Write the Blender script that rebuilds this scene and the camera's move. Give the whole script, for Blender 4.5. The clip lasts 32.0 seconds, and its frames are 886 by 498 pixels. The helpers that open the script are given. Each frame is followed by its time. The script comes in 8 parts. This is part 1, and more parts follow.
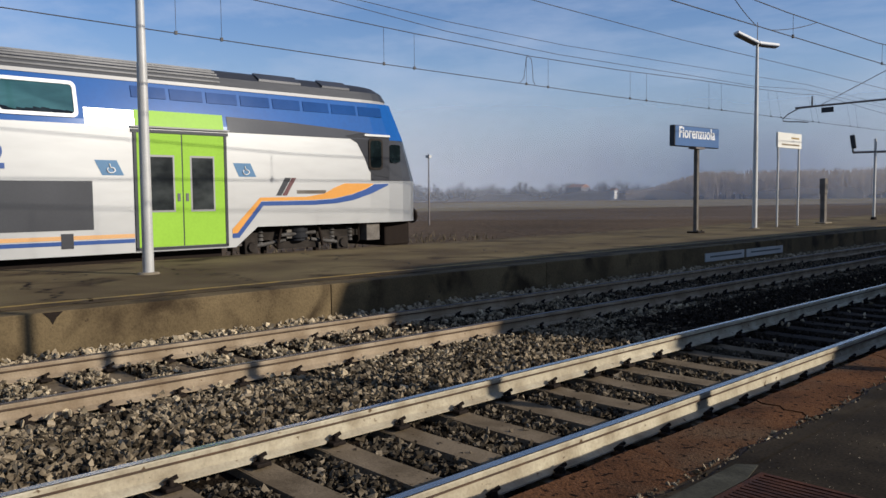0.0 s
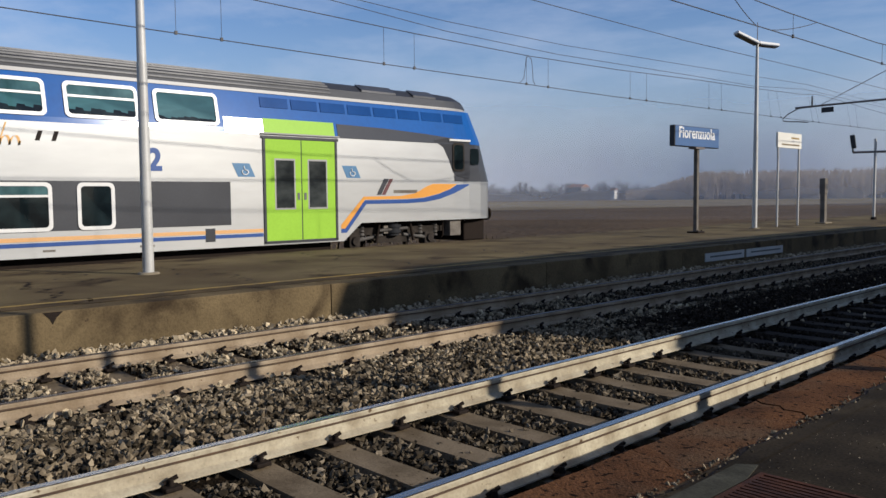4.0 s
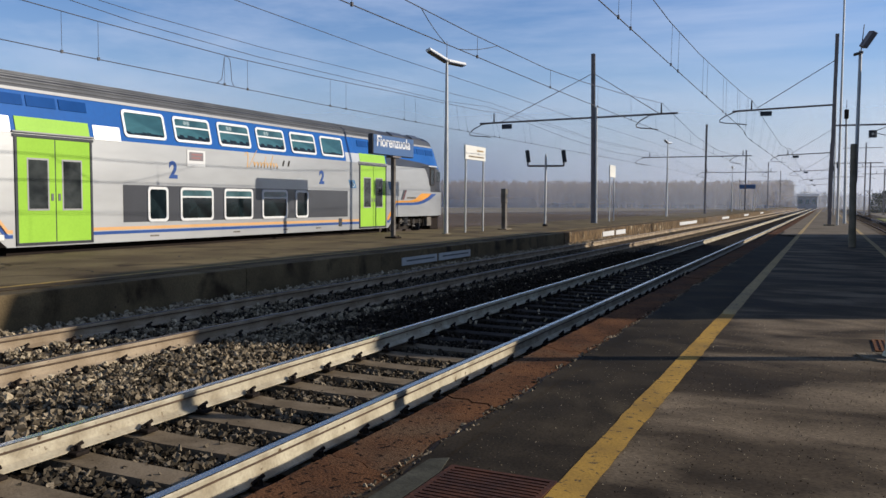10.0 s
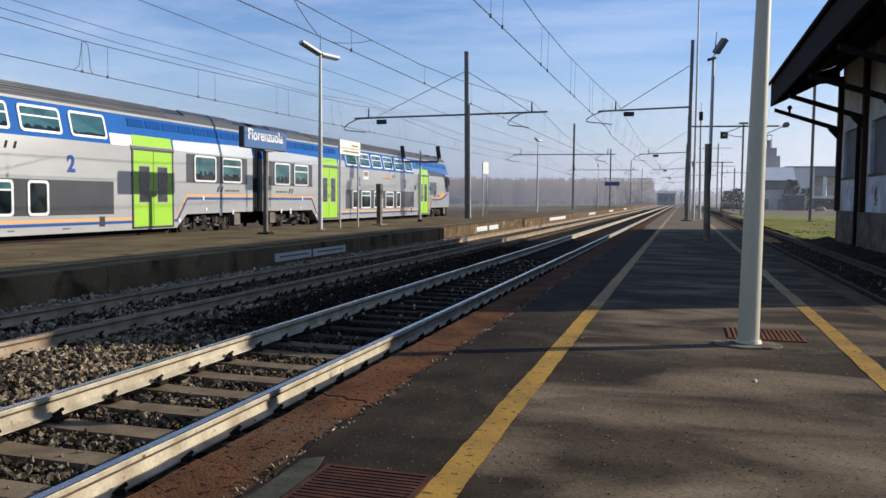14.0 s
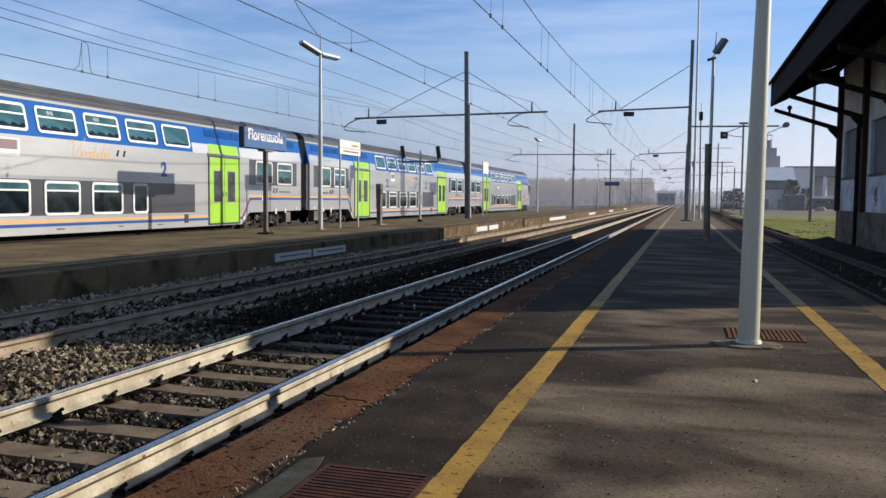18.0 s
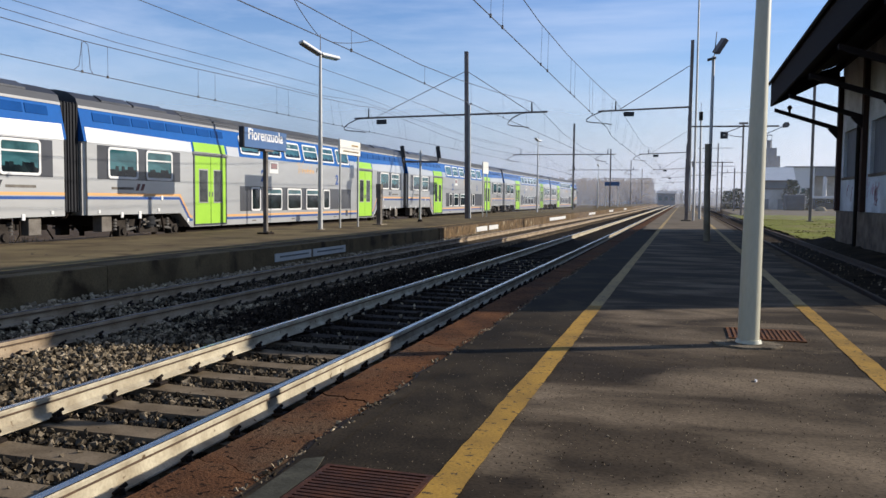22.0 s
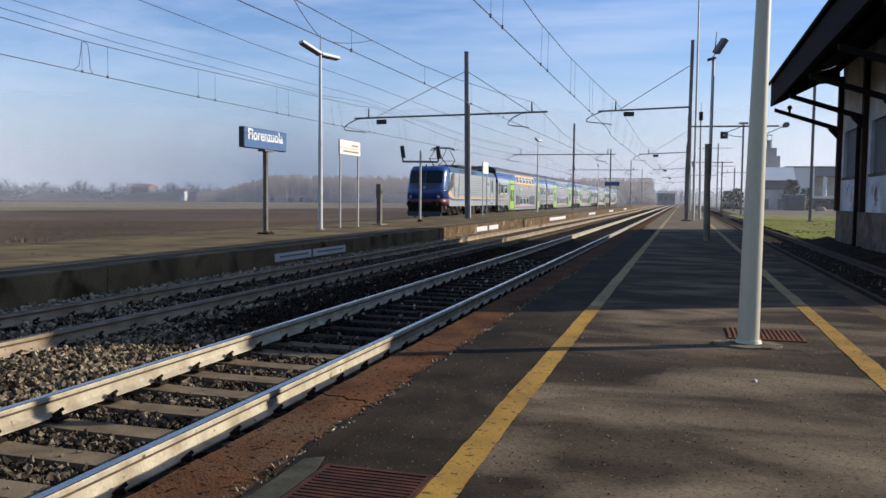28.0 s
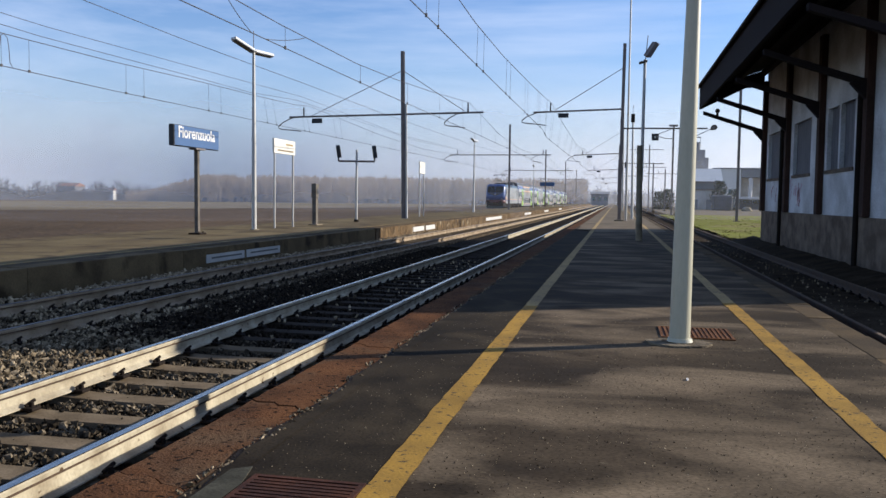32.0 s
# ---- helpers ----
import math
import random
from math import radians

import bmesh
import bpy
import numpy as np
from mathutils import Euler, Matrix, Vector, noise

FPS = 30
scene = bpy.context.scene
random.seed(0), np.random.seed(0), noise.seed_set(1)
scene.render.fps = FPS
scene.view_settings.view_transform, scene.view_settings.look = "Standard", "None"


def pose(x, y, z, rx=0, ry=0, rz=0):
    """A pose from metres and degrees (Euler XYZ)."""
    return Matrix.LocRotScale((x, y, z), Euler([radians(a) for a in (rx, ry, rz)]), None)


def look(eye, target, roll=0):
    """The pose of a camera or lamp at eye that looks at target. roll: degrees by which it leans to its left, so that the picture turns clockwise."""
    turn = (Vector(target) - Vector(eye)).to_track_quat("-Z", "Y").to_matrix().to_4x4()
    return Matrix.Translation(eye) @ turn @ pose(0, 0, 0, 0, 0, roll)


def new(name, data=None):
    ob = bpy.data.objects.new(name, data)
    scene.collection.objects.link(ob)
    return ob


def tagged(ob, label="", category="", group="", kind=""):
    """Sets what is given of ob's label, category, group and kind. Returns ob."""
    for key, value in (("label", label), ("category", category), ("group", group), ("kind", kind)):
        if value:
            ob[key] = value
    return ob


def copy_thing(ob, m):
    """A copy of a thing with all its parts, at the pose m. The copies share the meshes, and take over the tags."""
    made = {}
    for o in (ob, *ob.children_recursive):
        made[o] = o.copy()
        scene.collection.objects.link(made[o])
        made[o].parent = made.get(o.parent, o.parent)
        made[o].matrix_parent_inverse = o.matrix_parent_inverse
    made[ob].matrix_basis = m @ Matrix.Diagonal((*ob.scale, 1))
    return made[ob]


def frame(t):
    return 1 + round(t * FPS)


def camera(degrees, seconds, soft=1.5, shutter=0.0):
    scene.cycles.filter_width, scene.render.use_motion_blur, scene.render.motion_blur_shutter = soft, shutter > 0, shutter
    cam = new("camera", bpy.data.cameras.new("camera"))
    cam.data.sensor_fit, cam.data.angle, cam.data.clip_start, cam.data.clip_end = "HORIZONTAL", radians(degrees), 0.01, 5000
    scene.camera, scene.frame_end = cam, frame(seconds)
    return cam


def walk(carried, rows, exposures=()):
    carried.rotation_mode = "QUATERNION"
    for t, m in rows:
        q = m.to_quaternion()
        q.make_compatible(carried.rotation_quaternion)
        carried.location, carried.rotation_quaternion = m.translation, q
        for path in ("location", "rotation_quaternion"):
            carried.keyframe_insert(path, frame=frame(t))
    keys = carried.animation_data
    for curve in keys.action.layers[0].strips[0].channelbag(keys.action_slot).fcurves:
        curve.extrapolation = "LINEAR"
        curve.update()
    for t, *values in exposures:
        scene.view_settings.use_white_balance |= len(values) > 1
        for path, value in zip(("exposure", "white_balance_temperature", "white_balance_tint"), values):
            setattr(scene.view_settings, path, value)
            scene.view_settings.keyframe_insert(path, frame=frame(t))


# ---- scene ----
# ---- camera and its way ----
cam = camera(57.5, 32.0, soft=1.5)
EYE_A, EYE_B, EYE_C = (0.095, -0.126, 1.550), (0.037, 0.033, 1.514), (0.035, 0.116, 1.517)


def eye(a, b, w):
    return tuple(p + (q - p) * w for p, q in zip(a, b))


TURNS = [
    (0.0, 0.0, 46.226, -3.734, 0.536), (6.9, 0.0, 46.226, -3.744, 0.536), (7.2, 0.02, 46.111, -3.850, 0.42), (7.5, 0.05, 44.985, -3.712, 0.299),
    (8.0, 0.24, 39.270, -3.300, 0.150), (8.5, 0.42, 33.784, -3.355, -0.077), (9.0, 0.52, 30.940, -3.330, -0.140),
    (9.5, 0.60, 28.479, -3.335, -0.240), (10.0, 0.70, 25.380, -3.340, -0.330), (10.5, 0.82, 21.88, -3.330, -0.390),
    (11.0, 0.93, 18.645, -3.35, -0.490), (11.5, 1.0, 16.512, -3.42, -0.555), (12.0, 1.0, 16.387, -3.582, -0.520),
    (12.5, 1.0, 16.554, -3.579, -0.561), (28.0, 1.0, 16.554, -3.579, -0.561), (28.5, 1.0, 16.408, -3.698, -0.645)]
LAST = [(29.0, 0.5, 14.211, -3.483, -0.677), (29.5, 1.0, 11.496, -3.513, -0.577), (30.0, 1.0, 12.097, -3.527, -0.677),
        (30.5, 1.0, 12.097, -3.537, -0.677), (32.0, 1.0, 12.097, -3.537, -0.677)]
walk(cam, [(t, pose(*eye(EYE_A, EYE_B, w), 90 + p, r, y)) for t, w, y, p, r in TURNS]
     + [(t, pose(*eye(EYE_B, EYE_C, w), 90 + p, r, y)) for t, w, y, p, r in LAST],
     [(0.0, 0.10), (7.2, 0.10), (8.0, 0.08), (9.0, 0.17), (10.0, 0.27), (11.0, 0.37), (12.5, 0.47), (17.0, 0.50), (28.0, 0.53), (30.0, 0.62), (32.0, 0.62)])

# ---- sky and sun ----
SUN_AZ, SUN_EL = math.atan2(0.89, 0.455), radians(22.0)   # from +y towards +x
world = bpy.data.worlds.new("winter_sky")
scene.world = world
world.use_nodes = True
wn, wl = world.node_tree.nodes, world.node_tree.links
wn.clear()
w_out, w_bg = wn.new("ShaderNodeOutputWorld"), wn.new("ShaderNodeBackground")
w_sky = wn.new("ShaderNodeTexSky")
w_sky.sky_type, w_sky.sun_disc = "NISHITA", False
w_sky.sun_elevation, w_sky.sun_rotation = SUN_EL, SUN_AZ
w_sky.altitude, w_sky.air_density, w_sky.dust_density, w_sky.ozone_density = 60, 1.0, 0.35, 4.0
w_co, w_map = wn.new("ShaderNodeTexCoord"), wn.new("ShaderNodeMapping")
w_map.inputs["Rotation"].default_value = (0.0, 0.0, radians(35))
w_map.inputs["Scale"].default_value = (1.2, 5.0, 14.0)
w_noise = wn.new("ShaderNodeTexNoise")
w_noise.inputs["Scale"].default_value, w_noise.inputs["Detail"].default_value = 1.6, 7
w_noise.inputs["Roughness"].default_value = 0.58
w_ramp = wn.new("ShaderNodeValToRGB")
w_ramp.color_ramp.elements[0].position, w_ramp.color_ramp.elements[0].color = 0.42, (0, 0, 0, 1)
w_ramp.color_ramp.elements[1].position, w_ramp.color_ramp.elements[1].color = 0.84, (0.54, 0.54, 0.54, 1)
w_mix = wn.new("ShaderNodeMix")
w_mix.data_type = "RGBA"
w_mix.inputs["B"].default_value = (6.2, 6.5, 7.0, 1)
wl.new(w_co.outputs["Generated"], w_map.inputs["Vector"])
wl.new(w_map.outputs["Vector"], w_noise.inputs["Vector"])
wl.new(w_noise.outputs["Fac"], w_ramp.inputs["Fac"])
wl.new(w_ramp.outputs["Color"], w_mix.inputs["Factor"])
wl.new(w_sky.outputs["Color"], w_mix.inputs["A"])
# pale lilac haze low over the horizon, and the deeper violet blue of a dry winter sky
w_sep, w_low, w_haze, w_tint = wn.new("ShaderNodeSeparateXYZ"), wn.new("ShaderNodeMapRange"), wn.new("ShaderNodeMix"), wn.new("ShaderNodeMix")
w_haze.data_type = w_tint.data_type = "RGBA"
w_tint.blend_type = "MULTIPLY"
w_tint.inputs["Factor"].default_value, w_tint.inputs["B"].default_value = 1.0, (0.895, 0.965, 1.145, 1)
w_haze.inputs["B"].default_value = (4.15, 4.8, 5.55, 1)
w_low.inputs["From Min"].default_value, w_low.inputs["From Max"].default_value = 0.0, 0.26
w_low.inputs["To Min"].default_value, w_low.inputs["To Max"].default_value = 0.62, 0.0
w_low.interpolation_type = "SMOOTHSTEP"
wl.new(w_co.outputs["Generated"], w_sep.inputs["Vector"])
wl.new(w_sep.outputs["Z"], w_low.inputs["Value"])
wl.new(w_low.outputs["Result"], w_haze.inputs["Factor"])
wl.new(w_mix.outputs["Result"], w_tint.inputs["A"])
wl.new(w_tint.outputs["Result"], w_haze.inputs["A"])
wl.new(w_haze.outputs["Result"], w_bg.inputs["Color"])
wl.new(w_bg.outputs["Background"], w_out.inputs["Surface"])
w_bg.inputs["Strength"].default_value = 0.099

sun_data = bpy.data.lights.new("sun", "SUN")
sun_data.energy, sun_data.angle, sun_data.color = 4.6, radians(0.53), (1.0, 0.945, 0.86)
sun = new("sun", sun_data)
SUN_DIR = Vector((math.sin(SUN_AZ) * math.cos(SUN_EL), math.cos(SUN_AZ) * math.cos(SUN_EL), math.sin(SUN_EL)))
sun.matrix_world = look(SUN_DIR * 100, (0, 0, 0))


# ---- materials ----
def mat(name, color, rough=0.6, metal=0.0, dark=None, scale=6.0, fine=60.0, mix=0.5, bump=0.2, depth=0.01, fleck=None, flecks=0.62,
        island=0.0, coat=0.0, stretch=None, rough_var=0.12, spec=0.5, grain=0.5, patch=None, spread=False, coat_rough=0.08):
    """A surface with broad stains, fine grain, optional flecks and a fine relief; sizes in metres."""
    m = bpy.data.materials.new(name)
    m.use_nodes = True
    nt = m.node_tree
    n, l = nt.nodes, nt.links
    b = n["Principled BSDF"]
    b.inputs["Metallic"].default_value = metal
    b.inputs["Specular IOR Level"].default_value = spec
    if coat:
        b.inputs["Coat Weight"].default_value, b.inputs["Coat Roughness"].default_value = coat, coat_rough
    co = n.new("ShaderNodeTexCoord")
    vec = co.outputs["Object"]
    if spread:
        # alike pieces each show another part of the grain
        oi, sc, ad = n.new("ShaderNodeObjectInfo"), n.new("ShaderNodeMath"), n.new("ShaderNodeVectorMath")
        sc.operation, sc.inputs[1].default_value = "MULTIPLY", 37.0
        l.new(oi.outputs["Random"], sc.inputs[0])
        l.new(vec, ad.inputs[0])
        l.new(sc.outputs[0], ad.inputs[1])
        vec = ad.outputs["Vector"]
    if stretch:
        mp = n.new("ShaderNodeMapping")
        mp.inputs["Scale"].default_value = stretch
        l.new(vec, mp.inputs["Vector"])
        vec = mp.outputs["Vector"]
    big, small = n.new("ShaderNodeTexNoise"), n.new("ShaderNodeTexNoise")
    big.inputs["Scale"].default_value, big.inputs["Detail"].default_value = 1.0 / scale if scale > 8 else scale, 6
    small.inputs["Scale"].default_value, small.inputs["Detail"].default_value = fine, 4
    for t in (big, small):
        l.new(vec, t.inputs["Vector"])
    dark = dark or tuple(c * 0.62 for c in color)
    ramp = n.new("ShaderNodeValToRGB")
    ramp.color_ramp.elements[0].position, ramp.color_ramp.elements[1].position = 0.36, 0.66
    l.new(big.outputs["Fac"], ramp.inputs["Fac"])
    m1 = n.new("ShaderNodeMix")
    m1.data_type = "RGBA"
    m1.inputs["A"].default_value, m1.inputs["B"].default_value = (*dark, 1), (*color, 1)
    mul = n.new("ShaderNodeMath")
    mul.operation = "MULTIPLY_ADD"
    mul.inputs[1].default_value, mul.inputs[2].default_value = mix, 1 - mix
    l.new(ramp.outputs["Color"], mul.inputs[0])
    l.new(mul.outputs[0], m1.inputs["Factor"])
    col = m1.outputs["Result"]
    if patch:
        pcol, pscale, lo, hi = patch
        pn, pr, pm = n.new("ShaderNodeTexNoise"), n.new("ShaderNodeValToRGB"), n.new("ShaderNodeMix")
        pn.inputs["Scale"].default_value, pn.inputs["Detail"].default_value, pn.inputs["Distortion"].default_value = pscale, 5, 0.6
        pr.color_ramp.elements[0].position, pr.color_ramp.elements[1].position = lo, hi
        pm.data_type = "RGBA"
        pm.inputs["B"].default_value = (*pcol, 1)
        l.new(vec, pn.inputs["Vector"])
        l.new(pn.outputs["Fac"], pr.inputs["Fac"])
        l.new(pr.outputs["Color"], pm.inputs["Factor"])
        l.new(col, pm.inputs["A"])
        col = pm.outputs["Result"]
    g = n.new("ShaderNodeMix")
    g.data_type, g.blend_type = "RGBA", "MULTIPLY"
    g.inputs["Factor"].default_value = grain
    gr = n.new("ShaderNodeValToRGB")
    gr.color_ramp.elements[0].position, gr.color_ramp.elements[0].color = 0.3, (0.55, 0.55, 0.55, 1)
    gr.color_ramp.elements[1].position, gr.color_ramp.elements[1].color = 0.6, (1.1, 1.1, 1.1, 1)
    l.new(small.outputs["Fac"], gr.inputs["Fac"])
    l.new(col, g.inputs["A"])
    l.new(gr.outputs["Color"], g.inputs["B"])
    col = g.outputs["Result"]
    if fleck:
        fr = n.new("ShaderNodeValToRGB")
        fr.color_ramp.elements[0].position, fr.color_ramp.elements[1].position = flecks, flecks + 0.06
        fn = n.new("ShaderNodeTexNoise")
        fn.inputs["Scale"].default_value, fn.inputs["Detail"].default_value = fine * 0.35, 8
        l.new(vec, fn.inputs["Vector"])
        l.new(fn.outputs["Fac"], fr.inputs["Fac"])
        fm = n.new("ShaderNodeMix")
        fm.data_type = "RGBA"
        fm.inputs["B"].default_value = (*fleck, 1)
        l.new(fr.outputs["Color"], fm.inputs["Factor"])
        l.new(col, fm.inputs["A"])
        col = fm.outputs["Result"]
    if island:
        geo = n.new("ShaderNodeNewGeometry")
        hs = n.new("ShaderNodeHueSaturation")
        mr = n.new("ShaderNodeMapRange")
        mr.inputs["To Min"].default_value, mr.inputs["To Max"].default_value = 1 - island, 1 + island
        l.new(geo.outputs["Random Per Island"], mr.inputs["Value"])
        l.new(mr.outputs["Result"], hs.inputs["Value"])
        l.new(col, hs.inputs["Color"])
        col = hs.outputs["Color"]
    l.new(col, b.inputs["Base Color"])
    rr = n.new("ShaderNodeMapRange")
    rr.inputs["To Min"].default_value, rr.inputs["To Max"].default_value = max(0.02, rough - rough_var), min(1, rough + rough_var)
    l.new(big.outputs["Fac"], rr.inputs["Value"])
    l.new(rr.outputs["Result"], b.inputs["Roughness"])
    if bump:
        bp = n.new("ShaderNodeBump")
        bp.inputs["Strength"].default_value, bp.inputs["Distance"].default_value = bump, depth
        l.new(small.outputs["Fac"], bp.inputs["Height"])
        l.new(bp.outputs["Normal"], b.inputs["Normal"])
    return m


def paint(name, color, rough=0.3, dirt=0.25, coat=0.0, metal=0.0):
    return mat(name, color, rough, metal, dark=tuple(c * 0.78 for c in color), scale=1.3, fine=25, mix=dirt * 2, bump=0.02, depth=0.004, coat=coat, rough_var=0.06, grain=0.12)


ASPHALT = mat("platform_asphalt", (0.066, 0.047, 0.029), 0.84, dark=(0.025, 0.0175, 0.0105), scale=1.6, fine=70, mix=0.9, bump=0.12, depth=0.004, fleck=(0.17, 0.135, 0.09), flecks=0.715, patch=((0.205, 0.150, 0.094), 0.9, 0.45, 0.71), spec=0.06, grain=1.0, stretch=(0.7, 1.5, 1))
ASPHALT_OLD = mat("old_dark_asphalt", (0.0413, 0.0309, 0.0196), 0.85, dark=(0.0171, 0.0127, 0.00796), scale=2.2, fine=70, mix=0.9, bump=0.12, depth=0.004, fleck=(0.184, 0.144, 0.0956), flecks=0.735, patch=((0.0688, 0.0508, 0.0298), 1.4, 0.52, 0.74), spec=0.05, grain=1.0)
# platform asphalt with the sunlight beyond the warehouse shade put into its colour
ASPHALT_SUNLIT = mat("sun_pale_asphalt", (0.185, 0.145, 0.098), 0.92, dark=(0.115, 0.088, 0.058), scale=0.8, fine=45, mix=0.9, bump=0.3, depth=0.008, patch=((0.08, 0.06, 0.04), 0.7, 0.58, 0.70), spec=0.08)
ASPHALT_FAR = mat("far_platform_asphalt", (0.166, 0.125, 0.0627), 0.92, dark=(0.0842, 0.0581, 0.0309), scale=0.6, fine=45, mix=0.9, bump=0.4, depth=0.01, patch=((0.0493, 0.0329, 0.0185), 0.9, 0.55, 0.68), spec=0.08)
RUSTY_STONE = mat("rust_stained_edge_stone", (0.138, 0.061, 0.027), 0.92, dark=(0.062, 0.030, 0.016), scale=2.2, fine=75, mix=0.9, bump=0.9, depth=0.008, fleck=(0.0124, 0.0075, 0.005), flecks=0.585, patch=((0.108, 0.064, 0.036), 1.3, 0.54, 0.70), spec=0.03, grain=0.8, spread=True)
CONCRETE = mat("weathered_concrete", (0.165, 0.118, 0.0614), 0.9, dark=(0.0865, 0.0606, 0.0316), scale=1.1, fine=40, mix=0.85, bump=0.4, depth=0.012, fleck=(0.0404, 0.0265, 0.0168), flecks=0.68, patch=((0.040, 0.027, 0.015), 1.3, 0.50, 0.68), spec=0.08, spread=True)
EDGE_BROWN = mat("brown_edge_concrete", (0.117, 0.07748, 0.03808), 0.9, dark=(0.0429, 0.02906, 0.01632), scale=1.6, fine=60, mix=0.9, bump=0.5, depth=0.012, spec=0.1, spread=True)
FOOTING = mat("broken_grey_concrete", (0.234, 0.1862, 0.1258), 0.9, dark=(0.078, 0.0596, 0.03944), scale=9.0 / 2, fine=38, mix=0.95, bump=1.0, depth=0.02, fleck=(0.039, 0.0298, 0.0204), flecks=0.60, spec=0.1)
CONCRETE_PALE = mat("pale_concrete", (0.2808, 0.2309, 0.1598), 0.88, dark=(0.1326, 0.1043, 0.068), scale=3, fine=70, mix=0.7, bump=0.4, depth=0.008, spec=0.1)
SLEEPER = mat("sleeper_concrete", (0.200, 0.150, 0.096), 0.92, dark=(0.105, 0.076, 0.046), scale=4, fine=60, mix=0.8, bump=0.4, depth=0.008, fleck=(0.0402, 0.0231, 0.012), flecks=0.66, spec=0.04, spread=True)
YELLOW = mat("worn_yellow_paint", (0.3854, 0.2173, 0.0407), 0.8, dark=(0.2214, 0.1264, 0.02812), scale=2.2, fine=70, mix=0.9, bump=0.3, depth=0.006, fleck=(0.0697, 0.0474, 0.0259), flecks=0.60, spec=0.1)
# paler copy of the worn yellow, its colour set for the shaded stretch
YELLOW_PALE = mat("worn_yellow_paint_for_shade", (0.428, 0.296, 0.128), 0.85, dark=(0.25, 0.178, 0.0888), scale=1.4, fine=60, mix=0.9, bump=0.3, depth=0.006, fleck=(0.0951, 0.0711, 0.0444), flecks=0.60, spec=0.1)
YELLOW_FADED = mat("faded_yellow_paint", (0.41, 0.2607, 0.0592), 0.8, dark=(0.246, 0.1738, 0.074), scale=2, fine=35, mix=0.9, bump=0.2, fleck=(0.1804, 0.1422, 0.0814), flecks=0.56, spec=0.1)
BALLAST = mat("ballast_bed", (0.0234, 0.01564, 0.00952), 0.95, dark=(0.00702, 0.005215, 0.0034), scale=7, fine=26, mix=0.9, bump=1.0, depth=0.05, spec=0.05)
STONES = mat("ballast_stones", (0.240, 0.186, 0.120), 0.9, dark=(0.0327, 0.0230, 0.0145), scale=6, fine=90, mix=0.9, bump=0.4, depth=0.006, island=0.85, spec=0.05)
STONES_DULL = mat("dull_dark_ballast_stones", (0.150, 0.118, 0.080), 0.9, dark=(0.020, 0.0145, 0.009), scale=6, fine=90, mix=0.9, bump=0.4, depth=0.006, island=0.85, spec=0.05)
PATCH_GREY = mat("dark_greenish_concrete", (0.0723, 0.0672, 0.0496), 0.9, dark=(0.0382, 0.0353, 0.0256), scale=5, fine=60, mix=0.9, bump=0.4, depth=0.006, spec=0.06)
STONES_PALE = mat("pale_ballast_stones", (0.4116, 0.3277, 0.2112), 0.9, dark=(0.196, 0.1444, 0.088), scale=6, fine=90, mix=0.8, bump=0.4, depth=0.006, island=0.5, spec=0.1)
# oily stones and sleepers, with the warehouse shade also put into their colour
STONES_OILY_SHADED = mat("oily_shaded_ballast_stones", (0.0414, 0.0302, 0.0207), 0.85, dark=(0.00862, 0.00646, 0.00431), scale=6, fine=90, mix=0.9, bump=0.4, depth=0.006, island=0.8, spec=0.05)
SLEEPER_OILY_SHADED = mat("oily_shaded_sleepers", (0.060, 0.046, 0.034), 0.85, dark=(0.025, 0.019, 0.014), scale=4, fine=60, mix=0.8, bump=0.4, depth=0.008, spec=0.05, spread=True)
PLATE_DUSTY = paint("dusty_grey_plate", (0.50, 0.485, 0.44), 0.7, 0.4)
RAIL_TOP = mat("polished_rail_head", (0.5208, 0.486, 0.4408), 0.24, 1.0, dark=(0.378, 0.3402, 0.304), scale=3, fine=90, mix=0.5, bump=0.05, stretch=(1, 0.08, 1))
RAIL_DULL = mat("dull_rail_head", (0.085, 0.060, 0.042), 0.5, 0.3, dark=(0.050, 0.034, 0.024), scale=3, fine=60, mix=0.7, bump=0.1, stretch=(1, 0.1, 1))
RAIL_SIDE = mat("pale_dusty_rail_web", (0.474, 0.411, 0.293), 0.75, dark=(0.245, 0.194, 0.125), scale=4, fine=50, mix=0.8, bump=0.2, fleck=(0.103, 0.0647, 0.0357), flecks=0.655, grain=0.35, spec=0.1)
RAIL_RUST = mat("rust_brown_rail_web", (0.340, 0.262, 0.175), 0.8, dark=(0.195, 0.138, 0.084), scale=3, fine=60, mix=0.9, bump=0.25, fleck=(0.1176, 0.0648, 0.0342), flecks=0.68, grain=0.3, spec=0.1)
# rust brown, for siding rails and for the shade line under rail heads
RAIL_FOOT = mat("brown_rust_and_shade", (0.10, 0.055, 0.028), 0.85, 0.1, dark=(0.05, 0.03, 0.018), scale=5, fine=60, mix=0.8, bump=0.3)
IRON = mat("dark_rusty_iron", (0.024, 0.017, 0.013), 0.8, 0.3, scale=6, fine=60, bump=0.3, spec=0.1)
GRATE_DARK = mat("dark_dirty_grate", (0.075, 0.026, 0.012), 0.8, 0.2, dark=(0.028, 0.011, 0.007), scale=6, fine=40, mix=0.8, bump=0.5, depth=0.01, spec=0.2)
GRATE = mat("rusty_grate", (0.172, 0.0714, 0.028), 0.8, 0.3, dark=(0.0774, 0.0336, 0.016), scale=6, fine=70, mix=0.8, bump=0.5, depth=0.01, spec=0.1)
SOIL = mat("ploughed_soil", (0.1209, 0.07971, 0.04624), 0.95, dark=(0.0624, 0.04097, 0.02312), scale=0.05, fine=1.6, mix=0.9, bump=1.0, depth=0.25, spec=0.1)
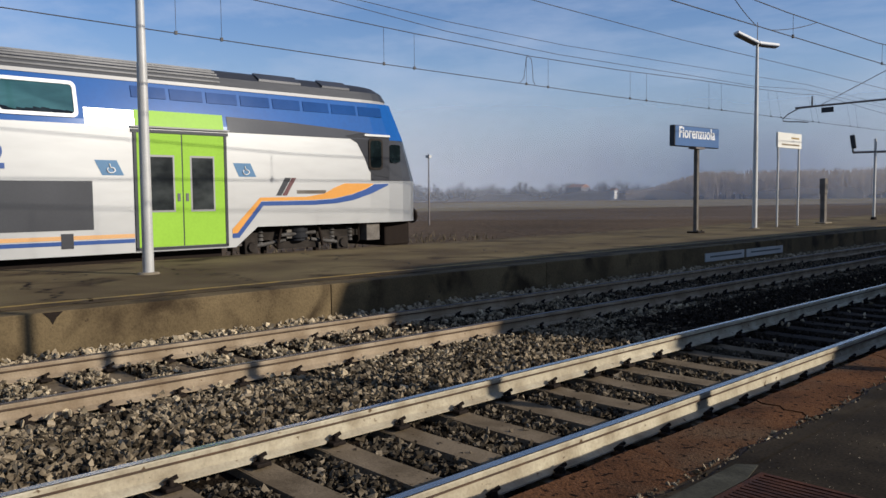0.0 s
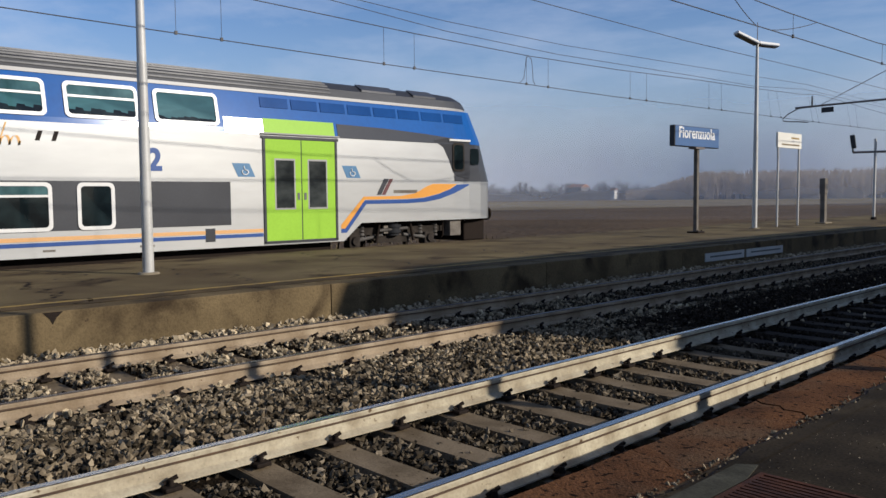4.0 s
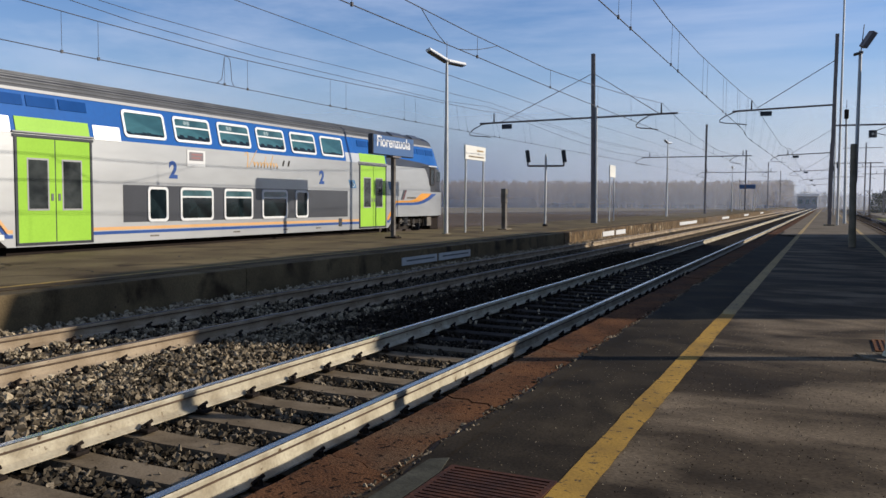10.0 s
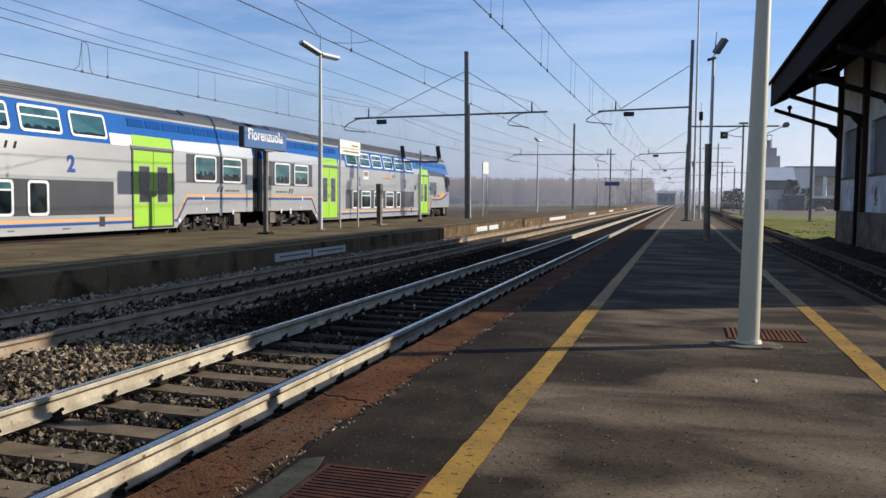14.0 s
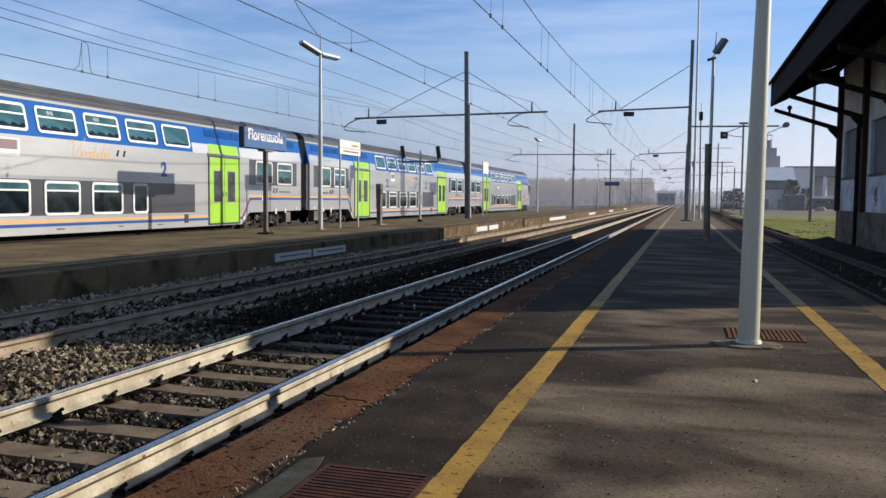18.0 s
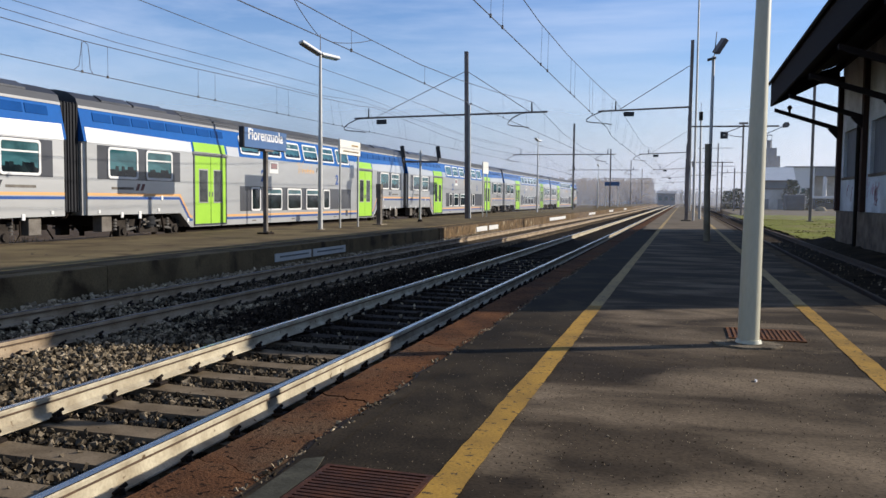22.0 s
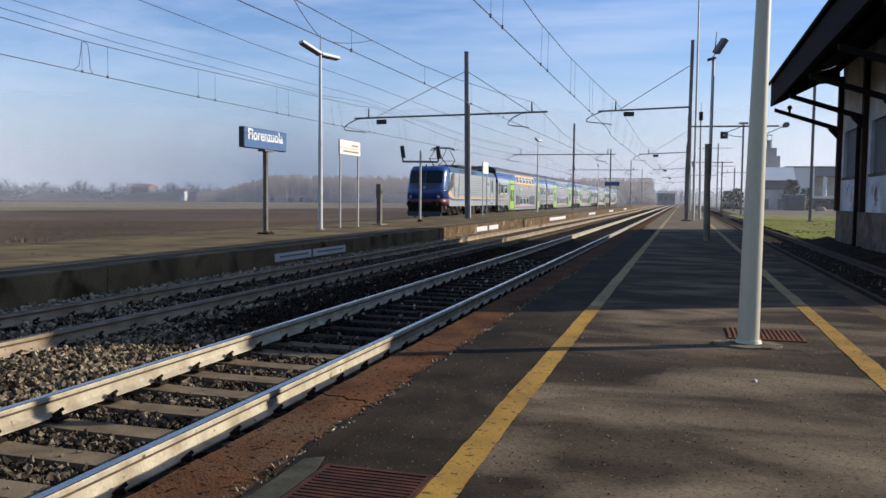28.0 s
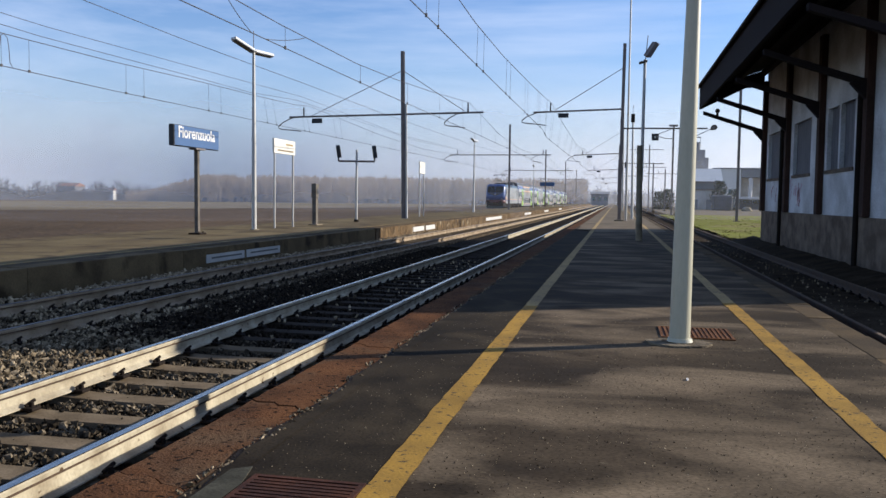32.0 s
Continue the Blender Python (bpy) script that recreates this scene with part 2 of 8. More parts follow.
STUBBLE = mat("pale_stubble", (0.2106, 0.1676, 0.102), 0.95, dark=(0.1326, 0.1043, 0.068), scale=0.04, fine=0.8, mix=0.8, bump=0.6, depth=0.2, spec=0.1)
GRAVEL = mat("yard_gravel", (0.1872, 0.149, 0.102), 0.95, dark=(0.1092, 0.08568, 0.0578), scale=0.35, fine=14, mix=0.9, bump=0.6, depth=0.03, spec=0.1)
GRASS = mat("winter_grass", (0.205, 0.215, 0.040), 0.9, dark=(0.135, 0.125, 0.030), patch=((0.215, 0.160, 0.080), 0.22, 0.50, 0.66), scale=0.7, fine=12, mix=0.9, bump=0.6, depth=0.05, spec=0.05)
DRY_GRASS = mat("dry_weeds", (0.1326, 0.09685, 0.0476), 0.9, dark=(0.0663, 0.04917, 0.02448), scale=1.5, fine=20, mix=0.9, bump=0.2, island=0.4)
STEEL = mat("galvanised_steel", (0.492, 0.474, 0.4379), 0.5, 0.15, dark=(0.3772, 0.3595, 0.3246), scale=2.5, fine=40, mix=0.7, bump=0.05, grain=0.2)
STEEL_DARK = mat("weathered_mast_steel", (0.209, 0.174, 0.156), 0.7, 0.1, dark=(0.117, 0.0948, 0.0832), scale=2, fine=40, mix=0.7, bump=0.1)
POST_CREAM = mat("cream_painted_post", (0.492, 0.4542, 0.3246), 0.42, dark=(0.4182, 0.3831, 0.2718), scale=2.2, fine=40, mix=0.6, bump=0.05, stretch=(1, 1, 0.3), grain=0.15)
WIRE = mat("copper_wire", (0.055, 0.05, 0.05), 0.6, 0.3, bump=0)
BLUE_SIGN = paint("sign_blue", (0.0492, 0.1067, 0.2265), 0.33, 0.2)
SIGN_WHITE = paint("sign_white", (0.656, 0.632, 0.604), 0.5, 0.1)
NOTICE = paint("cream_notice", (0.656, 0.6162, 0.5285), 0.5, 0.2)
INK = paint("dark_lettering", (0.10, 0.10, 0.09), 0.6, 0.1)
BLACK = mat("black_plastic", (0.018, 0.018, 0.02), 0.5, bump=0.02)
TRAIN_WHITE = mat("train_white_paint", (0.376, 0.37, 0.354), 0.42, 0.60, dark=(0.301, 0.294, 0.28), scale=0.9, fine=5, mix=0.6, bump=0.05, depth=0.02, rough_var=0.05, stretch=(1, 0.25, 1), spec=0.8, grain=0.10, coat=0.8, coat_rough=0.24)
TRAIN_BLUE = mat("train_blue_paint", (0.002, 0.080, 0.290), 0.45, dark=(0.002, 0.064, 0.238), scale=0.8, fine=9, mix=0.6, bump=0.06, depth=0.015, spec=0.05, rough_var=0.05, grain=0.15, coat=0.8, coat_rough=0.11)
TRAIN_NAVY = paint("train_navy_stripe", (0.010, 0.055, 0.215), 0.35, 0.2)
STICKER = paint("sticker_blue", (0.0492, 0.1501, 0.2718), 0.4, 0.2)
TRAIN_ORANGE = paint("train_orange_stripe", (0.60, 0.315, 0.115), 0.4, 0.15)
TRAIN_YELLOW = paint("first_class_band", (0.62, 0.255, 0.025), 0.4, 0.15)
TRAIN_GREEN = mat("lime_green_door_paint", (0.285, 0.495, 0.052), 0.40, dark=(0.245, 0.432, 0.044), scale=1.2, fine=20, mix=0.5, bump=0.02, coat=0.25, coat_rough=0.06, spec=0.08, rough_var=0.05, grain=0.12)
TRAIN_GREY = mat("dark_grey_window_band", (0.046, 0.046, 0.050), 0.42, dark=(0.034, 0.034, 0.037), scale=1.2, fine=20, mix=0.5, bump=0.02, grain=0.12, spec=0.15, coat=0.9, coat_rough=0.2)
MASK_GREY = mat("dark_grey_cab_mask", (0.046, 0.046, 0.050), 0.42, dark=(0.034, 0.034, 0.037), scale=1.2, fine=20, mix=0.5, bump=0.02, grain=0.12, spec=0.06, coat=0.5, coat_rough=0.07)
ROOF_GREY = mat("grey_train_roof", (0.036, 0.036, 0.040), 0.5, dark=(0.020, 0.020, 0.022), scale=0.7, fine=16, mix=0.8, bump=0.1, depth=0.02, stretch=(1, 0.2, 1))
ROOF_RIB = mat("ribbed_roof_metal", (0.085, 0.083, 0.085), 0.34, 0.4, dark=(0.05, 0.05, 0.05), scale=0.9, fine=16, mix=0.7, bump=0.05)
GUTTER_GREY = paint("grey_gutter_paint", (0.30, 0.285, 0.265), 0.45, 0.3)
SCRIPT_GOLD = paint("gold_script_film", (0.62, 0.33, 0.09), 0.45, 0.2)
DISPLAY_RED = paint("red_display_letters", (0.26, 0.11, 0.10), 0.5, 0.1)
SCREEN = paint("dull_display_screen", (0.17, 0.14, 0.14), 0.45, 0.2)
DECAL = paint("pale_window_decal", (0.20, 0.28, 0.28), 0.5, 0.2)
# teal of the next two panes: sky light in tinted glass, put into the colour
GLASS = mat("tinted_glass_sky_teal", (0.042, 0.120, 0.128), 0.06, dark=(0.018, 0.062, 0.070), scale=1.1, fine=6, mix=1.0, bump=0, rough_var=0.03, spec=0.5, grain=0.3, stretch=(1, 0.5, 1.6))
GLASS_VENT = mat("vent_glass_sky_teal", (0.048, 0.115, 0.118), 0.08, dark=(0.016, 0.050, 0.055), scale=1.6, fine=6, mix=1.0, bump=0, rough_var=0.03, spec=0.5, grain=0.3)
GLASS_DARK = mat("dark_train_glass", (0.012, 0.020, 0.021), 0.05, dark=(0.003, 0.005, 0.006), scale=1.9, fine=6, mix=1.0, bump=0, rough_var=0.03, spec=0.35, grain=0.3)
GLASS_DOOR = mat("grey_door_glass", (0.055, 0.060, 0.056), 0.10, dark=(0.016, 0.018, 0.018), scale=1.4, fine=6, mix=1.0, bump=0, rough_var=0.03, spec=0.4, grain=0.3, stretch=(1, 1, 1.6))
GLASS_BLUE = mat("blue_clerestory_glass", (0.006, 0.055, 0.200), 0.12, dark=(0.004, 0.040, 0.150), scale=0.9, fine=8, mix=0.7, bump=0, rough_var=0.03, spec=0.25, grain=0.12)
FRAME_WHITE = paint("white_window_frame", (0.6396, 0.6162, 0.5738), 0.35, 0.1)
VAN_PAINT = paint("dark_van_paint", (0.03, 0.034, 0.045), 0.35, 0.3)
DARK_DIRT = mat("dark_bare_earth", (0.054, 0.0388, 0.025), 0.95, dark=(0.0216, 0.0152, 0.0096), scale=1.8, fine=22, mix=0.9, bump=0.9, depth=0.03, fleck=(0.12, 0.096, 0.066), flecks=0.74, spec=0.02)
LENS = mat("headlight_lens", (0.30, 0.31, 0.33), 0.2, dark=(0.2, 0.21, 0.22), scale=9, fine=60, bump=0.05)
RUBBER = mat("black_rubber", (0.022, 0.022, 0.024), 0.7, bump=0.1, spec=0.15)
BOGIE = mat("grimy_bogie_steel", (0.0461, 0.0375, 0.0307), 0.8, 0.2, dark=(0.0215, 0.0171, 0.0137), scale=4, fine=40, mix=0.9, bump=0.3, spec=0.1)
LOCO_TANK = mat("dark_green_battery_box", (0.018, 0.022, 0.018), 0.7, dark=(0.010, 0.012, 0.010), scale=3, fine=30, mix=0.8, bump=0.1, spec=0.1)
BOGIE_OLD = mat("worn_grey_bogie_parts", (0.115, 0.105, 0.095), 0.7, 0.2, dark=(0.05, 0.044, 0.038), scale=5, fine=40, mix=0.9, bump=0.2, spec=0.15)
BOGIE_PALE = mat("dusty_bogie_box", (0.177, 0.155, 0.13), 0.8, dark=(0.0984, 0.0822, 0.0664), scale=3, fine=40, mix=0.9, bump=0.2, spec=0.15)
LOCO_BLUE = mat("locomotive_blue", (0.01148, 0.0474, 0.1774), 0.28, dark=(0.00902, 0.03634, 0.1359), scale=0.8, fine=15, mix=0.6, bump=0.02, coat=0.45, rough_var=0.05, grain=0.12)
LOCO_ROOF = mat("locomotive_roof_blue", (0.030, 0.078, 0.135), 0.38, dark=(0.018, 0.048, 0.085), scale=1.1, fine=14, mix=0.9, bump=0.05, patch=((0.045, 0.185, 0.18), 1.1, 0.57, 0.66), grain=0.3)
LOCO_GRILLE = paint("blue_black_grille", (0.012, 0.022, 0.045), 0.5, 0.3)
LOCO_RED = paint("buffer_beam_red", (0.095, 0.014, 0.016), 0.45, 0.4)
LOCO_GREEN = paint("snowplough_teal", (0.008, 0.030, 0.034), 0.5, 0.4)
LOCO_GREY = mat("locomotive_grey_side", (0.302, 0.317, 0.31), 0.38, dark=(0.243, 0.257, 0.25), scale=0.8, fine=15, mix=0.6, bump=0.02, coat=0.6, coat_rough=0.2, rough_var=0.05, grain=0.15)
WALL_WHITE = mat("old_white_plaster", (0.65, 0.644, 0.634), 0.9, dark=(0.374, 0.36, 0.336), scale=0.9, fine=25, mix=0.9, bump=0.25, depth=0.01, fleck=(0.246, 0.212, 0.177), flecks=0.71)
PLINTH = mat("grey_stone_plinth", (0.213, 0.161, 0.118), 0.9, dark=(0.0853, 0.0631, 0.0463), scale=2.2, fine=30, mix=0.9, bump=0.5, depth=0.02, spec=0.1)
BROWN_WOOD = mat("dark_brown_timber", (0.0702, 0.0374, 0.0269), 0.9, dark=(0.0351, 0.0203, 0.0149), scale=2, fine=40, mix=0.9, bump=0.3, stretch=(1, 1, 0.3), spec=0.15)
# canopy timber, near black: the shade under the canopy is put into the colour
SHADE_BOARDS = mat("shade_dark_boards", (0.0259, 0.0195, 0.0185), 0.95, scale=2, fine=30, bump=0.2, spec=0.1)
OLD_STONE = mat("rough_brown_masonry", (0.172, 0.111, 0.0563), 0.92, dark=(0.0527, 0.0335, 0.0184), scale=3.2, fine=14, mix=0.95, bump=0.9, depth=0.05, patch=((0.295, 0.235, 0.153), 2.2, 0.60, 0.68), spec=0.1, spread=True)
ROOF_TILE = mat("dull_roof_tiles", (0.22, 0.12, 0.08), 0.9, dark=(0.13, 0.075, 0.05), scale=1.5, fine=20, mix=0.9, bump=0.4)
SHUTTER = mat("grey_shutter_boards", (0.12, 0.12, 0.13), 0.7, dark=(0.075, 0.075, 0.08), scale=2, fine=30, mix=0.8, bump=0.2)
PINK = mat("faded_red_graffiti", (0.50, 0.22, 0.26), 0.85, dark=(0.50, 0.36, 0.38), scale=4, fine=30, mix=1.0, bump=0.05)
GRAFFITI_RED = mat("dark_red_graffiti", (0.22, 0.05, 0.06), 0.85, dark=(0.30, 0.16, 0.15), scale=5, fine=30, mix=0.9, bump=0.05)
HEDGE = mat("dark_hedge_branches", (0.1075, 0.09912, 0.0896), 0.95, dark=(0.0645, 0.06048, 0.056), scale=0.02, fine=2, mix=0.8, bump=0, island=0.25, spec=0.05)
# branches of the distant wood, paled in colour for the haze over them
BARK = mat("bare_winter_branches", (0.3612, 0.2898, 0.22), 0.95, dark=(0.2494, 0.2016, 0.156), scale=0.02, fine=2, mix=0.8, bump=0, island=0.25, spec=0.1)
BUSH_LEAF = mat("dull_green_leaves", (0.0385, 0.0525, 0.0333), 0.8, scale=1, fine=10, bump=0, island=0.5)
FAR_WALL = mat("far_building_plaster", (0.602, 0.5796, 0.536), 0.9, dark=(0.3268, 0.3108, 0.28), scale=0.3, fine=4, mix=0.8, bump=0.1)
FAR_ROOF = mat("far_red_roof", (0.2924, 0.1344, 0.08), 0.9, scale=0.3, fine=4, bump=0.1)
FAR_PALE = mat("white_sheet_cladding", (0.7224, 0.7056, 0.664), 0.75, dark=(0.6536, 0.6384, 0.6), scale=0.2, fine=3, mix=0.3, bump=0.02)
SILO = mat("grey_silo_concrete", (0.258, 0.2604, 0.264), 0.9, scale=0.3, fine=4, bump=0.1)


# ---- mesh helpers ----
def box(bm, x0, x1, y0, y1, z0, z1, bevel=0.0):
    v = [bm.verts.new(p) for p in ((x0, y0, z0), (x1, y0, z0), (x1, y1, z0), (x0, y1, z0), (x0, y0, z1), (x1, y0, z1), (x1, y1, z1), (x0, y1, z1))]
    f = [bm.faces.new([v[i] for i in q]) for q in ((3, 2, 1, 0), (4, 5, 6, 7), (0, 1, 5, 4), (1, 2, 6, 5), (2, 3, 7, 6), (3, 0, 4, 7))]
    if bevel:
        bmesh.ops.bevel(bm, geom=list({e for q in f for e in q.edges}), offset=bevel, segments=2, affect="EDGES", profile=0.5)
    return v


def prism(bm, pts, a, b, axis="x"):
    """A polygon swept from a to b along an axis; pts are the two other coordinates in order."""
    def at(p, s):
        return {"x": (s, p[0], p[1]), "y": (p[0], s, p[1]), "z": (p[0], p[1], s)}[axis]
    lo, hi = [bm.verts.new(at(p, a)) for p in pts], [bm.verts.new(at(p, b)) for p in pts]
    bm.faces.new(lo[::-1])
    bm.faces.new(hi)
    for i in range(len(pts)):
        j = (i + 1) % len(pts)
        bm.faces.new((lo[i], lo[j], hi[j], hi[i]))


def tube(bm, p, q, r, r2=None, n=8, cap=True):
    p, q = Vector(p), Vector(q)
    d = (q - p).normalized()
    a = d.orthogonal().normalized()
    c = d.cross(a)
    r2 = r if r2 is None else r2
    rings = [[bm.verts.new(o + (a * math.cos(t) + c * math.sin(t)) * k) for t in [2 * math.pi * i / n for i in range(n)]] for o, k in ((p, r), (q, r2))]
    for i in range(n):
        f = bm.faces.new((rings[0][i], rings[0][(i + 1) % n], rings[1][(i + 1) % n], rings[1][i]))
        f.smooth = True
    if cap:
        for f in (bm.faces.new(rings[0][::-1]), bm.faces.new(rings[1])):
            for e in f.edges:
                e.smooth = False


def path(bm, pts, r, n=6):
    """One bent tube through the points."""
    pts = [Vector(p) for p in pts]
    rings = []
    for i, p in enumerate(pts):
        d = (pts[min(i + 1, len(pts) - 1)] - pts[max(i - 1, 0)]).normalized()
        a = (d.cross(Vector((0.31, 0.17, 0.93)))).normalized()
        c = d.cross(a)
        rings.append([bm.verts.new(p + (a * math.cos(t) + c * math.sin(t)) * r) for t in [2 * math.pi * k / n for k in range(n)]])
    for u, w in zip(rings, rings[1:]):
        for k in range(n):
            bm.faces.new((u[k], u[(k + 1) % n], w[(k + 1) % n], w[k])).smooth = True
    for f in (bm.faces.new(rings[0][::-1]), bm.faces.new(rings[-1])):
        for e in f.edges:
            e.smooth = False


def ball(bm, c, r, squash=(1, 1, 1), n=10):
    m = Matrix.Translation(c) @ Matrix.Diagonal((r * squash[0], r * squash[1], r * squash[2], 1))
    bmesh.ops.create_uvsphere(bm, u_segments=n, v_segments=max(4, n // 2 + 1), radius=1, matrix=m)


def mesh_of(name, bm, material):
    bmesh.ops.recalc_face_normals(bm, faces=bm.faces)
    me = bpy.data.meshes.new(name)
    bm.to_mesh(me)
    bm.free()
    me.materials.append(material)
    return me


def part(name, bm, material, parent, label=""):
    ob = new(name, mesh_of(name, bm, material))
    ob.parent = parent
    return tagged(ob, label)


def thing(name, label, category, group="", kind="", at=None):
    ob = new(name)
    ob.empty_display_size = 0.2
    if at is not None:
        ob.matrix_world = at
    return tagged(ob, label, category, group, kind)


def solo(name, bm, material, label, category, group="", kind=""):
    return tagged(new(name, mesh_of(name, bm, material)), label, category, group, kind)


def words(text, size, material, m, name, parent, label="", depth=0.004, align="CENTER", bold=0.0):
    cu = bpy.data.curves.new(name, "FONT")
    cu.body, cu.size, cu.extrude, cu.align_x, cu.align_y, cu.offset = text, size, depth, align, "CENTER", bold
    tmp = bpy.data.objects.new(name, cu)
    me = bpy.data.meshes.new_from_object(tmp)
    bpy.data.objects.remove(tmp)
    me.materials.clear()
    me.materials.append(material)
    ob = new(name, me)
    ob.parent = parent
    ob.matrix_local = m
    return tagged(ob, label)


# ---- the ground and the setting ----
RAIL_Z, NEAR_Z, FAR_Z = 0.0, 0.266, 0.355
TRACK_A, TRACK_B, TRACK_C, TRACK_D = -3.775, -7.38, -16.9, 4.12


def sheet(name, x0, x1, y0, y1, z, material, label, category, nx=2, ny=2, wave=0.0, size=8.0, kind="structure"):
    bm = bmesh.new()
    g = [[bm.verts.new((x0 + (x1 - x0) * i / nx, y0 + (y1 - y0) * j / ny,
                        z + wave * noise.noise(((x0 + (x1 - x0) * i / nx) / size, (y0 + (y1 - y0) * j / ny) / size, 3.1)))) for j in range(ny + 1)] for i in range(nx + 1)]
    for i in range(nx):
        for j in range(ny):
            bm.faces.new((g[i][j], g[i + 1][j], g[i + 1][j + 1], g[i][j + 1])).smooth = True
    return solo(name, bm, material, label, category, kind=kind)


sheet("ground", -3000, 3000, -1500, 4000, -0.62, SOIL, "bare brown ploughed winter soil reaching the horizon", "ground")
def field_strip():
    """Pale stubble beyond the ploughed soil, its edge running slantwise to the line."""
    bm = bmesh.new()
    near = [(-118, -20), (-92, 50), (-79, 95), (-71, 112), (-66, 138), (-59, 164), (-45, 235), (-30, 330)]
    far = [(-60, 420), (-120, 400), (-150, 300), (-190, 200), (-210, 100), (-230, -20)]
    vs = [bm.verts.new((x + 1.5 * noise.noise((y * 0.07, 0, 0)), y, -0.585)) for x, y in near + far]
    bm.faces.new(vs)
    solo("field_strip", bm, STUBBLE, "pale stubble strip beyond the ploughed field", "field", kind="structure")


field_strip()
sheet("ballast_bed", -9.0, -2.15, -12, 420, -0.255, BALLAST, "dark stone ballast under the two main tracks", "ballast", 40, 160, 0.05, 0.7)
sheet("ballast_bed_far", -21.0, -15.28, -40, 420, -0.26, BALLAST, "stone ballast under the far track", "ballast", 8, 60, 0.05, 2)
sheet("siding_bed", 2.41, 7.4, -8, 420, -0.31, DARK_DIRT, "dark earthy ballast under the siding", "ballast", 16, 120, 0.07, 1.0)
sheet("yard", 7.4, 160, -60, 420, -0.34, GRAVEL, "dusty gravel yard beside the warehouse", "yard", 10, 20, 0.05, 8)
sheet("grass_patch", 5.7, 34.0, 37.2, 116, -0.25, GRASS, "short green winter grass beyond the warehouse", "grass", 20, 40, 0.12, 3)


def platform(name, x0, x1, y0, y1, top, material, label):
    bm = bmesh.new()
    box(bm, x0, x1, y0, y1, -0.7, top)
    return solo(name, bm, material, label, "platform", kind="structure")


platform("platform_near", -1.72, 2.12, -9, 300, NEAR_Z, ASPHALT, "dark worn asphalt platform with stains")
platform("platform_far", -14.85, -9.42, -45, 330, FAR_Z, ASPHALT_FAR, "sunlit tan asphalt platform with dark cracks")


def kerb_row(name, x0, x1, top, y0, y1, step, material, parent_label, depth=0.9, beyond=True):
    """Edge stones, each one a piece; far ones joined."""
    row = thing(name, parent_label, "kerb", kind="structure")
    bm = bmesh.new()
    box(bm, x0, x1, 0.006, step - 0.006, top - depth, top, 0.012)
    me = mesh_of("edge_stone", bm, material)
    y, k = y0, 0
    while y < y1:
        ob = new("edge_stone", me)
        ob.parent = row
        ob.location = (random.uniform(-0.008, 0.008), y, random.uniform(-0.006, 0.006))
        y += step
        k += 1
    if beyond:
        bm = bmesh.new()
        box(bm, x0, x1, y, 300, top - depth, top)
        part("edge_stone_far", bm, material, row)
    return row


def edge_slabs():
    """Long rust-stained slabs, parted by ragged cracked joints."""
    row = thing("platform_edge_near", "rust stained rough stone edge of the platform", "kerb", kind="structure")
    rng = random.Random(21)
    ys = [-6.0, -3.4, -1.2, 0.4, 1.9, 3.35, 4.72, 6.7, 8.9, 11.6, 14.2, 17.0, 19.5, 22.4, 25.0, 28.0, 31.5, 35.0, 39.0, 44.0, 50.0, 60.0]

    def joint(y, gap):
        return [(-2.15 + 0.43 * i / 8, y + gap + 0.07 * noise.noise((i * 0.55, y, 1.0)) + 0.02 * noise.noise((i * 1.9, y, 4.0)) - 0.02 * i) for i in range(9)]
    for a, b in zip(ys, ys[1:]):
        bm = bmesh.new()
        lo, hi = joint(a, 0.007), joint(b, -0.007)
        n = max(4, int((b - a) / 0.12)) if b < 26 else 2
        edge = [(-2.15 + rng.uniform(-0.004, 0.010), a + 0.07 + (b - a - 0.22) * k / n) for k in range(n, -1, -1)]
        top = NEAR_Z - 0.003 + rng.uniform(-0.006, 0.003)
        pts = lo + hi[::-1] + edge
        prism(bm, pts, top - 0.9, top, "z")
        part("edge_stone", bm, RUSTY_STONE, row)
    bm = bmesh.new()
    box(bm, -2.15, -1.72, 60, 300, NEAR_Z - 0.903, NEAR_Z - 0.003)
    part("edge_stone_far", bm, RUSTY_STONE, row)


edge_slabs()
kerb_row("platform_edge_siding", 2.12, 2.41, NEAR_Z - 0.003, -6, 60, 1.2, EDGE_BROWN, "worn brown concrete edge stones along the siding")
kerb_row("platform_edge_far", -9.42, -9.03, FAR_Z - 0.003, -17.15, 29, 4.72, CONCRETE, "weathered concrete edge wall facing the tracks", 1.0, False)
kerb_row("platform_edge_old", -9.42, -9.02, FAR_Z - 0.003, 30.05, 92, 0.92, OLD_STONE, "rough old brown masonry edge facing the tracks", 1.0)
kerb_row("platform_edge_back", -15.26, -14.85, FAR_Z - 0.003, -18, 72, 3.0, CONCRETE, "weathered concrete edge along the far track", 1.0)


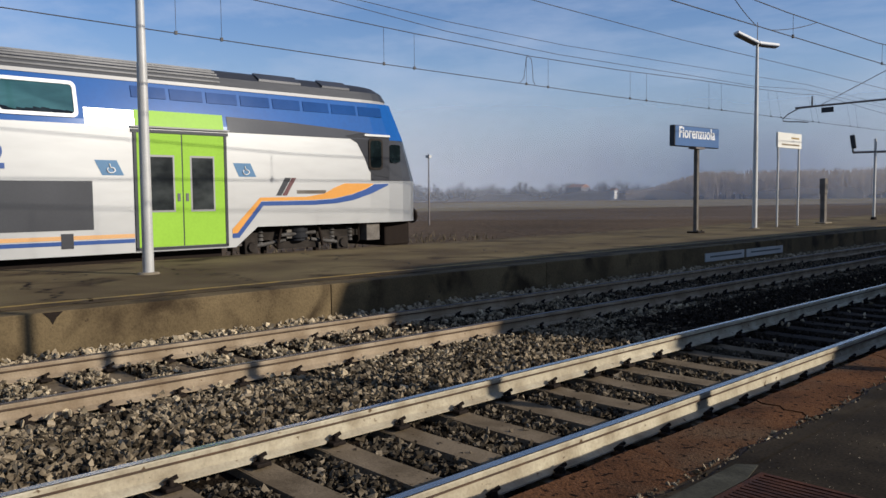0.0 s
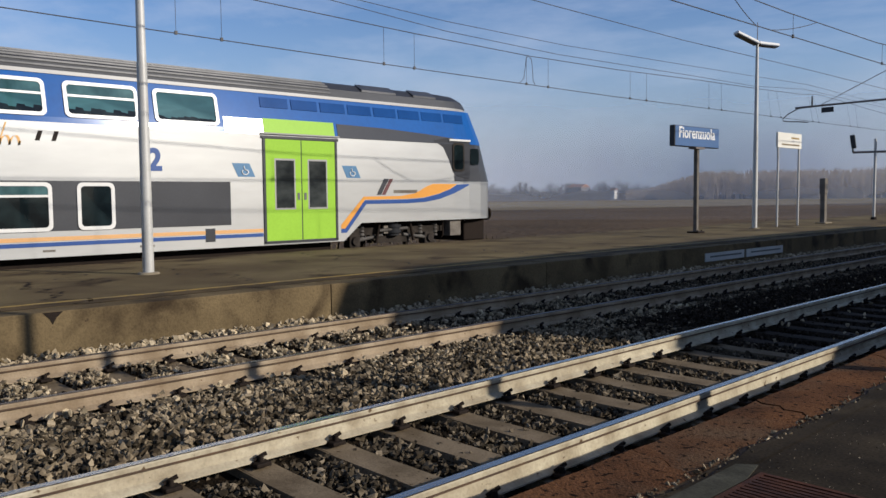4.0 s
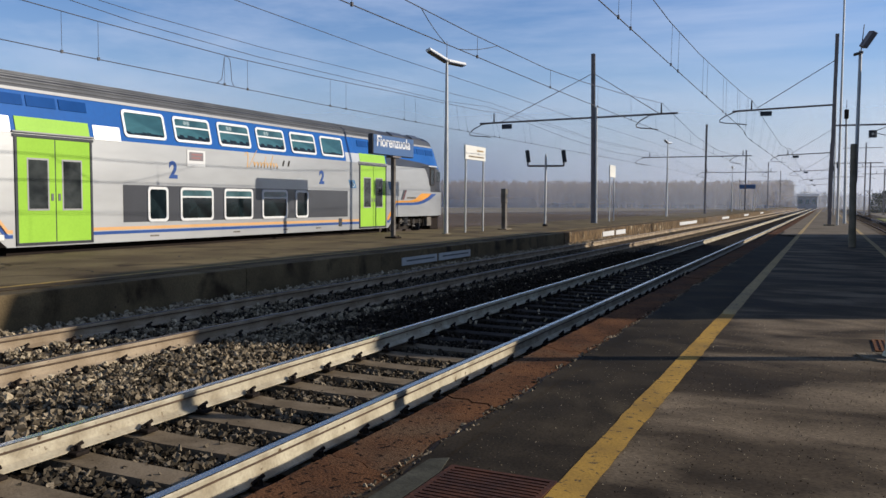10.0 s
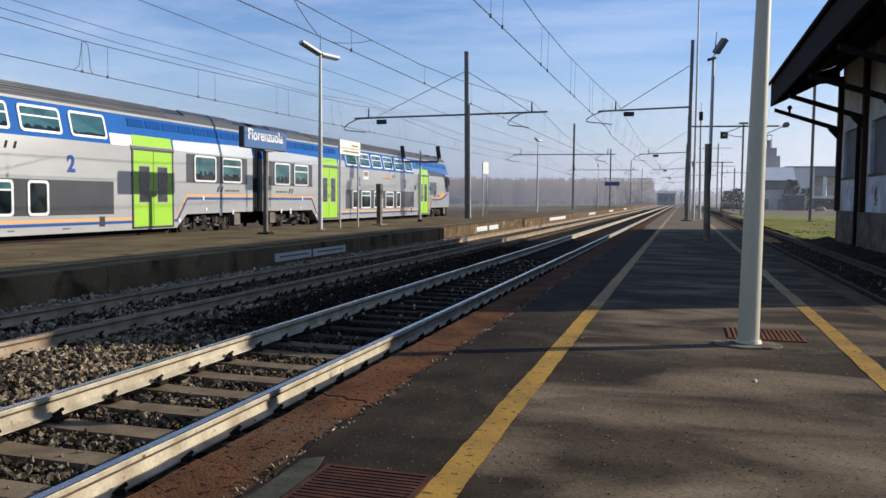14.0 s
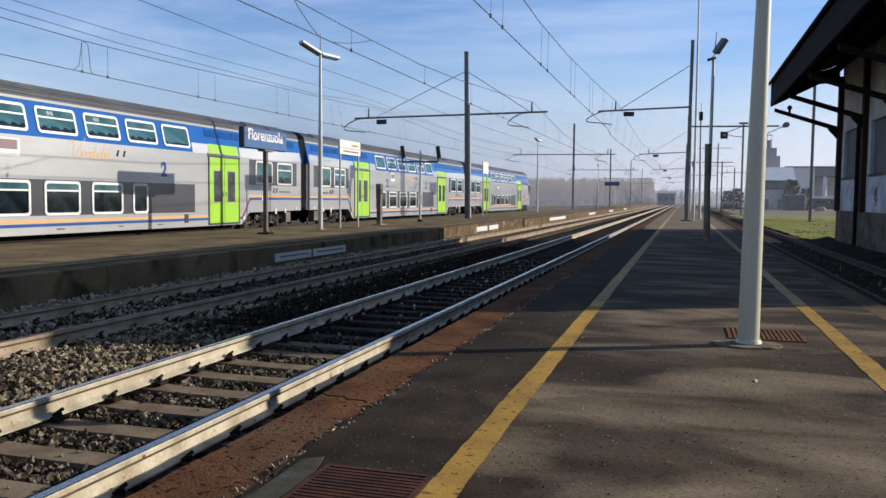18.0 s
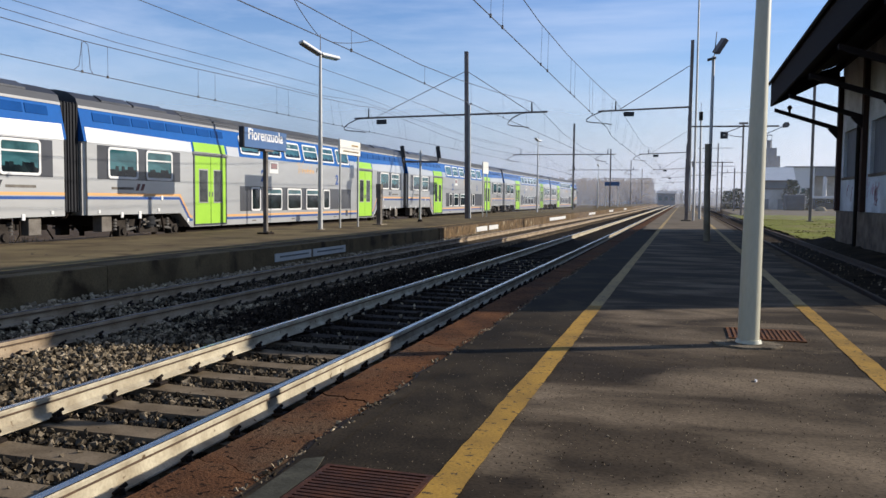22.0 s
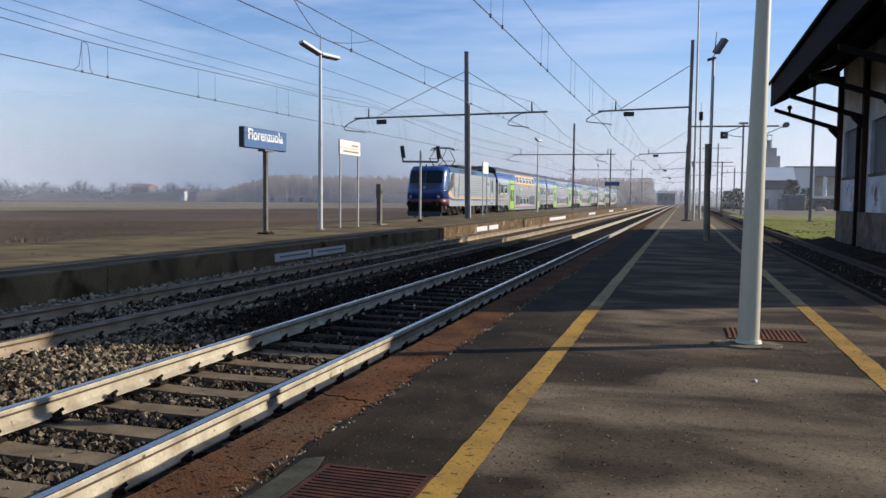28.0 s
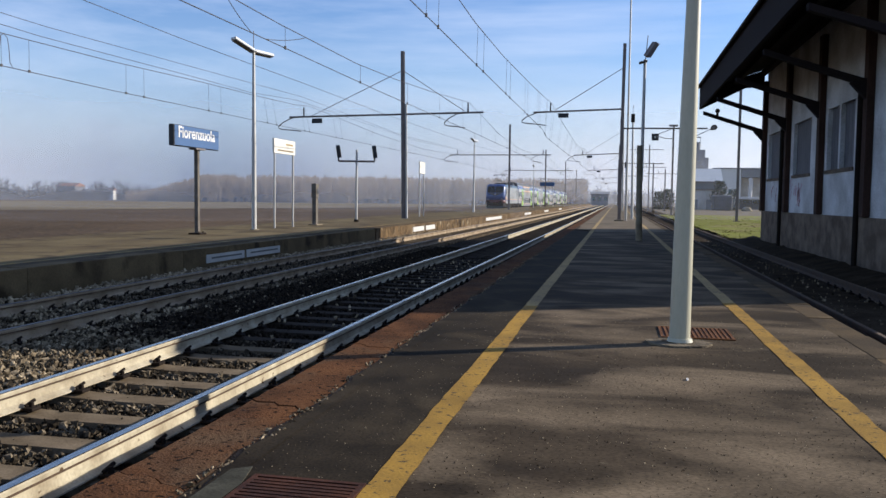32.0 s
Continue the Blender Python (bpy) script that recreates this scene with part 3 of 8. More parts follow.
def painted_line(name, x, w, z, y0, y1, material, label, jag=0.012):
    bm = bmesh.new()
    ys = [y0]
    while ys[-1] < y1:
        ys.append(min(y1, ys[-1] + (0.07 if ys[-1] < 14 else 0.5 if ys[-1] < 40 else 4)))
    l, r = [], []
    for y in ys:
        k = 1 if y < 40 else 0
        l.append(bm.verts.new((x - w / 2 + k * jag * (0.9 * noise.noise((y * 0.9, x, 0)) + 0.8 * noise.noise((y * 5.0, x, 2))), y, z + 0.004)))
        r.append(bm.verts.new((x + w / 2 + k * jag * (0.9 * noise.noise((y * 0.8, x, 5)) + 0.8 * noise.noise((y * 6.0, x, 7))), y, z + 0.004)))
    for i in range(len(ys) - 1):
        bm.faces.new((l[i], r[i], r[i + 1], l[i + 1]))
    return solo(name, bm, material, label, "line marking", kind="structure")


def worn_strip():
    """Older, darker asphalt between the edge stones and the yellow line."""
    bm = bmesh.new()
    prev, y = None, -4.0
    while y < 36:
        k = 0.03 * noise.noise((y * 0.9, 3.3, 1)) + 0.02 * noise.noise((y * 4.0, 1.3, 1))
        row = [bm.verts.new((-1.64, y, NEAR_Z + 0.003)), bm.verts.new((-0.93 + k, y, NEAR_Z + 0.003))]
        if prev:
            bm.faces.new((prev[0], prev[1], row[1], row[0]))
        prev = row
        y += 0.1 if y < 12 else 0.8
    solo("asphalt_strip", bm, ASPHALT_OLD, "old dark asphalt strip beside the platform edge", "asphalt", kind="structure")


worn_strip()


def sunlit_stretch():
    """Paler asphalt along the outer part of the platform: sunlight put into the colour."""
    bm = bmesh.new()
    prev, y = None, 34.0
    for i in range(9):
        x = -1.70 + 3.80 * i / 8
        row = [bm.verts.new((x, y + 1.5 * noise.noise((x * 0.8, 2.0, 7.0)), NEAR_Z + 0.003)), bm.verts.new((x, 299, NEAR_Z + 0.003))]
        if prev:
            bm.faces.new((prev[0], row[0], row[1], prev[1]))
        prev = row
    solo("sun_pale_asphalt", bm, ASPHALT_SUNLIT, "asphalt along the outer platform, paled for the sunlight on it", "asphalt", kind="structure")


sunlit_stretch()
painted_line("safety_line", -0.92, 0.155, NEAR_Z + 0.003, -4, 9.6, YELLOW, "worn yellow safety line painted on asphalt")
painted_line("safety_line_beyond", -0.92, 0.15, NEAR_Z + 0.003, 9.6, 290, YELLOW_PALE, "worn yellow safety line further along, paler from the shadow edge on")
painted_line("safety_line_siding", 1.43, 0.15, NEAR_Z, -4, 10.6, YELLOW, "worn yellow safety line beside the siding")
painted_line("safety_line_siding_beyond", 1.43, 0.14, NEAR_Z, 10.6, 290, YELLOW_PALE, "worn yellow safety line beside the siding, paler from the shadow edge on")
painted_line("safety_line_far", -9.80, 0.11, FAR_Z, -30, 290, YELLOW_FADED, "faded yellow line on the far platform", 0.03)


painted_line("edge_strip_far", -9.58, 0.34, FAR_Z, -30, 290, EDGE_BROWN, "dark brown worn strip along the far platform edge", 0.02)


# ---- tracks ----
def rail_profile(w=0.036, h=0.16):
    half = [(0.07, -h), (0.07, -h + 0.010), (0.020, -h + 0.036), (0.012, -0.052), (w - 0.002, -0.036), (w, -0.012), (w - 0.008, 0.0)]
    return half + [(-a, b) for a, b in half[::-1]]


def track(name, x, z, y0, y1, top, side, label, sleepers_to, first=1.35, step=0.60, slab=SLEEPER, shaded_from=None):
    tr = thing(name, label, "railway track", "railway tracks")
    prof = rail_profile()
    for s in (-1, 1):
        bm = bmesh.new()
        prism(bm, [(x + s * 0.7525 + a, z + b) for a, b in prof], y0, y1, "y")
        rail = part("rail", bm, side, tr, "steel rail with a worn running head")
        # rust brown strips draw the shadow that the head throws on the web
        for k in (-1, 1):
            bm = bmesh.new()
            xs = x + s * 0.7525 + k * 0.031
            box(bm, xs - 0.007, xs + 0.007, y0, y1, z - 0.049, z - 0.037)
            part("head_shade_line", bm, RAIL_FOOT, rail, "thin rust brown line drawing the shade under the rail head")
        bm = bmesh.new()
        hw = 0.030
        box(bm, x + s * 0.7525 - hw, x + s * 0.7525 + hw, y0, y1, z - 0.004, z + 0.003)
        part("running_surface", bm, top, rail)
    bm = bmesh.new()
    prof_s = [(-1.15, -0.17), (-0.45, -0.20), (0.45, -0.20), (1.15, -0.17), (1.15, -0.34), (-1.15, -0.34)]
    prism(bm, [(a, b) for a, b in prof_s], -0.115, 0.115, "y")
    bmesh.ops.bevel(bm, geom=bm.edges[:], offset=0.012, segments=1, affect="EDGES")
    me = mesh_of("sleeper", bm, slab)
    # darker copy of the sleeper, its colour carrying the warehouse shade
    me_shaded = me.copy()
    me_shaded.materials[0] = SLEEPER_OILY_SHADED
    bm = bmesh.new()
    box(bm, -0.045, 0.045, -0.055, 0.055, -0.175, -0.146, 0.008)
    tube(bm, (0, 0, -0.15), (0, 0, -0.108), 0.022, 0.015, 8)
    tube(bm, (-0.03, -0.035, -0.135), (-0.006, 0.045, -0.10), 0.014, n=6)
    clip = mesh_of("fastening", bm, IRON)
    y = first - step * math.ceil((first - max(y0, -6)) / step)
    while y < sleepers_to:
        sl = new("sleeper", me if shaded_from is None or y < shaded_from else me_shaded)
        sl.parent = tr
        sl.matrix_local = pose(x + random.uniform(-0.015, 0.015), y, z + random.uniform(-0.006, 0.004), 0, 0, random.uniform(-0.5, 0.5))
        for cx in (-0.8675, -0.6375, 0.6375, 0.8675):
            if y < 20:
                c = new("fastening", clip)
                c.parent = sl
                c.location = (cx, 0, 0)
        y += step
    bm = bmesh.new()
    while y < 130:
        prism(bm, [(x + a, z + b) for a, b in prof_s], y - 0.115, y + 0.115, "y")
        y += step
    tagged(part("sleeper_rest", bm, slab if shaded_from is None else SLEEPER_OILY_SHADED, tr), kind="stuff")
    return tr


track("main_track", TRACK_A, 0.0, -12, 420, RAIL_TOP, RAIL_SIDE, "main track with shiny rails on concrete sleepers", 45, shaded_from=8.8)
track("passing_track", TRACK_B, 0.0, -12, 420, RAIL_DULL, RAIL_RUST, "rust brown second track along the far platform", 45, first=2.38, step=0.62)
track("far_track", TRACK_C, 0.0, -60, 420, RAIL_DULL, RAIL_RUST, "track behind the far platform", 30, first=0.2)
track("siding_track", TRACK_D, -0.14, -8, 420, RAIL_FOOT, RAIL_FOOT, "rusty siding beside the warehouse", 40, first=0.4)


def stones(name, x0, x1, y0, y1, count, material, label, z=-0.20, size=(0.011, 0.030), seed=1, keep=None, fade=0.0, rise=(-0.015, 0.055)):
    """Broken stones: jittered cubes turned at random, one joined heap."""
    rng = np.random.default_rng(seed)
    x = rng.uniform(x0, x1, count)
    y = y0 + (y1 - y0) * rng.uniform(0, 1, count) ** (1.0 + fade)
    if keep is not None:
        ok = keep(x, y, rng)
        x, y = x[ok], y[ok]
    n = len(x)
    zz = z + rng.uniform(rise[0], rise[1], n)
    s = rng.uniform(size[0], size[1], n)
    cube = np.array([(a, b, c) for a in (-1, 1) for b in (-1, 1) for c in (-1, 1)], float)
    v = cube[None] * rng.uniform(0.12, 1.0, (n, 8, 3)) * s[:, None, None] * rng.uniform(0.45, 1.45, (n, 1, 3))
    q = rng.normal(size=(n, 4))
    q /= np.linalg.norm(q, axis=1)[:, None]
    w, a, b, c = q.T
    R = np.stack([1 - 2 * (b * b + c * c), 2 * (a * b - c * w), 2 * (a * c + b * w), 2 * (a * b + c * w), 1 - 2 * (a * a + c * c), 2 * (b * c - a * w),
                  2 * (a * c - b * w), 2 * (b * c + a * w), 1 - 2 * (a * a + b * b)], 1).reshape(n, 3, 3)
    v = np.einsum("nij,nkj->nki", R, v) + np.stack([x, y, zz], 1)[:, None]
    quads = np.array([(0, 1, 3, 2), (4, 6, 7, 5), (0, 4, 5, 1), (2, 3, 7, 6), (0, 2, 6, 4), (1, 5, 7, 3)])
    f = (quads[None] + 8 * np.arange(n)[:, None, None]).reshape(-1)
    me = bpy.data.meshes.new(name)
    me.vertices.add(n * 8)
    me.vertices.foreach_set("co", v.reshape(-1))
    me.loops.add(n * 24)
    me.loops.foreach_set("vertex_index", f)
    me.polygons.add(n * 6)
    me.polygons.foreach_set("loop_start", np.arange(n * 6) * 4)
    me.shade_flat()
    me.update(calc_edges=True)
    me.validate()
    me.materials.append(material)
    return tagged(new(name, me), label, "ballast", kind="stuff")


def off_sleepers(cx, first, step=0.60):
    def ok(x, y, rng):
        d = np.abs((y - first + step / 2) % step - step / 2)
        on = (np.abs(x - cx) < 1.12) & (d < 0.145)
        rail = np.abs(np.abs(x - cx) - 0.7525) < 0.085
        return ~((on & (rng.uniform(0, 1, len(x)) > 0.04)) | rail)
    return ok


stones("ballast_main", -5.55, -2.17, -0.5, 9.2, 34000, STONES_DULL, "dull grey broken ballast stones between the rails", z=-0.250, size=(0.011, 0.030), seed=3, keep=off_sleepers(TRACK_A, 1.35), fade=0.35)
stones("ballast_middle", -6.25, -4.95, -0.5, 9.0, 13500, STONES, "brown broken ballast stones between the two tracks", z=-0.168, size=(0.014, 0.036), seed=4, fade=0.5)
stones("ballast_passing", -8.98, -5.75, -1.5, 10, 22000, STONES, "mixed ballast stones of the second track", z=-0.195, seed=5, keep=off_sleepers(TRACK_B, 2.38, 0.62), fade=0.5)
stones("ballast_pale", -9.0, -8.30, -2.5, 40, 5200, STONES_PALE, "pale clean stones along the platform wall", z=-0.115, size=(0.02, 0.042), seed=6, fade=0.3)
stones("ballast_pale_mix", -8.4, -5.7, -1.5, 11, 7000, STONES_PALE, "scattered pale stones among the ballast", z=-0.160, seed=7, keep=off_sleepers(TRACK_B, 2.38, 0.62), fade=0.4)
stones("ballast_pale_near", -6.2, -4.55, -0.5, 9.0, 2400, STONES_PALE, "scattered pale stones between the near rails", z=-0.205, size=(0.014, 0.032), seed=8, keep=off_sleepers(TRACK_A, 1.35), fade=0.4)
# from the shadow edge on, darker stones carry the shade in their colour
stones("ballast_main_shaded", -5.55, -2.17, 8.7, 24, 21000, STONES_OILY_SHADED, "oily ballast stones between the rails, blackened for the warehouse shade", z=-0.245, seed=17, keep=off_sleepers(TRACK_A, 1.35), fade=0.35)
stones("ballast_middle_shaded", -5.95, -4.95, 8.5, 27, 21000, STONES_OILY_SHADED, "oily ballast stones between the two tracks, blackened for the warehouse shade", z=-0.165, seed=18, fade=0.3)
stones("ballast_passing_beyond", -8.98, -5.75, 9.2, 28, 26000, STONES_DULL, "dull ballast stones of the second track, darker for the warehouse shade", z=-0.195, seed=20, keep=off_sleepers(TRACK_B, 2.38, 0.62), fade=0.4)
stones("ballast_specks", -6.1, -2.6, 8.6, 22, 460, STONES_PALE, "stray pale stones on the black ballast", z=-0.15, seed=19, keep=off_sleepers(TRACK_A, 1.35), rise=(0.0, 0.04))
stones("siding_stones", 2.55, 6.1, 4, 40, 1800, STONES, "scattered dirty stones beside the siding", z=-0.29, seed=9, fade=0.4)
stones("joint_grit", -1.77, -1.68, 1.0, 20, 900, STONES, "loose grit in the joint behind the edge stones", z=NEAR_Z, size=(0.005, 0.014), seed=10, fade=0.4, rise=(-0.004, 0.008))
stones("platform_grit", -1.6, 2.1, 2.0, 9, 4200, STONES_PALE, "fine pale grit strewn over the asphalt", z=NEAR_Z + 0.002, size=(0.0012, 0.0034), seed=14, fade=0.6, rise=(0.0, 0.003))
stones("platform_grit_dark", -1.6, 2.1, 2.0, 8, 6500, BALLAST, "fine dark grit strewn over the asphalt", z=NEAR_Z + 0.001, size=(0.0012, 0.0036), seed=15, fade=0.6, rise=(-0.001, 0.002))


def litter():
    rng = random.Random(5)
    bm = bmesh.new()
    for i in range(22):
        x, y = rng.uniform(-1.5, 2.0), rng.uniform(2.2, 9)
        box(bm, x, x + rng.uniform(0.005, 0.012), y, y + rng.uniform(0.005, 0.012), NEAR_Z - 0.002, NEAR_Z + rng.uniform(0.004, 0.01))
    tagged(solo("pebbles", bm, STONES_PALE, "small pale pebbles lying on the asphalt", "pebbles"), kind="stuff")
    bm = bmesh.new()
    prism(bm, [(0.545, 5.95), (0.553, 5.945), (0.562, 5.97), (0.550, 5.995)], NEAR_Z, NEAR_Z + 0.012, "z")
    solo("paper_scrap", bm, SIGN_WHITE, "small crumpled white paper scrap on the asphalt", "litter")


litter()


def grate(name, x0, x1, y0, y1, bars, along, label, metal=GRATE):
    g = thing(name, label, "drain grate", "drain grates")
    bm = bmesh.new()
    z = NEAR_Z
    for a in ((x0, x1, y0, y0 + 0.025), (x0, x1, y1 - 0.025, y1), (x0, x0 + 0.025, y0 + 0.025, y1 - 0.025), (x1 - 0.025, x1, y0 + 0.025, y1 - 0.025)):
        box(bm, a[0], a[1], a[2], a[3], z - 0.02, z + 0.012)
    part("frame", bm, metal, g)
    bm = bmesh.new()
    box(bm, x0 + 0.025, x1 - 0.025, y0 + 0.025, y1 - 0.025, z + 0.001, z + 0.005)
    part("pit", bm, GRATE_DARK, g)
    for i in range(bars):
        bm = bmesh.new()
        if along == "y":
            x = x0 + 0.04 + (x1 - x0 - 0.08) * (i + 0.5) / bars
            box(bm, x - 0.012, x + 0.012, y0 + 0.026, y1 - 0.026, z + 0.0055, z + 0.013)
        else:
            y = y0 + 0.04 + (y1 - y0 - 0.08) * (i + 0.5) / bars
            box(bm, x0 + 0.026, x1 - 0.026, y - 0.012, y + 0.012, z + 0.0055, z + 0.013)
        part("bar", bm, metal, g)
    return g


grate("drain_grate", 0.47, 1.125, 7.76, 8.40, 14, "y", "rusty iron drain grate behind the lamp post")
grate("drain_grate", -1.52, -1.0, 2.90, 3.42, 12, "x", "dark rusty iron drain cover beside the yellow line", GRATE_DARK)


# ---- posts, lamps and signs ----
def row_at(y):
    """A place in the row of furniture along the middle of the far platform."""
    return pose(-12.437, 1.02 * y, FAR_Z) @ Matrix.Scale(1.02, 4)


def near_post():
    p = thing("lamp_post", "tall cream painted round lamp post on a concrete footing", "lamp post", "lamp posts")
    bm = bmesh.new()
    rings = [[bm.verts.new((x + r * math.cos(i * math.tau / 28), 7.49 + r * math.sin(i * math.tau / 28), z)) for i in range(28)]
             for x, z, r in ((0.612, NEAR_Z, 0.091), (0.620, 1.2, 0.084), (0.645, 3.2, 0.062), (0.69, 7.8, 0.048))]
    for a, b in zip(rings, rings[1:]):
        for i in range(28):
            bm.faces.new((a[i], a[(i + 1) % 28], b[(i + 1) % 28], b[i])).smooth = True
    part("pole", bm, POST_CREAM, p)
    bm = bmesh.new()
    rng = random.Random(4)
    pts = [(0.615 + 0.33 * math.cos(a) * (0.86 + 0.16 * noise.noise((math.cos(a) * 2, math.sin(a) * 2, 0)) + rng.uniform(-0.06, 0.06)),
            7.46 + 0.23 * math.sin(a) * (0.9 + rng.uniform(-0.1, 0.1))) for a in [i * math.tau / 26 for i in range(26)]]
    prism(bm, pts, NEAR_Z - 0.02, NEAR_Z + 0.016, "z")
    part("footing", bm, FOOTING, p, "broken pale concrete collar")
    bm = bmesh.new()
    tube(bm, (0.615, 7.49, NEAR_Z + 0.02), (0.615, 7.49, NEAR_Z + 0.05), 0.112, 0.102, 20)
    part("collar", bm, POST_CREAM, p)
    bm = bmesh.new()
    box(bm, 0.3, 1.0, 7.35, 7.62, 7.75, 7.86, 0.02)
    part("lamp_head", bm, STEEL, p)
    return p


near_post()


def far_lamp():
    p = thing("lamp_post", "slim grey lamp post with two angled fluorescent heads", "lamp post", "lamp posts")
    bm = bmesh.new()
    tube(bm, (0, 0, 0), (0, 0, 3.2), 0.085, 0.075, 14)
    tube(bm, (0, 0, 3.2), (0, 0, 6.12), 0.070, 0.045, 14)
    part("pole", bm, STEEL, p)
    bm = bmesh.new()
    tube(bm, (0, 0, 6.1), (0.0, 0, 6.78), 0.016, 0.012, 8)
    part("antenna", bm, STEEL_DARK, p)
    bm = bmesh.new()
    tube(bm, (0, 0, 0), (0, 0, 0.03), 0.17, 0.15, 14)
    part("footing", bm, CONCRETE_PALE, p)
    for s, rise in ((-1, 0.10), (1, 0.07)):
        m_ = Matrix.Translation((0, 0, 6.10)) @ Matrix.Rotation(math.pi if s < 0 else 0, 4, "Z") @ Matrix.Rotation(rise, 4, "X") @ Matrix.Rotation(0.30 * -s, 4, "Y")
        bm = bmesh.new()
        box(bm, -0.10, 0.10, 0.03, 1.50, -0.05, 0.05, 0.03)
        bmesh.ops.transform(bm, matrix=m_, verts=bm.verts)
        h = part("lamp_head", bm, FRAME_WHITE, p, "white fluorescent lamp housing")
        bm = bmesh.new()
        box(bm, -0.085, 0.085, 0.08, 1.44, -0.075, -0.052)
        bmesh.ops.transform(bm, matrix=m_, verts=bm.verts)
        part("diffuser", bm, TRAIN_GREY, h)
    return p


lamp = far_lamp()
lamp.matrix_world = row_at(26.05)
copy_thing(lamp, row_at(5.25))
for y in (70.0, 122.0):
    copy_thing(lamp, row_at(y))


def station_sign():
    s = thing("station_sign", "blue illuminated station name sign on a steel post", "station sign", "station signs", at=row_at(22.17))
    bm = bmesh.new()
    box(bm, -0.06, 0.06, -0.06, 0.06, 0, 2.53, 0.01)
    part("post", bm, BOGIE_PALE, s, "dull grey square post")
    bm = bmesh.new()
    box(bm, -0.19, 0.19, -0.19, 0.19, 0, 0.05, 0.01)
    tube(bm, (0.12, 0.12, 0.05), (0.12, 0.12, 0.09), 0.02)
    tube(bm, (0.12, -0.12, 0.05), (0.12, -0.12, 0.09), 0.02)
    part("base_plate", bm, IRON, s)
    bm = bmesh.new()
    box(bm, -0.13, 0.13, -0.25, 0.28, 2.505, 2.555, 0.01)
    part("bracket", bm, STEEL_DARK, s)
    bm = bmesh.new()
    box(bm, -0.085, 0.085, -1.40, 1.20, 2.555, 3.16, 0.02)
    part("case", bm, BLACK, s, "dark sign case")
    for k in (1, -1):
        bm = bmesh.new()
        box(bm, min(k * 0.085, k * 0.095), max(k * 0.085, k * 0.095), -1.375, 1.175, 2.575, 3.14)
        face = part("panel", bm, BLUE_SIGN, s, "blue panel with white letters")
        words("Fiorenzuola", 0.45, SIGN_WHITE, pose(k * 0.098, -0.14, 2.945, 90, 0, 90 * k), "lettering", face, "white station name", bold=0.009)
    return s


station_sign()


def small_far_sign():
    s = thing("station_sign", "small dark blue station sign hanging far down the platform", "station sign", "station signs", at=pose(-12.15, 146, FAR_Z))
    bm = bmesh.new()
    box(bm, -1.3, 1.3, -0.1, 0.1, 3.7, 4.4, 0.02)
    part("panel", bm, BLUE_SIGN, s)
    for k in (-1.1, 1.1):
        bm = bmesh.new()
        tube(bm, (k, 0, 0), (k, 0, 3.7), 0.05)
        part("post", bm, STEEL, s)


small_far_sign()


def notice_board(y, name_label, half, z0, z1, w, lines=True):
    n = thing("notice_board", name_label, "notice board", "notice boards", at=row_at(y))
    for k in (-1, 1):
        bm = bmesh.new()
        tube(bm, (0, k * half, 0), (0, k * half, z1), 0.035, n=10)
        part("post", bm, STEEL, n)
    bm = bmesh.new()
    box(bm, -0.03, 0.045, -w, w, z0, z1, 0.008)
    p = part("panel", bm, NOTICE, n, "cream panel with small dark lettering")
    if lines:
        for i, (a, b) in enumerate(((0.1, 0.78), (-0.55, 0.80))):
            bm = bmesh.new()
            z = z1 - 0.17 - 0.24 * i
            box(bm, 0.046, 0.049, w * a if i == 0 else -w * 0.7, w * b, z - 0.03, z + 0.03)
            part("text_line", bm, CONCRETE_PALE if i else YELLOW_PALE, p)
    return n


notice_board(28.62, "cream notice board on two thin steel posts", 0.86, 2.75, 3.28, 0.98)
notice_board(50.6, "small white notice board on two thin posts", 0.55, 2.75, 3.5, 0.72, False)


def call_post():
    c = thing("ticket_stamper", "grey steel post with a boxy ticket stamper", "ticket machine", at=row_at(31.83))
    bm = bmesh.new()
    box(bm, -0.09, 0.09, -0.12, 0.12, 0, 1.15, 0.02)
    part("post", bm, BOGIE_PALE, c)
    bm = bmesh.new()
    box(bm, -0.11, 0.11, -0.16, 0.14, 1.12, 1.72, 0.03)
    part("head", bm, BOGIE_PALE, c, "grey weathered machine housing")
    bm = bmesh.new()
    box(bm, -0.2, 0.2, -0.3, 0.35, 0, 0.04, 0.01)
    part("base_plate", bm, CONCRETE_PALE, c)
    bm = bmesh.new()
    box(bm, 0.111, 0.12, -0.10, 0.08, 1.30, 1.50)
    part("slot", bm, BLACK, c)


call_post()


def twin_screens():
    t = thing("display_stand", "steel stand carrying two small dark monitors", "display stand", at=row_at(37.3))
    bm = bmesh.new()
    tube(bm, (0, 0, 0), (0, 0, 3.45), 0.055, 0.05, 12)
    part("post", bm, STEEL, t)
    bm = bmesh.new()
    tube(bm, (0, 0, 0), (0, 0, 0.12), 0.13, 0.10, 12)
    part("base", bm, IRON, t)
    bm = bmesh.new()
    tube(bm, (-0.82, -0.25, 2.90), (0.82, 0.25, 2.90), 0.05, n=10)
    part("crossbar", bm, STEEL_DARK, t)
    for k in (-1, 1):
        bm = bmesh.new()
        tube(bm, (0.82 * k, 0.25 * k, 2.90), (0.82 * k, 0.25 * k, 3.12), 0.04)
        box(bm, -0.10, 0.10, -0.22, 0.22, -0.29, 0.29, 0.03)
        bmesh.ops.transform(bm, matrix=pose(0.82 * k, 0.25 * k, 3.36, 0, -8, 18), verts=[v for v in bm.verts if abs(v.co.z) < 1])
        part("monitor", bm, BLACK, t, "small black monitor")


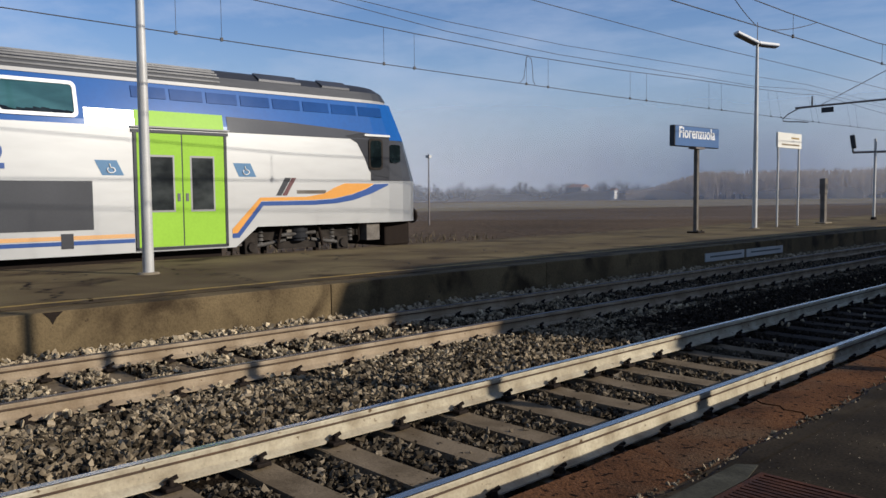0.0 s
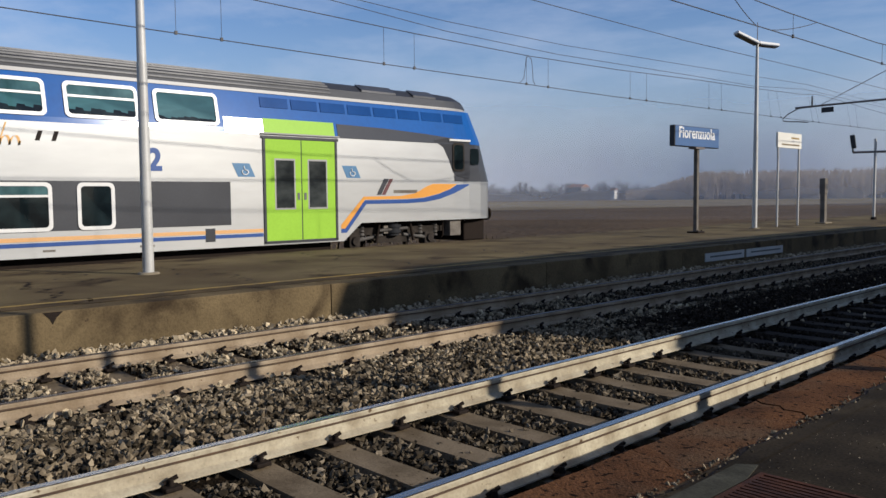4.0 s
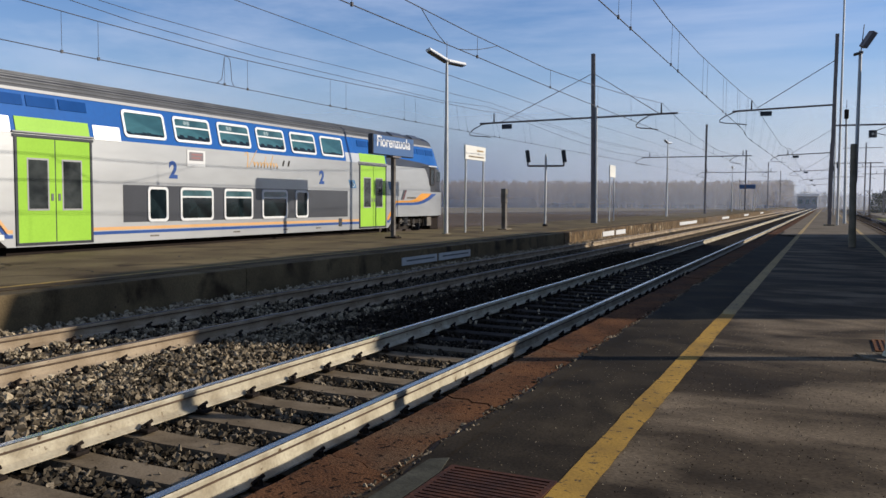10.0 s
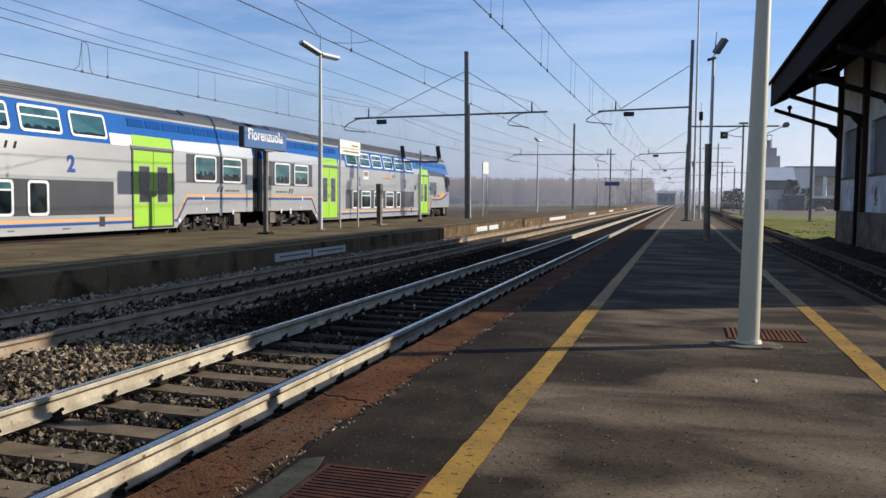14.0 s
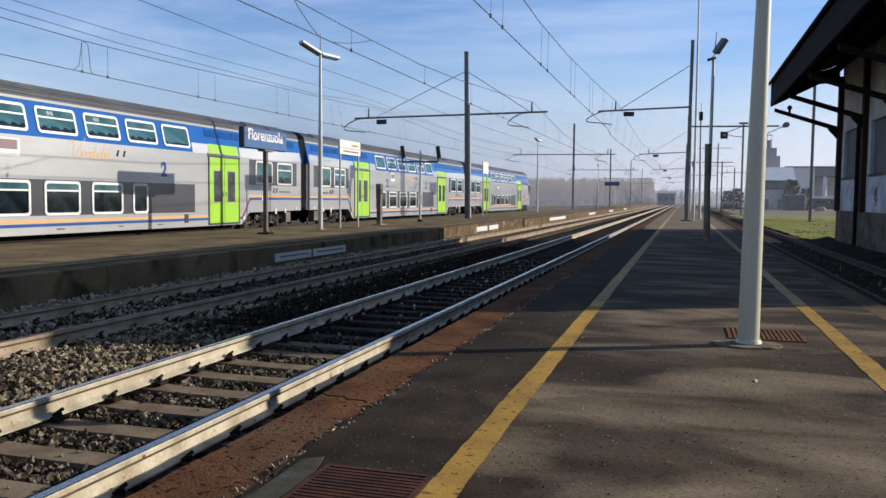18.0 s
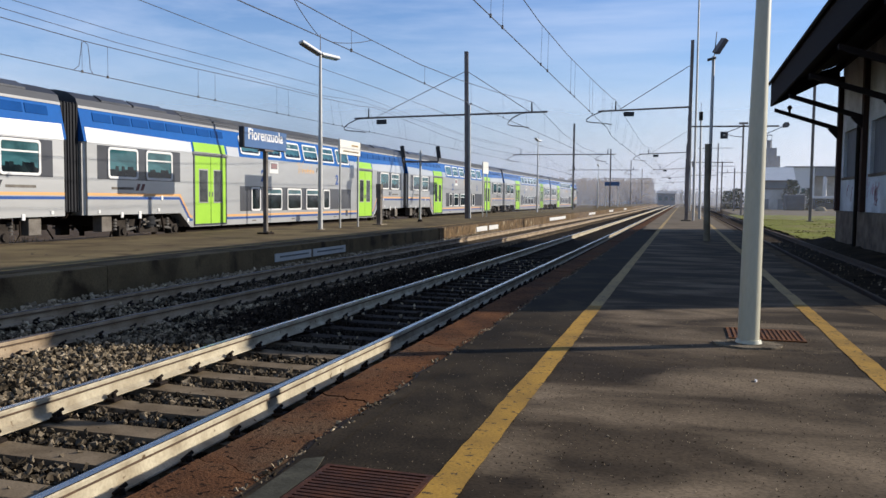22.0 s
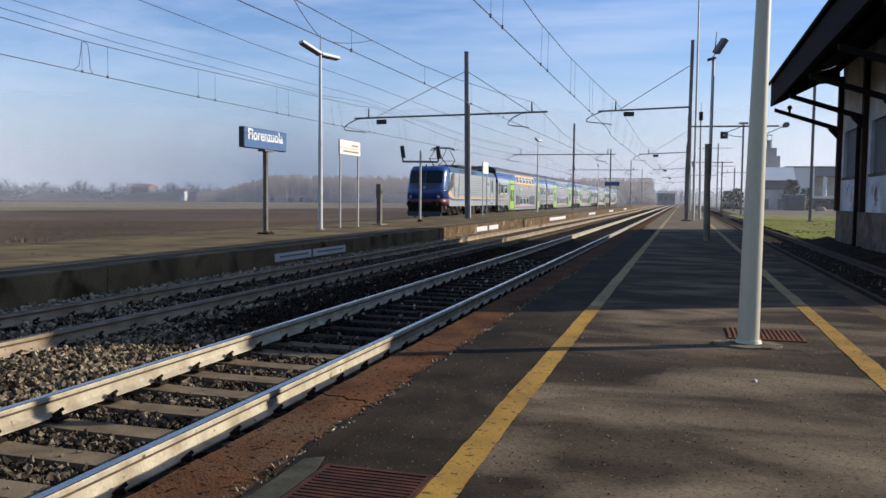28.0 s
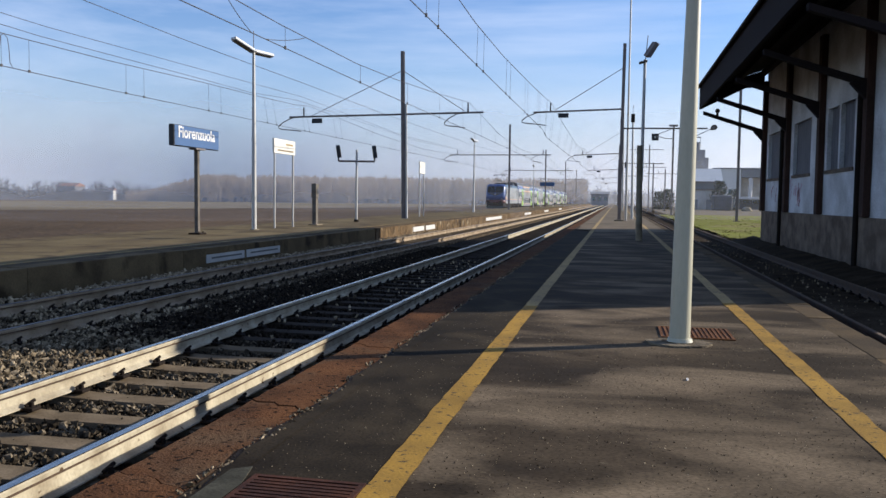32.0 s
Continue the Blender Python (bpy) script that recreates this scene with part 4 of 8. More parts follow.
twin_screens()


def wall_plates():
    for i, (y0, y1) in enumerate(((16.85, 18.75), (18.87, 20.92))):
        p = thing("wall_plate", "dusty grey warning plate with dark lettering on the platform wall", "sign plate", "wall plates")
        bm = bmesh.new()
        box(bm, -9.03, -9.008, y0, y1, 0.0, 0.19)
        part("plate", bm, PLATE_DUSTY, p)
        bm = bmesh.new()
        box(bm, -9.008, -9.004, y0 + 0.22, y1 - 0.15, 0.085, 0.125)
        part("text_line", bm, INK, p)
    for y0, y1 in ((35.9, 38.0), (38.4, 40.4), (57, 65), (82, 88), (105, 111), (132, 138)):
        bm = bmesh.new()
        box(bm, -9.03, -8.995, y0, y1, 0.0, 0.22, 0.012)
        solo("white_plate", bm, FRAME_WHITE, "plain white marking plate on the platform wall", "sign plate", "wall plates")


wall_plates()


def cracks():
    """Dark tar-filled cracks on the far platform and a broken notch in its wall."""
    rng = random.Random(3)
    bm = bmesh.new()
    for y, x0, x1, w in ((3.35, -9.45, -12.6, 0.05), (6.0, -10.0, -13.5, 0.035), (4.4, -11.5, -14.5, 0.05), (9.5, -10.2, -14.6, 0.04), (12.8, -9.5, -13.0, 0.04),
                         (16.5, -10.0, -14.7, 0.03), (1.8, -10.5, -14.4, 0.05)):
        n = 60
        pts = [(x0 + (x1 - x0) * i / n, y + 0.6 * noise.noise((i * 0.13, y, 0)) + 0.16 * noise.noise((i * 0.5, y, 3))) for i in range(n + 1)]
        prev = None
        for a, b in pts:
            k = w * rng.uniform(0.15, 0.75)
            row = [bm.verts.new((a, b - k, FAR_Z + 0.004)), bm.verts.new((a, b + k, FAR_Z + 0.004))]
            if prev:
                bm.faces.new((prev[0], row[0], row[1], prev[1]))
            prev = row
    tagged(solo("cracks", bm, IRON, "dark ragged cracks in the far platform", "cracks"), kind="stuff")
    bm = bmesh.new()
    prism(bm, [(2.69, 0.347), (2.90, 0.349), (2.83, 0.285), (2.79, 0.215), (2.76, 0.275)], -9.04, -9.022, "x")
    solo("broken_notch", bm, IRON, "broken notch in the platform edge", "damage")


cracks()


def ragged_edge():
    """The asphalt ends in a ragged lip over the edge stones."""
    bm = bmesh.new()
    prev = None
    y = -2.0
    while y < 40:
        k = 0.055 * noise.noise((y * 1.7, 0.3, 1)) + 0.03 * noise.noise((y * 7.0, 2.3, 1))
        row = [bm.verts.new((-1.70 + k, y, NEAR_Z + 0.007)), bm.verts.new((-1.60, y, NEAR_Z + 0.007))]
        if prev:
            bm.faces.new((prev[0], prev[1], row[1], row[0]))
        prev = row
        y += 0.05 if y < 12 else 0.2
    solo("asphalt_lip", bm, ASPHALT_OLD, "ragged edge of the asphalt over the kerb stones", "asphalt", kind="structure")
    bm = bmesh.new()
    prev = None
    y = -2.0
    while y < 25:
        k = 0.055 * noise.noise((y * 1.7, 0.3, 1)) + 0.03 * noise.noise((y * 7.0, 2.3, 1))
        w = 0.012 + 0.03 * abs(noise.noise((y * 2.3, 5, 2)))
        row = [bm.verts.new((-1.70 + k - w, y, NEAR_Z + 0.003)), bm.verts.new((-1.695 + k, y, NEAR_Z + 0.003))]
        if prev:
            bm.faces.new((prev[0], prev[1], row[1], row[0]))
        prev = row
        y += 0.05
    solo("open_joint", bm, IRON, "dark open joint along the kerb stones", "joint", kind="structure")


ragged_edge()


# ---- overhead line ----
def mast(name, x, y, top, material, width, label, foot=0.25, lean=0.0):
    m = thing(name, label, "catenary mast", "catenary masts", at=pose(x, y, 0.0, 0, lean, 0))
    bm = bmesh.new()
    w = width / 2
    prism(bm, [(-w, -w), (w, -w), (w, -w + 0.02), (0.012, -w + 0.02), (0.012, w - 0.02), (w, w - 0.02), (w, w), (-w, w), (-w, w - 0.02), (-0.012, w - 0.02), (-0.012, -w + 0.02), (-w, -w + 0.02)], foot, top, "z")
    part("column", bm, material, m)
    bm = bmesh.new()
    box(bm, -0.3, 0.3, -0.3, 0.3, foot - 0.15, foot + 0.11, 0.02)
    part("footing", bm, CONCRETE_PALE, m)
    return m


def cantilever(m, xa, xb, z, y, hook, stay=None, plate=None, drop=0.0):
    """A crossarm from xa to xb with bent steady arms; in the mast's space. drop: how much lower its end xa is."""
    def arm_z(x):
        return z - drop * (xb - x) / (xb - xa)
    bm = bmesh.new()
    tube(bm, (xa, y, arm_z(xa)), (xb, y, z), 0.055, n=8)
    arm = part("crossarm", bm, STEEL_DARK, m, "horizontal steel crossarm")
    for hx, r in hook:
        h = arm_z(hx)
        bm = bmesh.new()
        path(bm, [(hx, y, h), (hx - 0.45 * r, y, h - 0.05), (hx - 0.80 * r, y, h - 0.30), (hx - 0.98 * r, y, h - 0.55), (hx - 0.97 * r, y, h - 0.66), (hx - 0.80 * r, y, h - 0.73), (hx - 0.45 * r, y, h - 0.78), (hx - 0.12 * r, y, h - 0.86)], 0.032)
        part("steady_arm", bm, STEEL_DARK, arm)
        bm = bmesh.new()
        tube(bm, (hx, y, h), (hx, y, h + 0.58), 0.05, 0.035)
        part("insulator", bm, BOGIE, arm)
    if stay:
        bm = bmesh.new()
        tube(bm, (0, y, stay[0]), (stay[1], y, arm_z(stay[1]) + 0.1), 0.022, n=6)
        part("stay_rod", bm, STEEL_DARK, m)
    if plate is not None:
        bm = bmesh.new()
        box(bm, plate - 0.32, plate + 0.32, y - 0.03, y + 0.03, arm_z(plate) - 0.40, arm_z(plate) - 0.12)
        part("plate", bm, BLACK, m)


P2_MASTS = [(46.0, 10.05), (93.4, 10.2), (142.0, 10.3), (198.0, 11.0), (252.0, 11.0)]
for i, (y, top) in enumerate(P2_MASTS):
    m = mast("catenary_mast", -12.15, y, top, STEEL_DARK, 0.20, "dark steel catenary mast with crossarms over two tracks", lean=-0.8 if i == 0 else 0.0)
    cantilever(m, -7.05, 4.75, 6.42 if i == 0 else 6.70, 0.0, ((-6.13, 1.66), (3.85, 1.42)), None, -5.3 if i == 0 else None)
    if i == 0:
        bm = bmesh.new()
        tube(bm, (0.0, 0, 8.95), (-5.6, 0, 6.48), 0.020, n=5)
        part("stay_rod", bm, STEEL_DARK, m)
        bm = bmesh.new()
        tube(bm, (0.0, 0, 8.95), (3.7, 0, 6.48), 0.020, n=5)
        part("stay_rod", bm, STEEL_DARK, m)
        bm = bmesh.new()
        box(bm, 0.125, 0.235, -0.06, 0.06, 0.3, 7.0)
        part("conduit", bm, STEEL, m, "pale concrete post beside the mast")
P1_MASTS = [52.0, 100.0, 150.0, 202.0, 256.0]
for i, y in enumerate(P1_MASTS):
    m = mast("catenary_mast", 0.22 if i == 0 else 0.38, y, 11.26 if i == 0 else 11.6, STEEL_DARK, 0.20, "steel catenary mast standing on the platform", lean=0.5 if i == 0 else 0.0)
    cantilever(m, -5.55, 0.0, 7.24, 0.0, ((-4.47, 1.85),), (9.80, -4.15), -3.65, drop=0.2)
    bm = bmesh.new()
    tube(bm, (0.42, 0.6, 0.3), (0.28, 0.6, 14.6), 0.075, 0.05, 10)
    part("pole", bm, STEEL, m, "pale round pole strapped beside the mast")
    if i < 3:
        bm = bmesh.new()
        tube(bm, (0.1, 0, 6.05), (5.1, 0, 6.05), 0.05)
        part("siding_arm", bm, STEEL_DARK, m)
for i, (x, y, top) in enumerate(((7.1, 110.0, 11.4), (6.0, 160.0, 12.3), (7.05, 166.0, 9.2), (9.3, 165.0, 7.9), (11.1, 80.0, 12.4))):
    m = mast("catenary_mast", x, y, top, STEEL_DARK, 0.22, "grey steel mast beside the siding", -0.3)
    if i == 0:
        bm = bmesh.new()
        path(bm, [(0, 0, 9.7), (-1.0, 0, 9.78), (-1.8, 0, 10.0), (-2.0, 0, 10.3), (0, 0, 11.1)], 0.05)
        part("bracket", bm, STEEL_DARK, m)
        bm = bmesh.new()
        box(bm, -2.75, -1.85, -0.04, 0.04, 9.5, 10.4, 0.02)
        p = part("plate", bm, BLACK, m, "square black signal plate")
        bm = bmesh.new()
        box(bm, -2.42, -2.18, -0.05, -0.041, 9.83, 10.07)
        part("mark", bm, PLATE_DUSTY, p)
        bm = bmesh.new()
        box(bm, -0.55, 0.55, -0.12, 0.12, 11.3, 11.55)
        part("head_beam", bm, STEEL_DARK, m)
    elif i < 4:
        cantilever(m, -3.6, 2.6, top - 0.9, 0.0, ((-1.3, 1.2),), None, None)


def hung(a, b, sag, n=10):
    return [tuple(p + (q - p) * i / n - (sag * 4 * (i / n) * (1 - i / n) if k == 2 else 0) for k, (p, q) in enumerate(zip(a, b))) for i in range(n + 1)]


def overhead(name, contact, carrier, label, hang, loops=(), sag=0.5, links=()):
    """A contact wire and its carrier, each a list of points, with droppers between; hang: first dropper, spacing, and gap within a pair."""
    o = thing(name, label, "overhead line", "overhead lines")
    bm = bmesh.new()
    path(bm, contact, 0.012, 5)
    part("contact_wire", bm, WIRE, o)
    bm = bmesh.new()
    top = []
    for a, b in zip(carrier, carrier[1:]):
        top += hung(a, b, sag, 14)[(1 if top else 0):]
    path(bm, top, 0.012, 5)
    part("carrier_wire", bm, WIRE, o)

    def at(pts, y):
        for p, q in zip(pts, pts[1:]):
            if p[1] <= y <= q[1] and q[1] > p[1]:
                w = (y - p[1]) / (q[1] - p[1])
                return tuple(s + (t - s) * w for s, t in zip(p, q))
        return None
    y = hang[0] - 3 * hang[1]
    while y < min(contact[-1][1], 150):
        for k in ((0.0, hang[2]) if hang[2] else (0.0,)):
            p, q = at(contact, y + k), at(top, y + k)
            if p and q and q[2] - p[2] > 0.05:
                bm = bmesh.new()
                tube(bm, p, q, 0.0055, n=4)
                part("dropper", bm, WIRE, o)
                bm = bmesh.new()
                box(bm, p[0] - 0.02, p[0] + 0.02, p[1] - 0.03, p[1] + 0.03, p[2] - 0.03, p[2] + 0.05)
                part("clamp", bm, WIRE, o)
        y += hang[1]
    for y in loops:
        p, q = at(contact, y), at(top, y + 0.9)
        if p and q:
            bm = bmesh.new()
            path(bm, [p, (p[0], y + 0.22, p[2] + 0.16), (p[0], y + 0.30, p[2] + 0.55), (p[0], y + 0.34, q[2] - 0.08), (p[0], y + 0.46, q[2] - 0.01), (p[0], y + 0.60, q[2] - 0.10), (p[0], y + 0.66, p[2] + 0.45), (p[0], y + 0.68, p[2] + 0.14), (p[0], y + 0.80, p[2])], 0.010, 5)
            part("jumper", bm, WIRE, o)
    for ya, yb in links:
        p, q = at(contact, ya), at(top, yb)
        bm = bmesh.new()
        path(bm, hung(p, q, 0.05, 6), 0.009, 5)
        part("jumper", bm, WIRE, o)


overhead("overhead_line", [(-16.9, -32.3, 5.30), (-16.9, 4.6, 5.20), (-16.9, 14, 5.12), (-16.9, 25, 5.09), (-16.9, 40, 5.18), (-17.6, 46, 5.35), (-16.7, 95, 5.5), (-17.1, 146, 5.5), (-16.9, 250, 5.6)],
         [(-16.9, -14, 7.0), (-16.9, 2, 6.45), (-16.9, 10, 6.2), (-16.9, 15, 6.08), (-16.9, 20, 6.01), (-16.9, 25, 6.07), (-16.9, 31, 6.24), (-17.0, 36.5, 6.36), (-17.4, 42.3, 6.61), (-18.0, 46, 6.95), (-17.2, 58, 6.2), (-16.9, 70, 5.95),
          (-16.9, 83, 6.2), (-16.9, 95, 7.1), (-16.9, 120, 6.2), (-16.9, 146, 7.1), (-16.9, 198, 6.4), (-16.9, 250, 7.1)], "copper contact and carrier wires over the far track", (8.1, 5.9, 1.1), (19.55,), 0.0)
overhead("overhead_line", [(-8.2, -30, 5.2), (-8.2, 14, 5.25), (-8.2, 28, 5.27), (-8.25, 46, 5.42), (-8.3, 95, 5.6), (-8.3, 146, 5.7), (-8.4, 250, 5.8)],
         [(-8.2, -6, 7.1), (-8.2, 6, 6.2), (-8.2, 14, 5.84), (-8.2, 19, 5.78), (-8.2, 25, 5.81), (-8.2, 29.5, 5.98), (-8.25, 36, 6.35), (-8.34, 46, 7.05), (-8.3, 58, 6.2), (-8.3, 70, 5.95), (-8.3, 83, 6.2), (-8.3, 95, 7.1),
          (-8.4, 120, 6.2), (-8.4, 146, 7.0), (-8.4, 198, 6.4), (-8.4, 250, 7.1)], "copper contact and carrier wires over the second track", (13.3, 6.1, 0.0), (), 0.0, links=((18.2, 20.8), (17.5, 16.2)))
overhead("overhead_line", [(-3.92, -25, 5.25), (-3.92, 14, 5.32), (-3.92, 28, 5.30), (-3.95, 44, 5.33), (-4.4, 52, 5.5), (-3.92, 100, 5.57), (-3.7, 150, 5.8), (-3.7, 260, 6.0)],
         [(-3.95, -8, 7.6), (-3.95, 6, 6.85), (-3.9, 14, 6.55), (-3.9, 20, 6.46), (-3.9, 22.5, 6.40), (-3.9, 28, 6.46), (-3.95, 38, 6.86), (-4.05, 48, 7.38), (-4.22, 52, 7.80), (-4.0, 62, 7.25), (-3.9, 70, 7.0), (-3.9, 82, 6.95), (-3.8, 92, 7.3), (-3.8, 100, 7.8),
          (-3.8, 125, 7.0), (-3.8, 150, 7.9), (-3.8, 205, 7.1), (-3.8, 260, 7.9)], "copper contact and carrier wires over the main track", (10.5, 6.2, 1.15), (), 0.0)


def feeders():
    for pts in ([(-18.6, -20, 7.9), (-18.6, 6, 7.35), (-18.6, 14.6, 7.2), (-18.6, 18, 7.09), (-18.6, 24, 7.07), (-18.6, 32, 7.24), (-18.6, 39.5, 7.40), (-18.6, 46, 7.55), (-18.6, 70, 7.1), (-18.6, 95, 7.5)],
                [(-17.6, -20, 7.6), (-17.6, 6, 7.05), (-17.6, 13, 6.74), (-17.6, 17, 6.50), (-17.6, 22.4, 6.42), (-17.6, 31, 6.55), (-17.6, 37.2, 6.62), (-17.6, 43, 6.95), (-17.6, 70, 6.7), (-17.6, 95, 7.2)],
                [(-13.2, -20, 6.9), (-13.2, 6, 6.6), (-13.2, 16.5, 6.43), (-13.2, 23, 6.36), (-13.2, 33, 6.40), (-13.2, 45, 6.38), (-13.2, 74.6, 6.6), (-13.2, 95, 6.95)]):
        bm = bmesh.new()
        path(bm, pts, 0.010, 5)
        solo("feeder_wire", bm, WIRE, "thin dark feeder wire strung between masts", "wire", "feeder wires")


feeders()


def flood_post():
    p = thing("floodlight_post", "concrete stub carrying a thin steel pole with a floodlight", "lamp post", "lamp posts", at=pose(0.765, 26.6, NEAR_Z))
    bm = bmesh.new()
    tube(bm, (0, 0, 0), (-0.05, 0, 3.02), 0.105, 0.085, 14)
    part("stub", bm, CONCRETE_PALE, p, "weathered concrete stub")
    bm = bmesh.new()
    tube(bm, (0.03, 0.05, 1.9), (0.045, 0.05, 5.72), 0.055, 0.045, 10)
    part("pole", bm, STEEL, p)
    bm = bmesh.new()
    tube(bm, (0.06, 0.05, 5.7), (0.12, 0.05, 6.46), 0.016, 0.012, 6)
    part("antenna", bm, STEEL_DARK, p)
    bm = bmesh.new()
    box(bm, -0.25, 0.25, -0.18, 0.18, -0.075, 0.075, 0.02)
    bmesh.ops.transform(bm, matrix=pose(0.235, 0.05, 6.02, 20, -58, 0), verts=bm.verts)
    head = part("floodlight", bm, STEEL_DARK, p, "grey floodlight housing")
    bm = bmesh.new()
    box(bm, -0.21, 0.21, -0.14, 0.14, -0.082, -0.076)
    bmesh.ops.transform(bm, matrix=pose(0.235, 0.05, 6.02, 20, -58, 0), verts=bm.verts)
    part("glass", bm, LENS, head)
    bm = bmesh.new()
    box(bm, -0.14, 0.12, -0.16, 0.16, -0.02, 0.02, 0.01)
    bmesh.ops.transform(bm, matrix=pose(0.0, 0.05, 5.64, 0, -12, 0), verts=bm.verts)
    part("bracket", bm, STEEL_DARK, p)


flood_post()


def speaker_post(x, y, h):
    p = thing("loudspeaker_post", "slim pale post topped by a small box", "post", "slim posts", at=pose(x, y, NEAR_Z))
    bm = bmesh.new()
    tube(bm, (0, 0, 0), (-0.1, 0, h), 0.10, 0.06, 10)
    part("pole", bm, STEEL, p)
    bm = bmesh.new()
    box(bm, -0.23, 0.04, -0.14, 0.14, h - 0.4, h + 0.2, 0.06)
    tube(bm, (-0.1, 0, h + 0.15), (-0.1, 0, h + 0.8), 0.015)
    part("box", bm, BOGIE, p)


speaker_post(1.14, 59.0, 7.2)
speaker_post(1.0, 84.0, 5.0)
speaker_post(0.9, 118.0, 6.0)


# ---- the train ----
def strip(bm, pts, x, t=0.006):
    """A flat plate on the coach's side: a polygon in (v, z), with its face at x."""
    s = 1 if x > 0 else -1
    prism(bm, pts, x - s * t, x, "x")


def lean(bm, s):
    """Leans what stands above the flank inwards, with the upper deck."""
    for v in bm.verts:
        v.co.x -= s * 0.21 * max(0.0, v.co.z - 2.98)


def ring(w, h, r, n=5):
    """A rounded rectangle, w by h, centred on 0, as a list of points."""
    out = []
    for cx, cy, a0 in ((w / 2 - r, h / 2 - r, 0), (-w / 2 + r, h / 2 - r, 90), (-w / 2 + r, -h / 2 + r, 180), (w / 2 - r, -h / 2 + r, 270)):
        for i in range(n + 1):
            a = radians(a0 + 90 * i / n)
            out.append((cx + r * math.cos(a), cy + r * math.sin(a)))
    return out


SIDE, NOSE = 1.40, 13.62


def window_mesh(w, h, bar, fw=0.068, r=0.11, glass=GLASS, seats=0.0, seed=1):
    """A rounded frame in the plane x = 0, facing +x, with its bar; and its glass."""
    bm = bmesh.new()
    o, i = ring(w, h, r), ring(w - 2 * fw, h - 2 * fw, max(0.03, r - fw * 0.6))
    vs = [[bm.verts.new((x, p[0], p[1])) for p in q] for q, x in ((o, -0.005), (o, 0.022), (i, 0.022), (i, -0.005))]
    n = len(o)
    for a, b in ((0, 1), (1, 2), (2, 3)):
        for k in range(n):
            bm.faces.new((vs[a][k], vs[a][(k + 1) % n], vs[b][(k + 1) % n], vs[b][k]))
    if bar:
        z = h * bar
        box(bm, -0.004, 0.020, -w / 2 + fw, w / 2 - fw, z - 0.022, z + 0.022)
    fr = mesh_of("window_frame", bm, FRAME_WHITE)
    bm = bmesh.new()
    prism(bm, ring(w - 2 * fw + 0.01, h - 2 * fw + 0.01, max(0.03, r - fw * 0.6)), -0.004, 0.006, "x")
    pane = mesh_of("glass", bm, glass)
    backs = None
    if seats:
        # seat backs and panelling seen behind the pane
        rng = random.Random(seed)
        bm = bmesh.new()
        a, z0 = w / 2 - fw, -h / 2 + fw
        top = []
        for i in range(9):
            y = -a + 2 * a * i / 9
            zt = z0 + seats * rng.choice((0.55, 0.7, 0.95, 1.0))
            top += [(y, zt), (y + 2 * a / 9 - 0.015, zt - rng.uniform(0, 0.03))]
        prism(bm, [(-a, z0 + 0.03), (-a + 0.03, z0), (a - 0.03, z0), (a, z0 + 0.03)] + top[::-1], 0.004, 0.008, "x")
        backs = mesh_of("seat_silhouette", bm, GLASS_DARK)
    if not bar:
        return fr, pane, None, backs
    bm = bmesh.new()
    prism(bm, [(-w / 2 + fw, h * bar + 0.022), (w / 2 - fw, h * bar + 0.022), (w / 2 - fw, h / 2 - fw - 0.03), (w / 2 - fw - 0.03, h / 2 - fw), (-w / 2 + fw + 0.03, h / 2 - fw), (-w / 2 + fw, h / 2 - fw - 0.03)], 0.0, 0.010, "x")
    return fr, pane, mesh_of("vent_pane", bm, GLASS_VENT), backs


WIN_UP, WIN_UP_PLAIN = window_mesh(1.40, 0.70, 0.10, seats=0.14, seed=4), window_mesh(1.40, 0.70, 0, seats=0.10, seed=5)
WIN_LOW, WIN_SLIT = window_mesh(1.28, 0.89, 0.22, glass=GLASS_DARK), window_mesh(0.70, 0.89, 0, glass=GLASS_DARK)
WIN_END, WIN_END_PLAIN = window_mesh(1.31, 0.89, 0.16, seats=0.27, seed=2), window_mesh(1.31, 0.89, 0, seats=0.30, seed=3)


def decal_mesh():
    """A small pale star-shaped sticker near the top of a pane."""
    bm = bmesh.new()
    for a in (-0.25, -0.13):
        for k in range(4):
            t = k * math.pi / 4 + 0.3
            d = Vector((0, math.cos(t), math.sin(t)))
            n = Vector((0, -math.sin(t), math.cos(t))) * 0.012
            o = Vector((0.0125, a, 0.19))
            bm.faces.new([bm.verts.new(o + d * u * 0.065 + n * w) for u, w in ((-1, -1), (1, -1), (1, 1), (-1, 1))])
    return mesh_of("window_decal", bm, DECAL)


WIN_DECAL = decal_mesh()


def put_window(parent, meshes, side, v, z, tilt=0.0, x=SIDE):
    fr = new("window_frame", meshes[0])
    fr.parent = parent
    fr.matrix_local = pose(side * x, v, z, 0, -tilt, 0) if side > 0 else pose(-x, v, z, 0, 0, 180) @ pose(0, 0, 0, 0, -tilt, 0)
    g = new("glass", meshes[1])
    g.parent = fr
    if meshes[2]:
        vp = new("vent_pane", meshes[2])
        vp.parent = fr
    if meshes[3]:
        sb = new("seat_silhouette", meshes[3])
        sb.parent = fr
    return fr


def coach_section():
    """Half of the cross-section above the floor: (x, z), upwards."""
    return {"low": [(1.36, 0.50), (1.40, 0.75), (1.40, 2.96)], "band": [(1.40, 2.96), (1.385, 3.06), (1.21, 3.86)], "gutter": [(1.225, 3.86), (1.215, 3.93)],
            "roof": [(1.215, 3.93), (1.14, 4.12), (0.90, 4.28), (0.5, 4.37), (0.0, 4.40)]}


